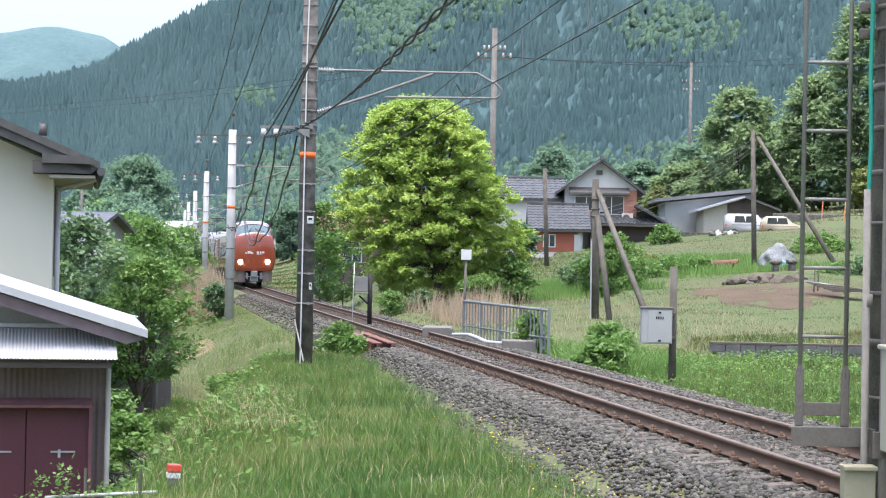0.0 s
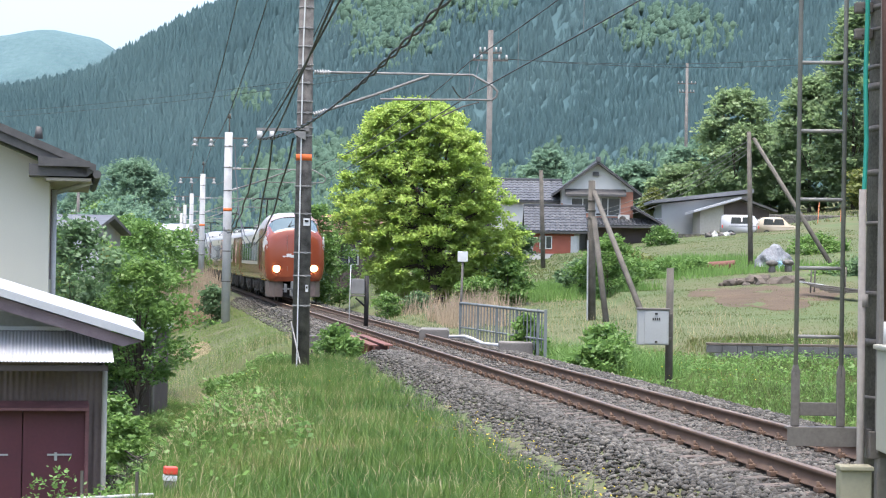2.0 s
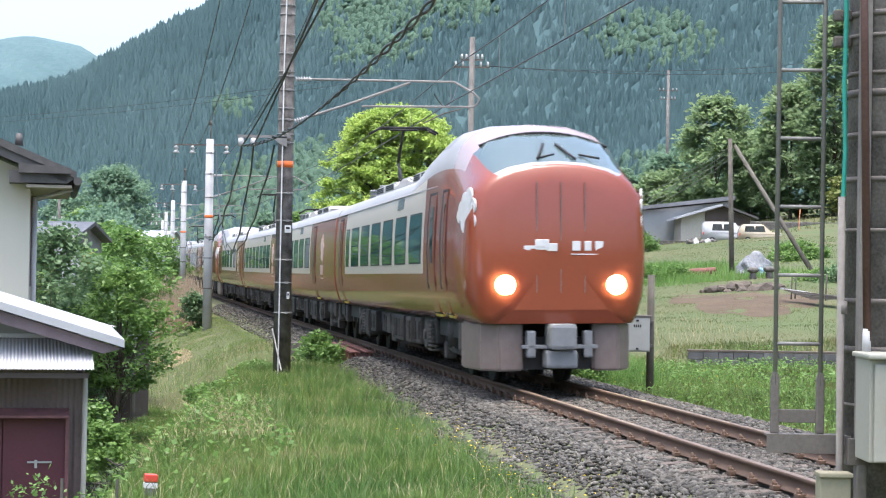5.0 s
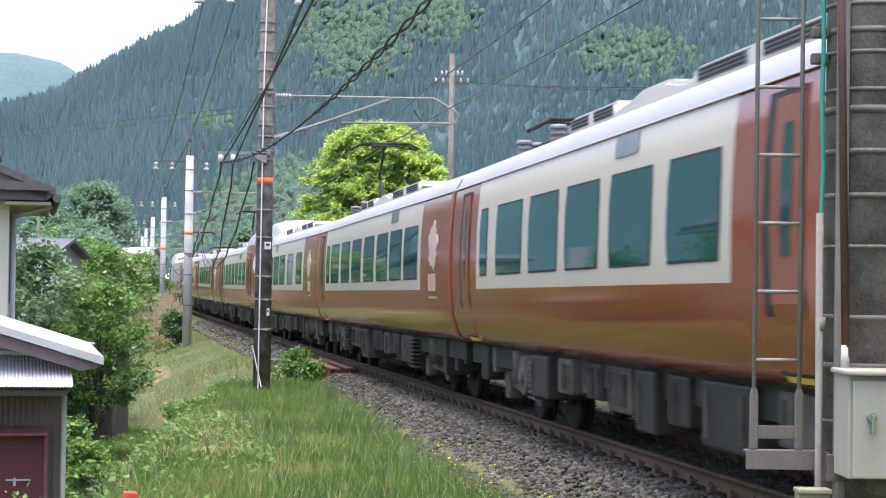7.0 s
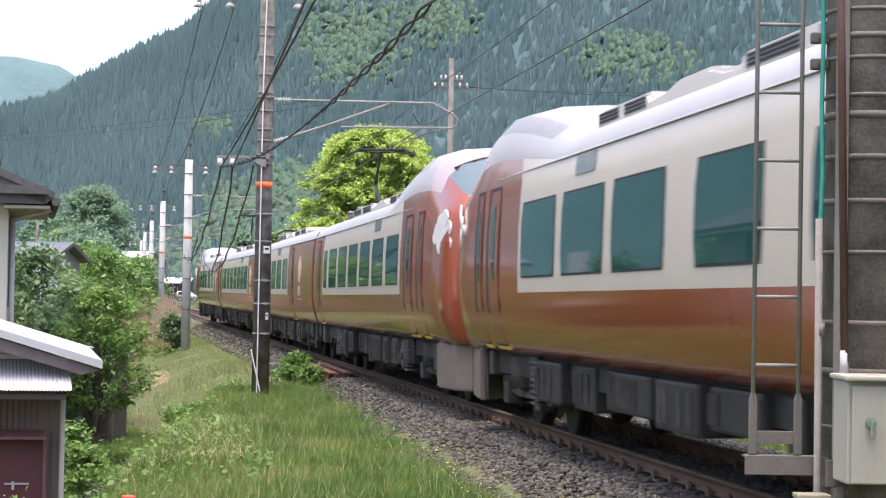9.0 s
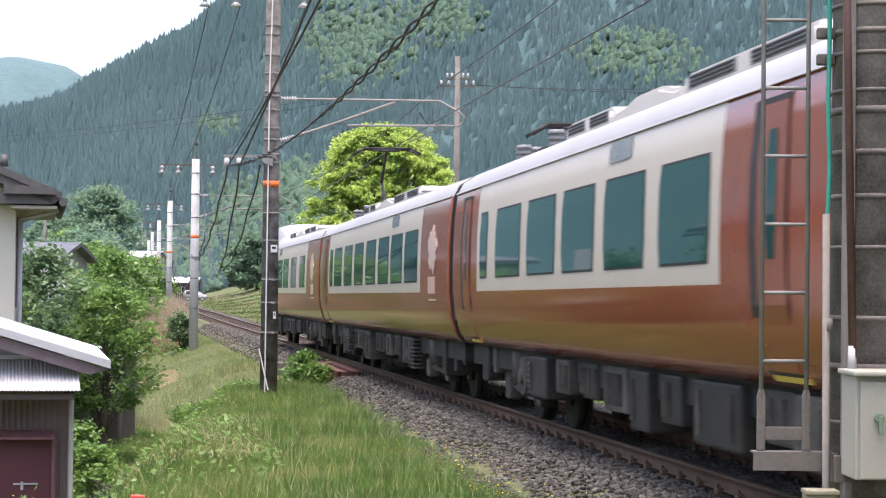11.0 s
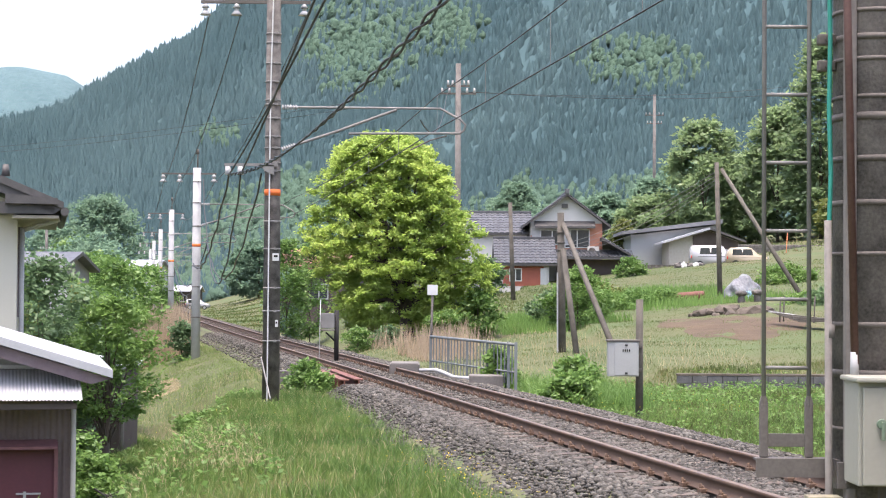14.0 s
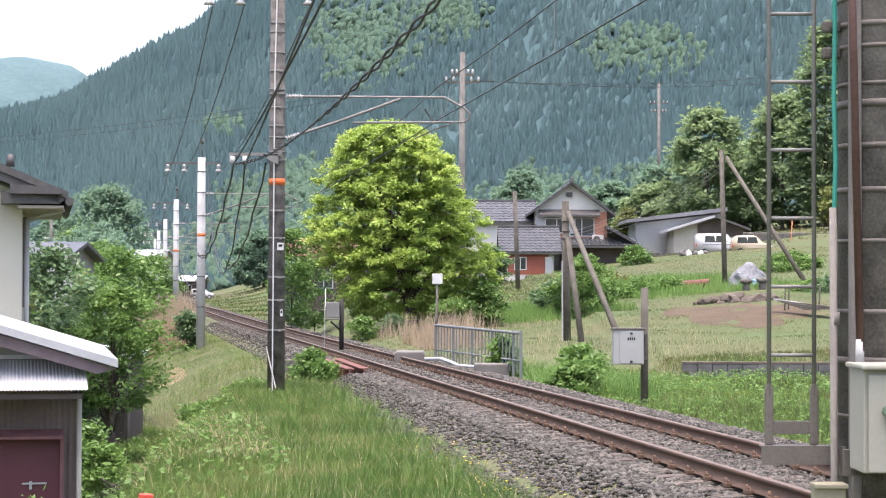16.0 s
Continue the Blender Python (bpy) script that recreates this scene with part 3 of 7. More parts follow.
        prism(bm, [(-ln / 2, 3.55), (ln / 2, 3.55), (ln / 2, 3.74), (ln / 2 - e * 0.4, top - 0.08), (ln / 2 - e, top), (-ln / 2 + e, top), (-ln / 2 + e * 0.4, top - 0.08), (-ln / 2, 3.74)], "y", -0.98, 0.98)
        bmesh.ops.translate(bm, vec=(x, 0, 0), verts=bm.verts[:])
        bmesh.ops.bevel(bm, geom=bm.edges[:], offset=0.05, segments=2, affect="EDGES")
        unit = part("roof_unit", bm, M_AC, car, "pale air-conditioning unit")
        if k != 1:
            for s in (-1, 1):
                for e in (-0.25, 0.25):
                    bm = bmesh.new()
                    box(bm, (x + e * ln, s * 0.975, 3.73), (ln * 0.4, 0.02, 0.13), bev=0.006)
                    gr = part("grille", bm, M_GRILLE, unit)
                    for j in range(3):
                        bm = bmesh.new()
                        box(bm, (x + e * ln, s * 0.988, 3.69 + 0.04 * j), (ln * 0.36, 0.012, 0.018))
                        part("louvre", bm, M_UNDER, gr)
    if not cab:
        for q in (2.6,):
            bm = bmesh.new()
            box(bm, ((HALF - q) * flip, 0.2, 3.76), (1.2, 0.9, 0.1), bev=0.04)
            part("roof_box", bm, M_AC, car)
    bm = bmesh.new()
    rod(bm, ((HALF - 6.5) * flip, 1.02, 3.66), ((HALF - 19) * flip, 1.02, 3.66), 0.025, None, 8)
    part("roof_conduit", bm, M_AC, car)
    if pantograph:
        build_pantograph(car, (HALF - 18.6) * flip, pantograph == "raised")
    # underframe
    random.seed(len(name) + int(10 * white[0]))
    q = 5.2
    while q < 15.4:
        w = random.choice((0.5, 0.8, 1.1, 1.5))
        for s in (-1, 1):
            bm = bmesh.new()
            h = random.uniform(0.38, 0.62)
            box(bm, ((HALF - q - w / 2) * flip, s * random.uniform(0.86, 0.98), 0.97 - h / 2), (w - 0.1, 0.62, h), bev=0.03)
            deep = max(abs(v.co.y) for v in bm.verts)
            unit = part("equipment_box", bm, random.choice((M_UNDER, M_UNDER, M_UNDER_L)), car)
            for j in range(int(w / 0.16)):
                if random.random() < 0.5:
                    bm = bmesh.new()
                    box(bm, ((HALF - q - 0.12 - 0.16 * j) * flip, s * (deep + 0.012), 0.97 - h / 2), (0.05, 0.03, h * 0.7))
                    part("rib", bm, M_UNDER_L, unit)
        q += w + random.uniform(0.08, 0.45)
    for q in (0.5, 1.2, 2.0, 4.9, 15.7, 18.9, 19.6, 20.2):
        for s in (-1, 1):
            if cab and q < 1.7:
                continue
            bm = bmesh.new()
            h = random.uniform(0.3, 0.6)
            box(bm, ((HALF - q) * flip, s * random.uniform(0.9, 1.05), 1.0 - h / 2), (random.uniform(0.2, 0.5), 0.4, h), bev=0.03)
            part("equipment_box", bm, random.choice((M_UNDER, M_UNDER_L)), car)
    for q in (5.1, 15.9):
        for s in (-1, 1):
            bm = bmesh.new()
            box(bm, ((HALF - q) * flip, s * 1.0, 0.68), (0.34, 0.3, 0.56))
            unit = part("finned_box", bm, M_UNDER, car, "grey finned equipment box")
            for j in range(8):
                bm = bmesh.new()
                box(bm, ((HALF - q) * flip, s * 1.2, 0.43 + 0.072 * j), (0.4, 0.16, 0.03))
                part("fin", bm, M_UNDER_L, unit)
            bm = bmesh.new()
            rod(bm, ((HALF - q - 0.75) * flip, s * 1.0, 0.68), ((HALF - q - 0.75) * flip, s * 1.24, 0.68), 0.27, 0.25, 24)
            rod(bm, ((HALF - q - 0.75) * flip, s * 1.2, 0.68), ((HALF - q - 0.75) * flip, s * 1.28, 0.68), 0.1, 0.09, 16)
            part("fan_housing", bm, M_UNDER_L, car, "round grey fan housing")
    bm = bmesh.new()
    box(bm, (0, 0, 0.86), (2 * HALF - (1.6 if cab else 0.4), 2.3, 0.3))
    part("underframe", bm, M_UNDER, car)
    for q in (3.4, 17.4):
        build_bogie(car, (HALF - q) * flip)
    # gangway bellows
    for e in ((-1,) if cab else (-1, 1)):
        bm = bmesh.new()
        for j in range(3):
            box(bm, (e * flip * (HALF + 0.03 + 0.06 * j), 0, 2.1), (0.05, 1.9 - 0.06 * (j % 2), 2.3), bev=0.02)
        part("gangway_bellows", bm, M_GASKET, car)
        bm = bmesh.new()
        for s in (-1, 1):
            box(bm, (e * flip * (HALF + 0.06), s * 1.33, 2.15), (0.14, 0.05, 1.6), bev=0.02)
        part("gap_shield", bm, M_GASKET, car)
    if cab:
        build_front(car, flip)
    return car


M_DOOR = mat("door_paint", (0.20, 0.05, 0.027), (0.17, 0.042, 0.022), 0.2, 0.0, 0.5, 10, 0.0, spec=0.45)
M_DOME = mat("dusty_rose_paint", (0.33, 0.25, 0.235), (0.30, 0.225, 0.21), 0.25, 0.0, 0.5, 10, 0.0, spec=0.5)
M_GRILLE = mat("grille_grey", (0.14, 0.145, 0.15), (0.19, 0.195, 0.2), 0.5)
M_STEP = mat("yellow_edge", (0.65, 0.5, 0.08), (0.5, 0.38, 0.08), 0.5)
M_GREYGLASS = mat("grey_display", (0.10, 0.11, 0.12), (0.16, 0.17, 0.18), 0.2, spec=0.6)


def build_pantograph(car, x, raised):
    bm = bmesh.new()
    for s in (-1, 1):
        rod(bm, (x - 0.6, s * 0.45, 3.85), (x + 0.6, s * 0.45, 3.85), 0.03, None, 6)
        for e in (-0.5, 0.5):
            rod(bm, (x + e, s * 0.45, 3.68), (x + e, s * 0.45, 3.85), 0.07, 0.05, 8)
    knee, head = ((x - 0.75, 4.66), (x + 0.3, 5.42)) if raised else ((x - 1.15, 3.98), (x + 0.55, 4.06))
    rod(bm, (x + 0.4, 0, 3.9), (knee[0], 0, knee[1]), 0.05, 0.04, 8)
    rod(bm, (knee[0], 0, knee[1]), (head[0], 0, head[1]), 0.04, 0.03, 8)
    rod(bm, (x + 0.2, -0.1, 3.88), (knee[0] + 0.05, 0, knee[1] - 0.1), 0.02, None, 6)
    rod(bm, (head[0], -0.35, head[1]), (head[0], 0.35, head[1]), 0.025, None, 6)
    for e in (-0.2, 0.2):
        pts = [(-0.85, head[1] - 0.1), (-0.6, head[1] + 0.04), (0.6, head[1] + 0.04), (0.85, head[1] - 0.1)]
        for (a, za), (b, zb) in zip(pts, pts[1:]):
            rod(bm, (head[0] + e, a, za), (head[0] + e, b, zb), 0.028, None, 6)
    pan = part("pantograph", bm, M_UNDER, car, "raised dark single-arm pantograph" if raised else "folded dark single-arm pantograph")
    for dx, y in ((-1.3, -0.55), (-1.7, -0.3), (1.25, -0.6)):
        bm = bmesh.new()
        for j in range(4):
            rod(bm, (x + dx, y, 3.68 + 0.08 * j), (x + dx, y, 3.74 + 0.08 * j), 0.13, 0.1, 14)
        part("roof_insulator", bm, M_GRILLE, pan, "grey ribbed insulator")
    bm = bmesh.new()
    box(bm, (x - 1.5, 0.1, 3.8), (0.5, 0.6, 0.2), bev=0.03)
    part("arrester_box", bm, M_UNDER_L, pan)


def build_bogie(car, x):
    bm = bmesh.new()
    for s in (-1, 1):
        prism(bm, [(x - 1.5, 0.52), (x - 1.5, 0.68), (x - 0.6, 0.66), (x - 0.3, 0.5), (x + 0.3, 0.5), (x + 0.6, 0.66), (x + 1.5, 0.68), (x + 1.5, 0.52), (x + 0.5, 0.42), (x - 0.5, 0.42)], "y", s * 0.98 - 0.07, s * 0.98 + 0.07)
        rod(bm, (x, s * 0.98, 0.55), (x, s * 0.98, 0.98), 0.24, 0.24, 14)
        for e in (-1.05, 1.05):
            box(bm, (x + e, s * 1.0, 0.44), (0.32, 0.2, 0.3), bev=0.04)
            rod(bm, (x + e * 0.62, s * 1.05, 0.5), (x + e * 0.62, s * 1.05, 0.85), 0.06, None, 8)
    box(bm, (x, 0, 0.6), (0.5, 1.9, 0.25), bev=0.04)
    bogie = part("bogie", bm, M_UNDER_L, car, "dusty grey steel bogie")
    for e in (-1.05, 1.05):
        for s in (-1, 1):
            bm = bmesh.new()
            rod(bm, (x + e, s * 0.52, 0.43), (x + e, s * 0.64, 0.43), 0.43, 0.43, 28)
            rod(bm, (x + e, s * 0.46, 0.43), (x + e, s * 0.52, 0.43), 0.455, 0.455, 28)
            rod(bm, (x + e, s * 0.64, 0.43), (x + e, s * 0.68, 0.43), 0.14, 0.12, 14)
            part("wheel", bm, M_UNDER, bogie)


def build_front(car, flip):
    f = flip

    def X(q):
        return (HALF - q) * f
    for s in (-1, 1):
        bm = bmesh.new()
        prism(bm, [(X(0.1), s * 0.55), (X(0.02), s * 0.95), (X(0.35), s * 1.2), (X(1.5), s * 1.3), (X(1.5), s * 1.2), (X(0.4), s * 0.55)], "z", 0.28, 1.03)
        bmesh.ops.bevel(bm, geom=bm.edges[:], offset=0.03, segments=2, affect="EDGES")
        part("skirt", bm, M_SKIRT, car, "grey-brown nose skirt")
    bm = bmesh.new()
    box(bm, (X(0.35), 0, 0.55), (0.3, 1.15, 0.5))
    part("buffer_recess", bm, M_GASKET, car)
    bm = bmesh.new()
    box(bm, (X(-0.1), 0, 0.82), (0.5, 0.42, 0.4), bev=0.06)
    box(bm, (X(-0.02), 0, 0.47), (0.4, 0.5, 0.28), bev=0.05)
    for s in (-1, 1):
        box(bm, (X(0.05), s * 0.45, 0.7), (0.2, 0.14, 0.42), bev=0.03)
    box(bm, (X(0.0), 0, 0.66), (0.1, 1.2, 0.06), bev=0.01)
    part("coupler", bm, M_GRILLE, car, "grey coupler with electrical box")
    for s in (-1, 1):
        bm = bmesh.new()
        box(bm, (X(0.02), s * 0.88, 1.62), (0.16, 0.36, 0.24), bev=0.05)
        h = part("headlamp", bm, M_GASKET, car)
        bm = bmesh.new()
        rod(bm, (X(0.0), s * 0.88, 1.62), (X(-0.17), s * 0.87, 1.62), 0.17, 0.145, 24)
        part("lens", bm, M_LAMP if f > 0 else M_PORC, h, "glowing warm headlamp" if f > 0 else "unlit lamp glass")
        bm = bmesh.new()
        for q, y, dz, r in ((0.13, 1.335, 0.12, 0.13), (0.13, 1.335, -0.12, 0.13), (0.24, 1.365, 0.28, 0.13), (0.26, 1.365, 0.0, 0.19), (0.28, 1.37, -0.28, 0.13), (0.42, 1.397, 0.18, 0.17), (0.46, 1.4, -0.12, 0.18), (0.64, 1.412, 0.05, 0.17), (0.85, 1.419, -0.02, 0.11)):
            turn = 0.9
            disc(bm, (X(q), s * y, 2.72 + dz), r, (f * (1 - 0.9 * turn), s * (0.45 + 0.55 * turn), 0), 0.015)
        part("nose_badge", bm, M_WHITE, car, "white cloud badge on the corner")
    bm = bmesh.new()
    for y, w, h, z in ((-0.42, 0.34, 0.05, 2.2), (-0.3, 0.22, 0.16, 2.24), (-0.14, 0.16, 0.12, 2.2), (-0.6, 0.24, 0.04, 2.17), (0.24, 0.13, 0.15, 2.22), (0.42, 0.11, 0.15, 2.22), (0.6, 0.13, 0.15, 2.22), (0.42, 0.52, 0.018, 2.09)):
        box(bm, (X(-0.135), y * f, z), (0.04, w, h), bev=0.008)
    part("front_badge", bm, M_WHITE, car, "plain white bars and badge on the nose")
    bm = bmesh.new()
    for y in (-0.38, 0.38, 0.0):
        box(bm, (X(-0.125), y, 2.35), (0.02, 0.012, 1.7))
    part("door_seam", bm, M_SKIRT, car)
    bm = bmesh.new()
    for s in (-1, 1):
        rod(bm, (X(0.2), s * 0.3, 3.59), (X(0.75), s * 0.1, 3.86), 0.022, None, 6)
        rod(bm, (X(0.25), s * 0.5 + 0.2, 3.6), (X(0.4), s * 0.2 + 0.2, 3.67), 0.018, None, 6)
    part("wiper", bm, M_GASKET, car)
    bm = bmesh.new()
    pts = [(X(1.22), y, 4.07 - 0.2 * abs(y) ** 2.2) for y in np.linspace(-1.05, 1.05, 15)]
    for a, b in zip(pts, pts[1:]):
        rod(bm, a, b, 0.022, None, 6)
    part("windscreen_seal", bm, M_GASKET, car)


WIN_A = [(5.05 + 2.09 * i, 6.65 + 2.09 * i) for i in range(6)] + [(17.67, 18.37)]
WIN_B = [(7.5, 9.05), (9.6, 11.18), (11.65, 13.2), (13.6, 15.22), (15.68, 17.38), (18.05, 18.6)]
WIN_C = [(3.3, 4.9), (5.25, 6.8), (7.15, 8.72), (9.2, 10.82), (11.36, 12.97), (13.5, 15.13), (15.67, 17.37), (17.8, 18.5)]
WIN_D = [(5.2, 7.1), (7.48, 9.4), (9.78, 11.68), (12.65, 14.4), (15.5, 17.15)]
LEAD = "copper and cream express carriage with a driving cab"
cars = [make_car("lead_carriage", LEAD + ", headlamps lit", True, 1, (4.75, 18.6), WIN_A, [(2.1, 2.6), (3.3, 4.1), (19.35, 20.0)], 0, "raised"),
        make_car("middle_carriage", "copper and cream express carriage with a faded blossom badge", False, 1, (7.2, 18.88), WIN_B, [(5.5, 6.25), (19.45, 20.1)], 3.4, "folded"),
        make_car("middle_carriage", "copper and cream carriage with a blossom badge and raised pantograph", False, 1, (2.95, 18.8), WIN_C, [(19.4, 20.05)], 1.6, "raised"),
        make_car("tail_carriage", LEAD + " at the tail", True, -1, (5.0, 17.7), WIN_D, [(2.1, 2.5), (3.0, 3.75)], 19.3, "")]
for c in list(cars):
    cars.append(copy_thing(c, Matrix()))

ARC = np.concatenate([[0], np.cumsum(np.hypot(np.diff(TX), np.diff(TY)))])
ARC0 = float(np.interp(18.2, TY, ARC))
SPEED, PITCH = 21.43, 21.45
SLACK = (0.0, 0.1, 0.25, 0.42, -0.25, -0.3, -0.4, -0.45)  # how far each carriage runs ahead of even spacing


def car_pose(k, t):
    """Where carriage k stands at t seconds: both bogies on the track."""
    ahead, slow = 5.5 - t, max(0.0, 4.6 - t)
    front = ARC0 + 0.25 + SPEED * ahead - 0.6 * slow ** 2 + PITCH * k - SLACK[k]  # gathers speed, then runs evenly
    ya, yb = (float(np.interp(front + HALF + 0.15 + d, ARC, TY)) for d in (-7.0, 7.0))
    a, b = on_track(ya, 0), on_track(yb, 0)
    x = (a - b).normalized()
    y = Vector((0, 0, 1)).cross(x).normalized()
    z = x.cross(y)
    m = Matrix.Translation((a + b) / 2) @ Matrix((x, y, z)).transposed().to_4x4()
    return m @ Matrix.Rotation(CANT * 0.5, 4, "X")

# ---------------------------------------------------------------- overhead line


def strap(bm, x, y, z, r, h=0.03):
    rod(bm, (x, y, z - h / 2), (x, y, z + h / 2), r, r, 24)


def insulator(bm, p, q, r=0.06, n=5):
    """A ribbed porcelain body between two points."""
    p, q = Vector(p), Vector(q)
    for i in range(n):
        a, b = p.lerp(q, i / n), p.lerp(q, (i + 0.55) / n)
        rod(bm, a, b, r, r * 0.55, 12)
    rod(bm, p, q, r * 0.4, None, 8)


def bell(bm, x, y, z, s=1.0):
    rod(bm, (x, y, z), (x, y, z - 0.1 * s), 0.03 * s, 0.09 * s, 12)
    rod(bm, (x, y, z - 0.1 * s), (x, y, z - 0.16 * s), 0.05 * s, 0.05 * s, 10)
    rod(bm, (x, y, z - 0.16 * s), (x, y, z - 0.26 * s), 0.05 * s, 0.13 * s, 12)


def cantilever(pole, x, y, z, reach):
    """Two tubes with insulators, a bent end and the steady arm, over the track."""
    for a, b in (((x + 0.2, y, z), (x + 0.55, y, z)), ((x + 0.2, y, z - 0.92), (x + 0.5, y, z - 0.82))):
        bm = bmesh.new()
        insulator(bm, a, b, 0.065, 6)
        part("arm_insulator", bm, M_PORC, pole, "white ribbed insulator", smooth=False)
    tube("cantilever_tube", [(x + 0.55, y, z), (x + reach - 0.55, y, z - 0.01), (x + reach - 0.12, y, z - 0.24), (x + reach, y, z - 0.36), (x + reach - 0.03, y, z - 0.48), (x + reach - 0.12, y, z - 0.55), (x + 1.65, y, z - 0.57)], 0.028, M_STEEL, pole)
    tube("brace_tube", [(x + 0.5, y, z - 0.82), (x + 1.4, y, z - 0.52), (x + 2.7, y, z - 0.04)], 0.033, M_STEEL, pole)
    tube("steady_arm", [(x + reach - 0.4, y, z - 0.6), (x + reach - 0.75, y, z - 0.7), (x + reach - 1.2, y, z - 0.92)], 0.016, M_STEEL_D, pole)


def build_near_pole():
    x, y = 1.995, 8.6
    pole = empty("catenary_pole", (0, 0, 0), "mottled dark concrete pole with steel straps and a ladder", "pole")
    bm = bmesh.new()
    rod(bm, (x, y, -0.9), (x, y, 9.5), 0.21, 0.17, 40)
    part("shaft", bm, M_CONC_D, pole, "mottled dark concrete shaft")
    for z in (1.06, 1.25, 1.5, 1.72, 2.04, 2.27, 2.47, 2.66, 2.75, 2.92, 3.02, 3.14, 3.4, 3.62, 3.85, 4.1):
        bm = bmesh.new()
        strap(bm, x, y, z, 0.214 - 0.0038 * (z + 0.9) + 0.002, random.choice((0.018, 0.026, 0.034)))
        part("strap", bm, M_STEEL_D, pole, "weathered steel band")
    for z in (2.9, 3.02):
        bm = bmesh.new()
        box(bm, (x - 0.235, y - 0.02, z), (0.08, 0.05, 0.05), bev=0.008)
        rod(bm, (x - 0.235, y - 0.06, z), (x - 0.235, y + 0.03, z), 0.012, None, 6)
        part("clamp", bm, M_STEEL_D, pole)
    # wiring channel towards the camera
    bm = bmesh.new()
    box(bm, (1.845, 8.47, 2.6), (0.05, 0.07, 7.0), bev=0.012)
    part("cable_channel", bm, M_CONC, pole, "pale grey strip")
    bm = bmesh.new()
    rod(bm, (1.845, 8.36, 1.5), (1.78, 8.36, 4.5), 0.018, None, 12)
    part("rusty_pipe", bm, M_RUSTPIPE, pole, "rust-brown conduit")
    bm = bmesh.new()
    rod(bm, (1.842, 8.36, 1.49), (1.842, 8.36, 1.6), 0.021, 0.018, 12)
    part("pipe_socket", bm, M_CONC_L, pole)
    bm = bmesh.new()
    rod(bm, (1.765, 8.5, -0.6), (1.752, 8.5, 2.19), 0.017, None, 12)
    rod(bm, (1.764, 8.5, 1.66), (1.764, 8.5, 1.72), 0.02, None, 12)
    part("conduit", bm, M_CONC, pole, "pale grey plastic conduit")
    tube("green_cable", [(1.757, 8.5, 2.15), (1.765, 8.5, 2.4), (1.757, 8.5, 2.7), (1.762, 8.5, 3.0), (1.755, 8.5, 3.4), (1.76, 8.5, 4.2)], 0.011, M_TEAL, pole, "blue-green cable")
    # ladder
    lad = empty("ladder", None, "galvanised steel pole ladder")
    lad.parent = pole
    for lx in (1.48, 1.686):
        bm = bmesh.new()
        rod(bm, (lx, y, 1.33), (lx, y, 5.6), 0.0105, None, 10)
        part("stile", bm, M_STEEL, lad)
        bm = bmesh.new()
        box(bm, (lx, y, 1.235), (0.04, 0.02, 0.25), bev=0.008)
        prism(bm, [(lx - 0.02, 1.355), (lx + 0.02, 1.355), (lx + 0.01, 1.39), (lx - 0.01, 1.39)], "y", y - 0.01, y + 0.01)
        part("flat_foot", bm, M_STEEL_D, lad)
    for i in range(13):
        bm = bmesh.new()
        rod(bm, (1.48, y, 1.52 + 0.3125 * i), (1.686, y, 1.52 + 0.3125 * i), 0.0085, None, 8)
        part("rung", bm, M_STEEL, lad)
    bm = bmesh.new()
    box(bm, (1.583, y + 0.005, 1.19), (0.17, 0.015, 0.06), bev=0.003)
    part("cross_plate", bm, M_STEEL_D, lad)
    bm = bmesh.new()
    prism(bm, [(y - 0.045, 1.11), (y + 0.045, 1.11), (y + 0.045, 1.1), (y - 0.03, 1.1), (y - 0.03, 1.025), (y - 0.045, 1.025)], "x", 1.44, 1.80)
    box(bm, (1.8, y - 0.06, 1.045), (0.02, 0.08, 0.13))
    box(bm, (1.83, y - 0.15, 1.045), (0.09, 0.03, 0.12), bev=0.004)
    for z in (1.02, 1.07):
        rod(bm, (1.83, y - 0.2, z), (1.83, y - 0.14, z), 0.015, None, 6)
    part("bracket", bm, M_STEEL_D, pole, "steel channel bracket")
    # cabinet on the pole
    cab = empty("control_cabinet", (0, 0, 0), "cream-grey metal control cabinet on the concrete pole", "cabinet")
    bm = bmesh.new()
    box(bm, (2.02, 8.24, 1.255), (0.44, 0.28, 0.45), bev=0.008)
    part("body", bm, M_CABINET, cab)
    bm = bmesh.new()
    box(bm, (2.015, 8.085, 1.245), (0.395, 0.02, 0.42), bev=0.006)
    part("door", bm, M_CABINET, cab)
    bm = bmesh.new()
    box(bm, (2.02, 8.22, 1.488), (0.475, 0.34, 0.022), bev=0.008)
    part("rain_cap", bm, M_CABINET, cab)
    bm = bmesh.new()
    rod(bm, (1.895, 8.08, 1.3), (1.895, 8.05, 1.3), 0.022, 0.02, 16)
    box(bm, (1.897, 8.045, 1.27), (0.016, 0.014, 0.08), bev=0.004)
    part("handle", bm, M_HANDLE, cab, "worn green lever handle")
    bm = bmesh.new()
    box(bm, (2.05, 8.3, 1.0), (0.2, 0.16, 0.1))
    part("hanger", bm, M_STEEL_D, cab)
    jb = empty("junction_box", (0, 0, 0), "small beige junction box at the foot of the pole", "box")
    bm = bmesh.new()
    box(bm, (1.70, 8.35, 0.88), (0.14, 0.1, 0.14), bev=0.01)
    part("body", bm, M_BEIGE, jb)
    bm = bmesh.new()
    box(bm, (1.70, 8.34, 0.955), (0.15, 0.12, 0.02), bev=0.005)
    part("lid", bm, M_BEIGE, jb)
    bm = bmesh.new()
    rod(bm, (1.72, 8.4, -0.5), (1.72, 8.4, 0.82), 0.02, None, 8)
    part("post", bm, M_CONC_L, jb)


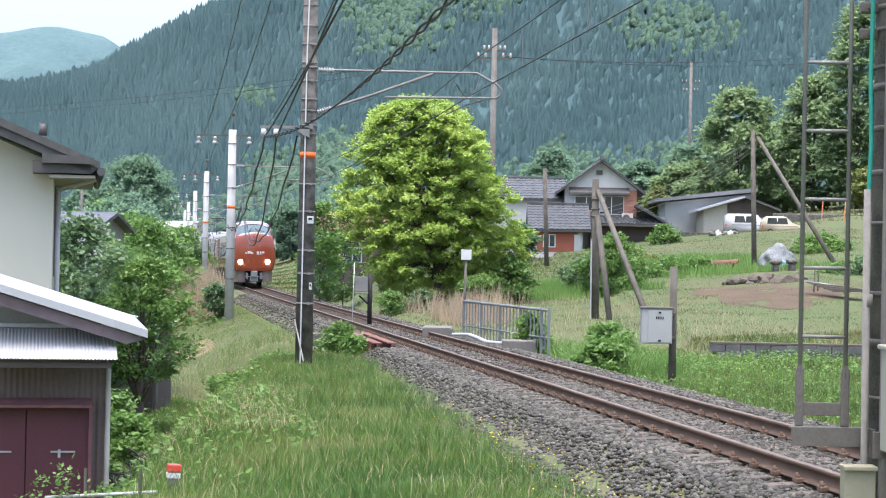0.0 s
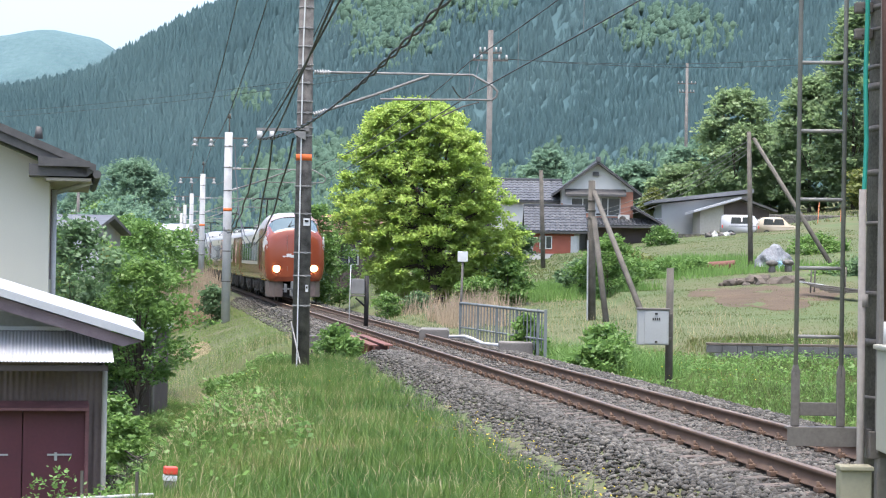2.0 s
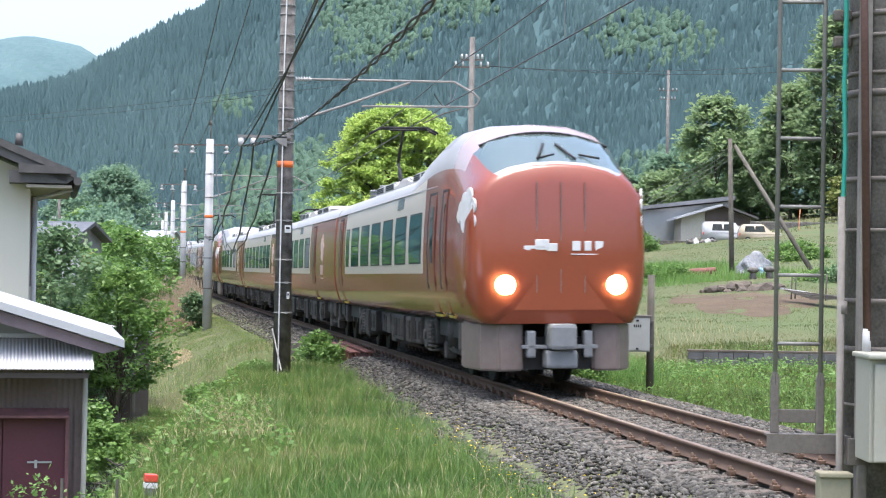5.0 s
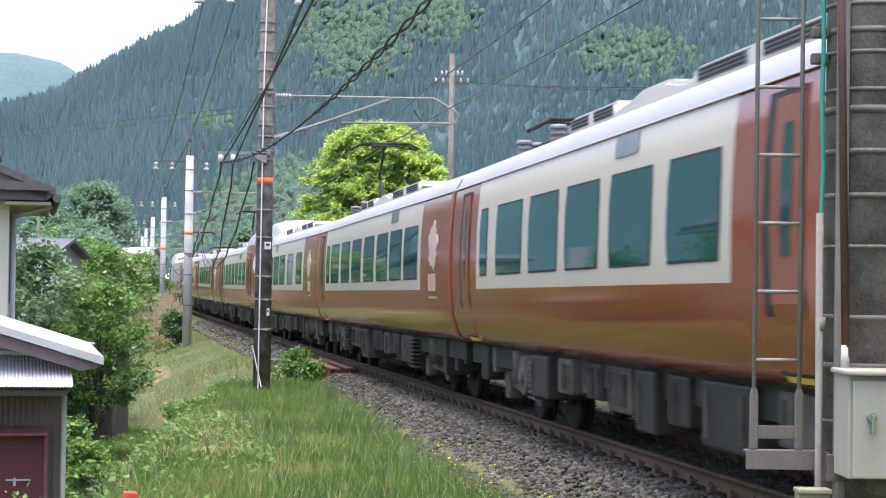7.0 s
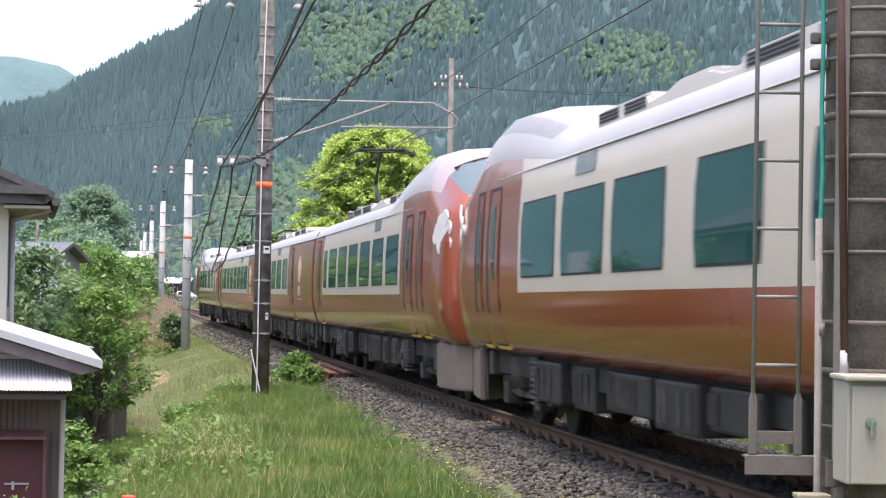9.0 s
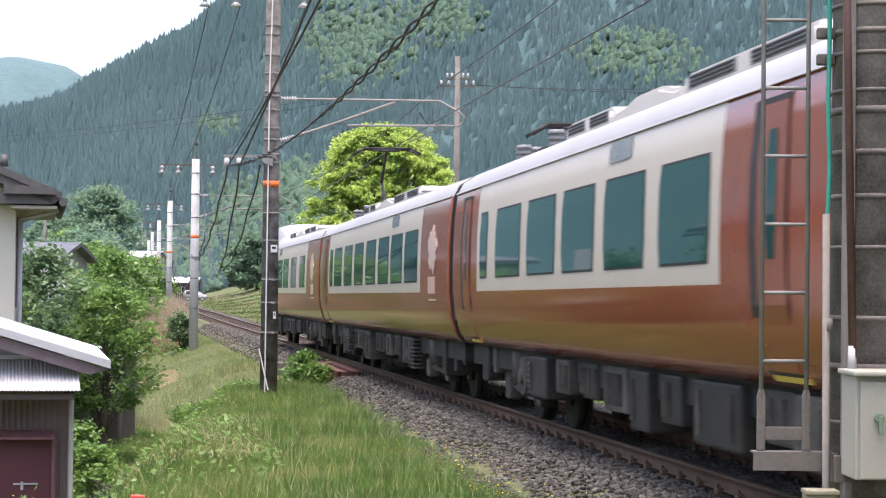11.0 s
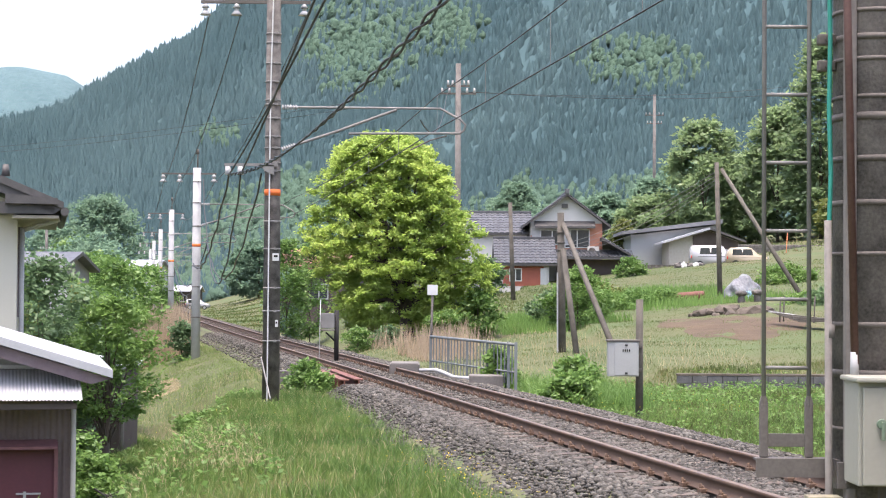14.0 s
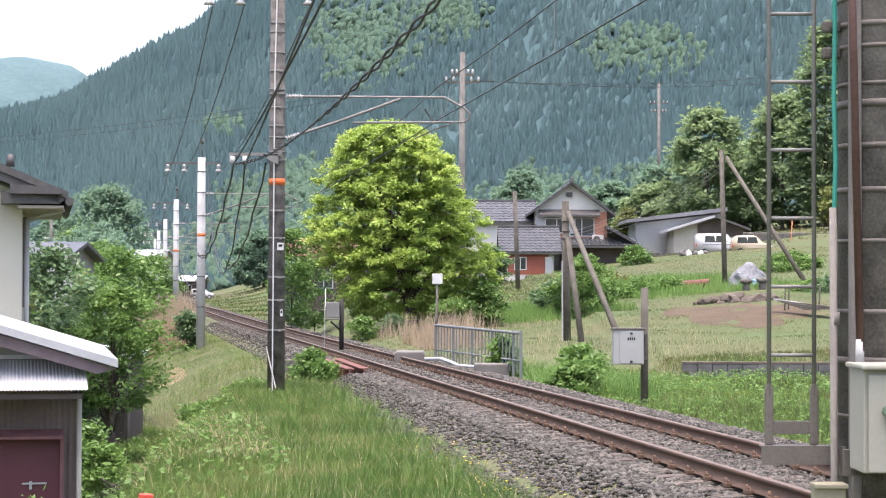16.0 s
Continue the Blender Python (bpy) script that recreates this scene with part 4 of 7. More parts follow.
M_RUSTPIPE = mat("rust_pipe", (0.06, 0.03, 0.022), (0.11, 0.062, 0.05), 0.6, 0.2, 4, 60)
M_TEAL = mat("teal_cable", (0.02, 0.20, 0.15), (0.03, 0.26, 0.20), 0.5)
M_CABINET = mat("cabinet_paint", (0.315, 0.308, 0.255), (0.27, 0.263, 0.22), 0.5, 0, 2, 40, 0.03)
M_BEIGE = mat("beige_paint", (0.25, 0.235, 0.16), (0.20, 0.185, 0.13), 0.6)
M_HANDLE = mat("green_handle", (0.10, 0.17, 0.10), (0.22, 0.26, 0.2), 0.5, 0.3)


def build_line_pole(x, y, z0, z1, r0, r1, band_z, shaft, near):
    pole = empty("catenary_pole", (0, 0, 0), "dark weathered concrete pole with an orange band" if near else "pale concrete pole with insulators on a crossarm", "pole", "" if near else "pale line poles")
    bm = bmesh.new()
    rod(bm, (x, y, z0), (x, y, z1), r0, r1, 28)
    part("shaft", bm, shaft, pole)

    def rad(z):
        return r0 + (r1 - r0) * (z - z0) / (z1 - z0)
    bm = bmesh.new()
    strap(bm, x, y, band_z, rad(band_z) + 0.003, 0.14 if near else 0.13)
    part("orange_band", bm, M_ORANGE, pole)
    zs = (0.9, 1.55, 2.05, 2.9, 3.5, 4.6, 4.78, 5.1, 5.35, 5.75, 6.05, 6.15, 6.55, 6.95, 7.4, 7.6) if near else (1.0, 2.3, 3.2, 4.9, 5.9, 6.8)
    for z in zs:
        bm = bmesh.new()
        strap(bm, x, y, z, rad(z) + 0.012, 0.035)
        box(bm, (x + rad(z) * 0.5, y - rad(z) - 0.01, z), (0.06, 0.05, 0.05))
        part("strap", bm, M_STEEL if near else M_STEEL_D, pole)
    if near:
        tube("conduit", [(x - 0.06, y - r0 - 0.03, z0 + 0.3), (x - 0.05, y - rad(4) - 0.03, 4), (x - 0.04, y - rad(6.4) - 0.03, 6.4), (x + 0.03, y - rad(9) - 0.03, 9.5)], 0.017, M_WHITE, pole, "white cable conduit")
        for dx, z, w, h in ((0.1, 2.72, 0.14, 0.16), (0.13, 1.28, 0.06, 0.15)):
            bm = bmesh.new()
            box(bm, (x + dx, y - rad(z) - 0.02, z), (w, 0.012, h))
            p = part("number_plate", bm, M_WHITE, pole, "white plate with a dark bar")
            bm = bmesh.new()
            box(bm, (x + dx, y - rad(z) - 0.03, z + 0.02), (w * 0.6, 0.01, h * 0.3))
            part("bar", bm, M_UNDER, p)
        bm = bmesh.new()
        box(bm, (x - 0.45, y - 0.22, 4.72), (1.15, 0.06, 0.06))
        prism(bm, [(x - 0.3, 4.72), (x + 0.05, 4.72), (x + 0.05, 4.5), (x - 0.1, 4.56)], "y", y - 0.25, y - 0.19)
        part("crossarm", bm, M_STEEL, pole, "galvanised crossarm")
        for dx in (-0.95, -0.68):
            bm = bmesh.new()
            rod(bm, (x + dx, y - 0.22, 4.68), (x + dx, y - 0.22, 4.5), 0.06, 0.07, 12)
            part("pin_insulator", bm, M_PORC, pole)
        bm = bmesh.new()
        box(bm, (x - 0.4, y, 8.3), (2.4, 0.07, 0.07))
        part("crossarm", bm, M_STEEL_D, pole)
        for dx in (-1.5, -0.82, 0.66):
            bm = bmesh.new()
            bell(bm, x + dx, y, 8.27, 1.0)
            part("bell_insulator", bm, M_PORC, pole, "white bell insulator")
        tube("stay_wire", [(x - 0.2, y - 0.2, 0.55), (x + 0.1, y - 1.2, -0.3)], 0.018, M_STEEL, pole, "guy wire in a grey sleeve")
    else:
        bm = bmesh.new()
        box(bm, (x - 0.35, y, z1 - 0.25), (2.35, 0.07, 0.07))
        part("crossarm", bm, M_STEEL_D, pole)
        for dx in (-1.45, -0.75, 0.72):
            bm = bmesh.new()
            bell(bm, x + dx, y, z1 - 0.28, 1.25)
            part("bell_insulator", bm, M_PORC, pole, "white bell insulator")
        bm = bmesh.new()
        rod(bm, (x + 0.02, y, z1), (x + 0.02, y, z1 + 0.75), 0.03, None, 8)
        rod(bm, (x + 0.02, y, z1 + 0.6), (x + 0.02, y, z1 + 0.8), 0.08, 0.05, 10)
        part("top_pin", bm, M_STEEL_D, pole)
    cantilever(pole, x, y, 6.0 if near else z1 - 1.55, 4.2)


build_near_pole()
build_line_pole(-3.67, 41.0, -0.9, 9.5, 0.195, 0.15, 4.13, M_CONC_D, True)
for y, x in ((80.6, -10.45), (122, -17.45), (162, -24.1), (200, -30.45), (240, -37.0), (280, -43.2), (320, -49.3)):
    g = track_z(y)
    build_line_pole(x, y, ground_z(x, y) - 0.8, 7.25 + g + 0.2, 0.2, 0.17, g + 4.13, M_CONC_L, False)


def build_wires():
    """Contact and messenger wires, droppers, and the cables from pole to pole."""
    stops = [(-6, 5.55, 1.0), (8.6, 5.62, 1.6), (41, 5.56, 0.72), (80.6, 5.5, 0.7), (122, 5.55, 0.7), (162, 5.6, 0.7), (200, 5.7, 0.7), (240, 5.8, 0.7), (280, 5.9, 0.7)]
    line = empty("overhead_wire", (0, 0, 0), "thin overhead contact and messenger wires above the track", "overhead wire")
    cont, mess = [], []
    for (ya, ha, ma), (yb, hb, mb) in zip(stops, stops[1:]):
        for i in range(12):
            t = i / 12
            y = ya + (yb - ya) * t
            st = 0.22 * (1 if int(stops.index((ya, ha, ma))) % 2 else -1)
            off = st * (1 - 2 * t) + 0.3
            cont.append(on_track(y, off, ha + (hb - ha) * t - 0.02))
            mess.append(on_track(y, off, ha + ma + (mb - ma) * t - 4 * 0.22 * t * (1 - t) + (hb - ha) * t))
    tube("contact_wire", cont, 0.012, M_WIRE, line)
    tube("messenger_wire", mess, 0.011, M_WIRE, line)
    for i in range(2, len(cont), 2):
        if cont[i].y < 170:
            tube("dropper", [cont[i], mess[i]], 0.005, M_STEEL, line)
    thick = [((-4.6, 40.7, 4.5), (1.6, 8.6, 5.2), 0.68, 0.015, 0.02), ((-4.35, 40.8, 4.5), (0.45, 8.6, 5.9), 0.12, 0.018, 0.0), ((-4.6, 40.8, 4.5), (0.9, 8.6, 6.2), 0.2, 0.018, 0.0)]
    for a, b, s, r, w in thick:
        ob = tube("power_cable", sag(a, b, s, 260, w, 115), r, M_WIRE)
        tagged(ob, "thick black twisted cable strung between the poles" if w else "black cable strung between the poles", "cable", "line cables")
        if w:
            tagged(tube("power_cable", sag(a, b, s, 260, -w, 115), r, M_WIRE), "thick black twisted cable strung between the poles", "cable", "line cables")
    for a, b, s, r in (((-4.35, 40.8, 4.45), (-10.2, 80.6, 6.9), 3.3, 0.02), ((-3.9, 40.8, 4.5), (-10.0, 80.6, 4.2), 1.9, 0.022), ((-4.6, 40.8, 4.5), (-10.6, 80.6, 3.3), 0.9, 0.022),
                       ((-10.2, 80.6, 3.3), (-17.2, 122, 3.4), 1.4, 0.025), ((-10.0, 80.6, 4.2), (-17.2, 122, 4.3), 1.8, 0.025), ((-17.2, 122, 3.6), (-23.9, 162, 3.7), 1.5, 0.025)):
        tagged(tube("signal_cable", sag(a, b, s, 24, 0.02), r, M_WIRE), "black cable sagging between the line poles", "cable", "line cables")
    for dx in (-1.45, -0.75, 0.72):
        for (xa, ya), (xb, yb) in (((-10.45, 80.6), (-17.45, 122)), ((-17.45, 122), (-24.1, 162)), ((-24.1, 162), (-30.45, 200))):
            tagged(tube("feeder_wire", sag((xa + dx, ya, 6.75), (xb + dx, yb, 6.9), 0.5, 10), 0.012, M_WIRE), "thin wire between insulators", "wire", "feeder wires")
        tagged(tube("feeder_wire", sag((-3.67 + dx * 0.98, 41, 8.0), (-10.45 + dx, 80.6, 6.75), 0.5, 10), 0.012, M_WIRE), "thin wire between insulators", "wire", "feeder wires")
    for a, b, s in (((0.9, 100, 12.9), (60, 190, 30), 2.5), ((1.6, 100, 12.9), (62, 190, 29), 2.5), ((0.3, 100, 12.8), (-0.5, 46, 6.2), 1.0), ((-70, 190, 15.5), (-8, 160, 18.5), 1.0), ((-70, 190, 15), (-8, 160, 18), 1.0)):
        tagged(tube("distribution_wire", sag(a, b, s, 16), 0.016, M_WIRE), "thin distribution wire across the valley", "wire", "distribution wires")


build_wires()

# ---------------------------------------------------------------- poles and posts in the fields


def build_utility_pole(x, y, z0, z1, r, arms, label):
    p = empty("utility_pole", (0, 0, 0), label, "utility pole", "utility poles")
    bm = bmesh.new()
    rod(bm, (x, y, z0), (x, y, z1), r, r * 0.75, 14)
    part("shaft", bm, M_CONC, p)
    for z, w in arms:
        bm = bmesh.new()
        box(bm, (x, y, z), (w, 0.09, 0.09))
        part("crossarm", bm, M_STEEL_D, p)
        for k in (-0.45, -0.25, 0.25, 0.45):
            bm = bmesh.new()
            rod(bm, (x + k * w, y, z + 0.04), (x + k * w, y, z + 0.3), 0.07, 0.05, 8)
            part("insulator", bm, M_PORC, p)
    return p


build_utility_pole(0.9, 100, 0.2, 14.4, 0.19, ((13.2, 1.2), (12.8, 1.9)), "tall grey concrete utility pole with crossarms")
build_utility_pole(25, 220, 8, 26, 0.22, ((23.6, 2.2), (22.6, 1.8)), "grey concrete utility pole far up the valley")
build_utility_pole(-33.5, 160, 0, 10.5, 0.15, ((9.8, 1.2),), "slim grey utility pole among the trees")
for x, y, h in ((-44, 210, 10), (-21.5, 270, 9), (-18.5, 262, 9), (-25, 285, 9)):
    build_utility_pole(x, y, ground_z(x, y) - 0.5, ground_z(x, y) + h - 2, 0.13, ((ground_z(x, y) + h - 2.8, 1.4),), "small utility pole in the distant village")


def build_posts():
    p = empty("wooden_post", (0, 0, 0), "weathered wooden pole propped by two slanting braces", "post")
    bm = bmesh.new()
    rod(bm, (4.29, 66, -0.6), (4.22, 66, 4.9), 0.15, 0.12, 14)
    part("pole", bm, M_WOOD, p)
    for a, b, r in (((4.3, 65.9, 4.5), (5.66, 60, 0.0), 0.1), ((4.3, 65.8, 3.6), (4.68, 64, -0.2), 0.11)):
        bm = bmesh.new()
        rod(bm, b, a, r, r * 0.85, 12)
        part("brace", bm, M_WOOD, p)
    for z in (3.6, 3.85, 4.2):
        bm = bmesh.new()
        rod(bm, (4.23, 66, z - 0.03), (4.23, 66, z + 0.03), 0.15, None, 14)
        part("iron_band", bm, M_STEEL_D, p)
    tube("guard_wire", [(4.1, 65.8, 2.8), (4.12, 65.8, -0.3)], 0.03, M_CONC_L, p, "pale cable guard")
    p = empty("wooden_post", (0, 0, 0), "tall weathered wooden pole with a long slanting brace", "post")
    bm = bmesh.new()
    rod(bm, (14.18, 95, 0.6), (13.95, 95, 8.85), 0.14, 0.11, 14)
    part("pole", bm, M_WOOD, p)
    bm = bmesh.new()
    rod(bm, (17.4, 90, 1.9), (14.2, 95, 8.5), 0.12, 0.095, 12)
    part("brace", bm, M_WOOD, p)
    for i in range(4):
        tagged(tube("stay_wire", sag((13.95, 95, 8.4 - 0.2 * i), (9.0 + i, 140 + 2 * i, 6.0), 0.5, 8), 0.014, M_STEEL, None), "thin wire from the post to the house", "wire", "house wires")
    p = empty("wooden_post", (0, 0, 0), "slim dark wooden pole beside the house", "post")
    bm = bmesh.new()
    rod(bm, (4.88, 125, 1.4), (4.62, 125, 8.3), 0.16, 0.13, 12)
    part("pole", bm, M_WOOD, p)
    # cabinet on a short post
    p = empty("signal_cabinet", (0, 0, 0), "pale grey trackside cabinet on a short concrete post", "cabinet")
    bm = bmesh.new()
    rod(bm, (3.83, 36.1, -0.6), (3.83, 36.1, 1.85), 0.075, 0.07, 12)
    part("post", bm, M_WOOD, p)
    bm = bmesh.new()
    box(bm, (3.48, 35.8, 0.72), (0.58, 0.32, 0.66), bev=0.012)
    part("body", bm, M_CABINET2, p)
    bm = bmesh.new()
    box(bm, (3.53, 35.63, 0.72), (0.44, 0.02, 0.62), bev=0.008)
    d = part("door", bm, M_CABINET2, p)
    bm = bmesh.new()
    for k in range(4):
        box(bm, (3.47 + 0.04 * k, 35.615, 0.88), (0.022, 0.006, 0.05))
    part("lettering_bar", bm, M_UNDER, d)
    for z in (0.45, 0.98):
        bm = bmesh.new()
        box(bm, (3.53, 35.615, z), (0.05, 0.03, 0.035), bev=0.005)
        part("latch", bm, M_UNDER, d)
    bm = bmesh.new()
    box(bm, (3.48, 35.8, 1.065), (0.63, 0.38, 0.035), bev=0.01)
    part("roof_plate", bm, M_STEEL_D, p, "rust-edged cap")
    for z in (0.5, 0.95):
        bm = bmesh.new()
        box(bm, (3.72, 36.0, z), (0.3, 0.1, 0.05))
        part("mount", bm, M_STEEL_D, p)
    # sign board
    p = empty("sign_post", (0, 0, 0), "small pale board on a thin steel post", "sign")
    bm = bmesh.new()
    rod(bm, (-0.27, 55, -0.3), (-0.22, 55, 2.0), 0.035, None, 10)
    part("post", bm, M_STEEL_D, p)
    bm = bmesh.new()
    box(bm, (-0.22, 54.95, 2.1), (0.3, 0.03, 0.3), bev=0.01)
    part("board", bm, M_WHITE, p)
    # meter box
    p = empty("relay_box", (0, 0, 0), "grey relay box on a dark post", "box")
    bm = bmesh.new()
    rod(bm, (-3.4, 62, -0.4), (-3.4, 62, 1.45), 0.08, None, 10)
    rod(bm, (-3.75, 61.9, 0.72), (-3.4, 62, 0.4), 0.03, None, 6)
    part("post", bm, M_UNDER, p)
    bm = bmesh.new()
    box(bm, (-3.68, 61.9, 1.1), (0.44, 0.3, 0.5), bev=0.02)
    part("body", bm, M_STEEL, p)
    bm = bmesh.new()
    box(bm, (-3.68, 61.85, 0.8), (0.46, 0.3, 0.05), bev=0.01)
    part("base_plate", bm, M_CONC, p)
    bm = bmesh.new()
    rod(bm, (-3.97, 62, -0.4), (-3.93, 62, 1.8), 0.013, None, 8)
    tagged(part("stake", bm, M_WHITE), "thin white stake in the grass", "stake")
    # boundary marker
    p = empty("boundary_marker", (0, 0, 0), "short concrete marker post with a red and white top", "marker")
    z = ground_z(-2.84, 17.9)
    bm = bmesh.new()
    box(bm, (-2.84, 17.9, z - 0.02), (0.11, 0.11, 0.45), Euler((0, 0.05, 0.3)).to_matrix(), 0.012)
    part("body", bm, M_CONC, p)
    bm = bmesh.new()
    box(bm, (-2.83, 17.9, z + 0.24), (0.125, 0.125, 0.07), Euler((0, 0.05, 0.3)).to_matrix(), 0.012)
    part("red_cap", bm, M_RED, p)
    bm = bmesh.new()
    box(bm, (-2.835, 17.9, z + 0.17), (0.122, 0.122, 0.05), Euler((0, 0.05, 0.3)).to_matrix(), 0.006)
    part("white_ring", bm, M_WHITE, p)


M_CABINET2 = mat("pale_cabinet", (0.36, 0.365, 0.345), (0.30, 0.305, 0.29), 0.45, 0, 2, 40, 0.02)
M_RED = mat("red_paint", (0.6, 0.06, 0.03), (0.5, 0.06, 0.04), 0.5)
build_posts()


def build_fence():
    a, b = Vector((-0.24, 50, 0)), Vector((1.76, 43.5, 0))
    f = empty("railing", (0, 0, 0), "faded pale blue steel railing on a culvert wall", "railing")
    n = 26

    def at(t, z):
        p = a.lerp(b, t)
        return (p.x, p.y, z)
    for z, r in ((0.84, 0.035), (0.2, 0.022)):
        bm = bmesh.new()
        rod(bm, at(0, z), at(1, z - 0.05), r, None, 8)
        part("rail", bm, M_FENCE, f)
    for i in range(n + 1):
        bm = bmesh.new()
        t = i / n
        post = i % 6 == 0 or i == n
        p = at(t, 0.35)
        box(bm, (p[0], p[1], 0.35 if not post else 0.3), (0.03 if not post else 0.07, 0.03 if not post else 0.07, 0.95 if not post else 1.1), bev=0.004)
        part("post" if post else "baluster", bm, M_FENCE, f)
    bm = bmesh.new()
    prism(bm, [(-0.7, -0.9), (0.1, -0.9), (0.1, 0.06), (-0.7, 0.06)], "y", 50.6, 52.4)
    bmesh.ops.translate(bm, vec=(-0.65, 0, 0.04), verts=bm.verts[:])
    bmesh.ops.bevel(bm, geom=bm.edges[:], offset=0.03, segments=2, affect="EDGES")
    tagged(part("concrete_block", bm, M_CONC), "weathered concrete block beside the track", "block", "culvert blocks")
    bm = bmesh.new()
    box(bm, (1.1, 44.6, -0.1), (0.8, 0.9, 0.3), bev=0.03)
    tagged(part("concrete_block", bm, M_CONC), "weathered concrete block beside the track", "block", "culvert blocks")
    ob = tube("drain_pipe", [(-0.5, 49.3, -0.03), (-0.1, 48.3, 0.02), (0.1, 47.8, -0.03), (0.35, 47.3, -0.12), (0.8, 46.0, -0.1)], 0.05, M_CONC_L)
    tagged(ob, "bent white plastic drain pipe on the ballast", "pipe")


M_FENCE = mat("faded_blue_paint", (0.13, 0.145, 0.145), (0.19, 0.205, 0.20), 0.6, 0.1, 3, 40)
build_fence()


def build_bridge():
    """Small steel girder span of the culvert, beside the near rail."""
    g = empty("bridge_girder", (0, 0, 0), "rust-red steel girder carrying the track over a culvert", "girder")
    for u in (-1.35, -1.0):
        bm = bmesh.new()
        a, b = on_track(46.0, u, -0.08), on_track(52.5, u, -0.08)
        d = (b - a)
        rot = Matrix.Rotation(-math.atan2(d.x, d.y), 3, "Z")
        c = (a + b) / 2
        box(bm, c, (0.22, d.length, 0.03), rot)
        box(bm, c - Vector((0, 0, 0.25)), (0.03, d.length, 0.5), rot)
        part("girder", bm, M_REDRUST, g)
    for i in range(12):
        bm = bmesh.new()
        box(bm, on_track(46.3 + 0.53 * i, -1.42, -0.32), (0.14, 0.03, 0.44), rot)
        part("stiffener", bm, M_REDRUST, g)
    bm = bmesh.new()
    box(bm, (-4.1, 53.6, -0.62), (1.6, 0.7, 0.8), bev=0.03)
    tagged(part("abutment", bm, M_CONC_D), "dark mossy concrete abutment of the culvert", "abutment")


M_REDRUST = mat("red_rust", (0.11, 0.045, 0.034), (0.20, 0.09, 0.065), 0.8, 0.1, 4, 40)
build_bridge()

# ---------------------------------------------------------------- buildings
M_TILE = mat("grey_roof_tile", (0.045, 0.047, 0.052), (0.095, 0.098, 0.102), 0.55, 0.0, 2, 30, 0.2, per=0.2)
M_PLASTER = mat("cream_plaster", (0.53, 0.505, 0.43), (0.48, 0.455, 0.385), 0.85, 0, 0.6, 50, 0.1)
M_PLASTER_W = mat("white_plaster", (0.55, 0.54, 0.51), (0.47, 0.46, 0.435), 0.85, 0, 0.6, 50, 0.1)
M_SALMON = mat("salmon_wall", (0.43, 0.20, 0.135), (0.36, 0.165, 0.11), 0.85, 0, 0.8, 50, 0.1)
M_BRICKRED = mat("red_wall", (0.33, 0.105, 0.065), (0.25, 0.08, 0.055), 0.85, 0, 1, 30, 0.2)
M_EAVE = mat("dark_fascia", (0.055, 0.052, 0.05), (0.09, 0.085, 0.08), 0.6)
M_SOFFIT = mat("soffit_board", (0.30, 0.27, 0.22), (0.36, 0.32, 0.27), 0.8)
M_GREYWALL = mat("grey_siding", (0.40, 0.405, 0.40), (0.34, 0.345, 0.34), 0.7, 0.1, 0.8, 30, 0.1)
M_TAN = mat("tan_siding", (0.42, 0.395, 0.33), (0.36, 0.335, 0.28), 0.8)
M_SHEET = mat("white_metal_sheet", (0.46, 0.46, 0.47), (0.38, 0.38, 0.39), 0.5, 0.2, 1.2, 30, 0.1)
M_MAROON = mat("maroon_paint", (0.105, 0.028, 0.037), (0.075, 0.022, 0.03), 0.5, 0.1, 1.5, 30, 0.08)
M_BROWNSHEET = mat("brown_sheet", (0.17, 0.13, 0.115), (0.115, 0.085, 0.075), 0.7, 0.2, 1, 20, 0.15)
M_ROOFSHEET = mat("grey_metal_roof", (0.17, 0.175, 0.18), (0.13, 0.135, 0.14), 0.75, 0.0, 1, 20, 0.1)
M_REDROOF = mat("faded_red_roof", (0.17, 0.075, 0.055), (0.24, 0.12, 0.09), 0.8, 0, 0.8, 20, 0.2)
M_WINDOW = mat("house_glass", (0.03, 0.035, 0.04), (0.06, 0.065, 0.07), 0.08, 0, 1, 4, 0, spec=0.8)
M_DARKWALL = mat("dark_boards", (0.06, 0.045, 0.04), (0.10, 0.08, 0.07), 0.9, 0, 1, 30, 0.2)
M_ALU = mat("aluminium_frame", (0.5, 0.5, 0.5), (0.42, 0.42, 0.42), 0.4, 0.6)


def window_in(parent, x, y, z, w, h, mull=1, frame=M_ALU):
    """A sash window in a wall that faces -y: frame proud of the wall, panes set back in it."""
    win = empty("window", None)
    win.parent = parent
    bm = bmesh.new()
    t = 0.07
    for dx in (-w / 2 + t / 2, w / 2 - t / 2):
        box(bm, (x + dx, y - 0.03, z), (t, 0.1, h))
    for dz in (-h / 2 + t / 2, h / 2 - t / 2):
        box(bm, (x, y - 0.03, z + dz), (w - 2 * t, 0.1, t))
    for k in range(mull):
        box(bm, (x + w * ((k + 1) / (mull + 1) - 0.5), y - 0.03, z), (t, 0.08, h - 2 * t))
    part("frame", bm, frame, win)
    for k in range(mull + 1):
        bm = bmesh.new()
        pw = w / (mull + 1)
        box(bm, (x - w / 2 + pw * (k + 0.5), y - 0.01, z), (pw - t, 0.03, h - 2 * t))
        part("pane", bm, M_WINDOW, win)
    return win


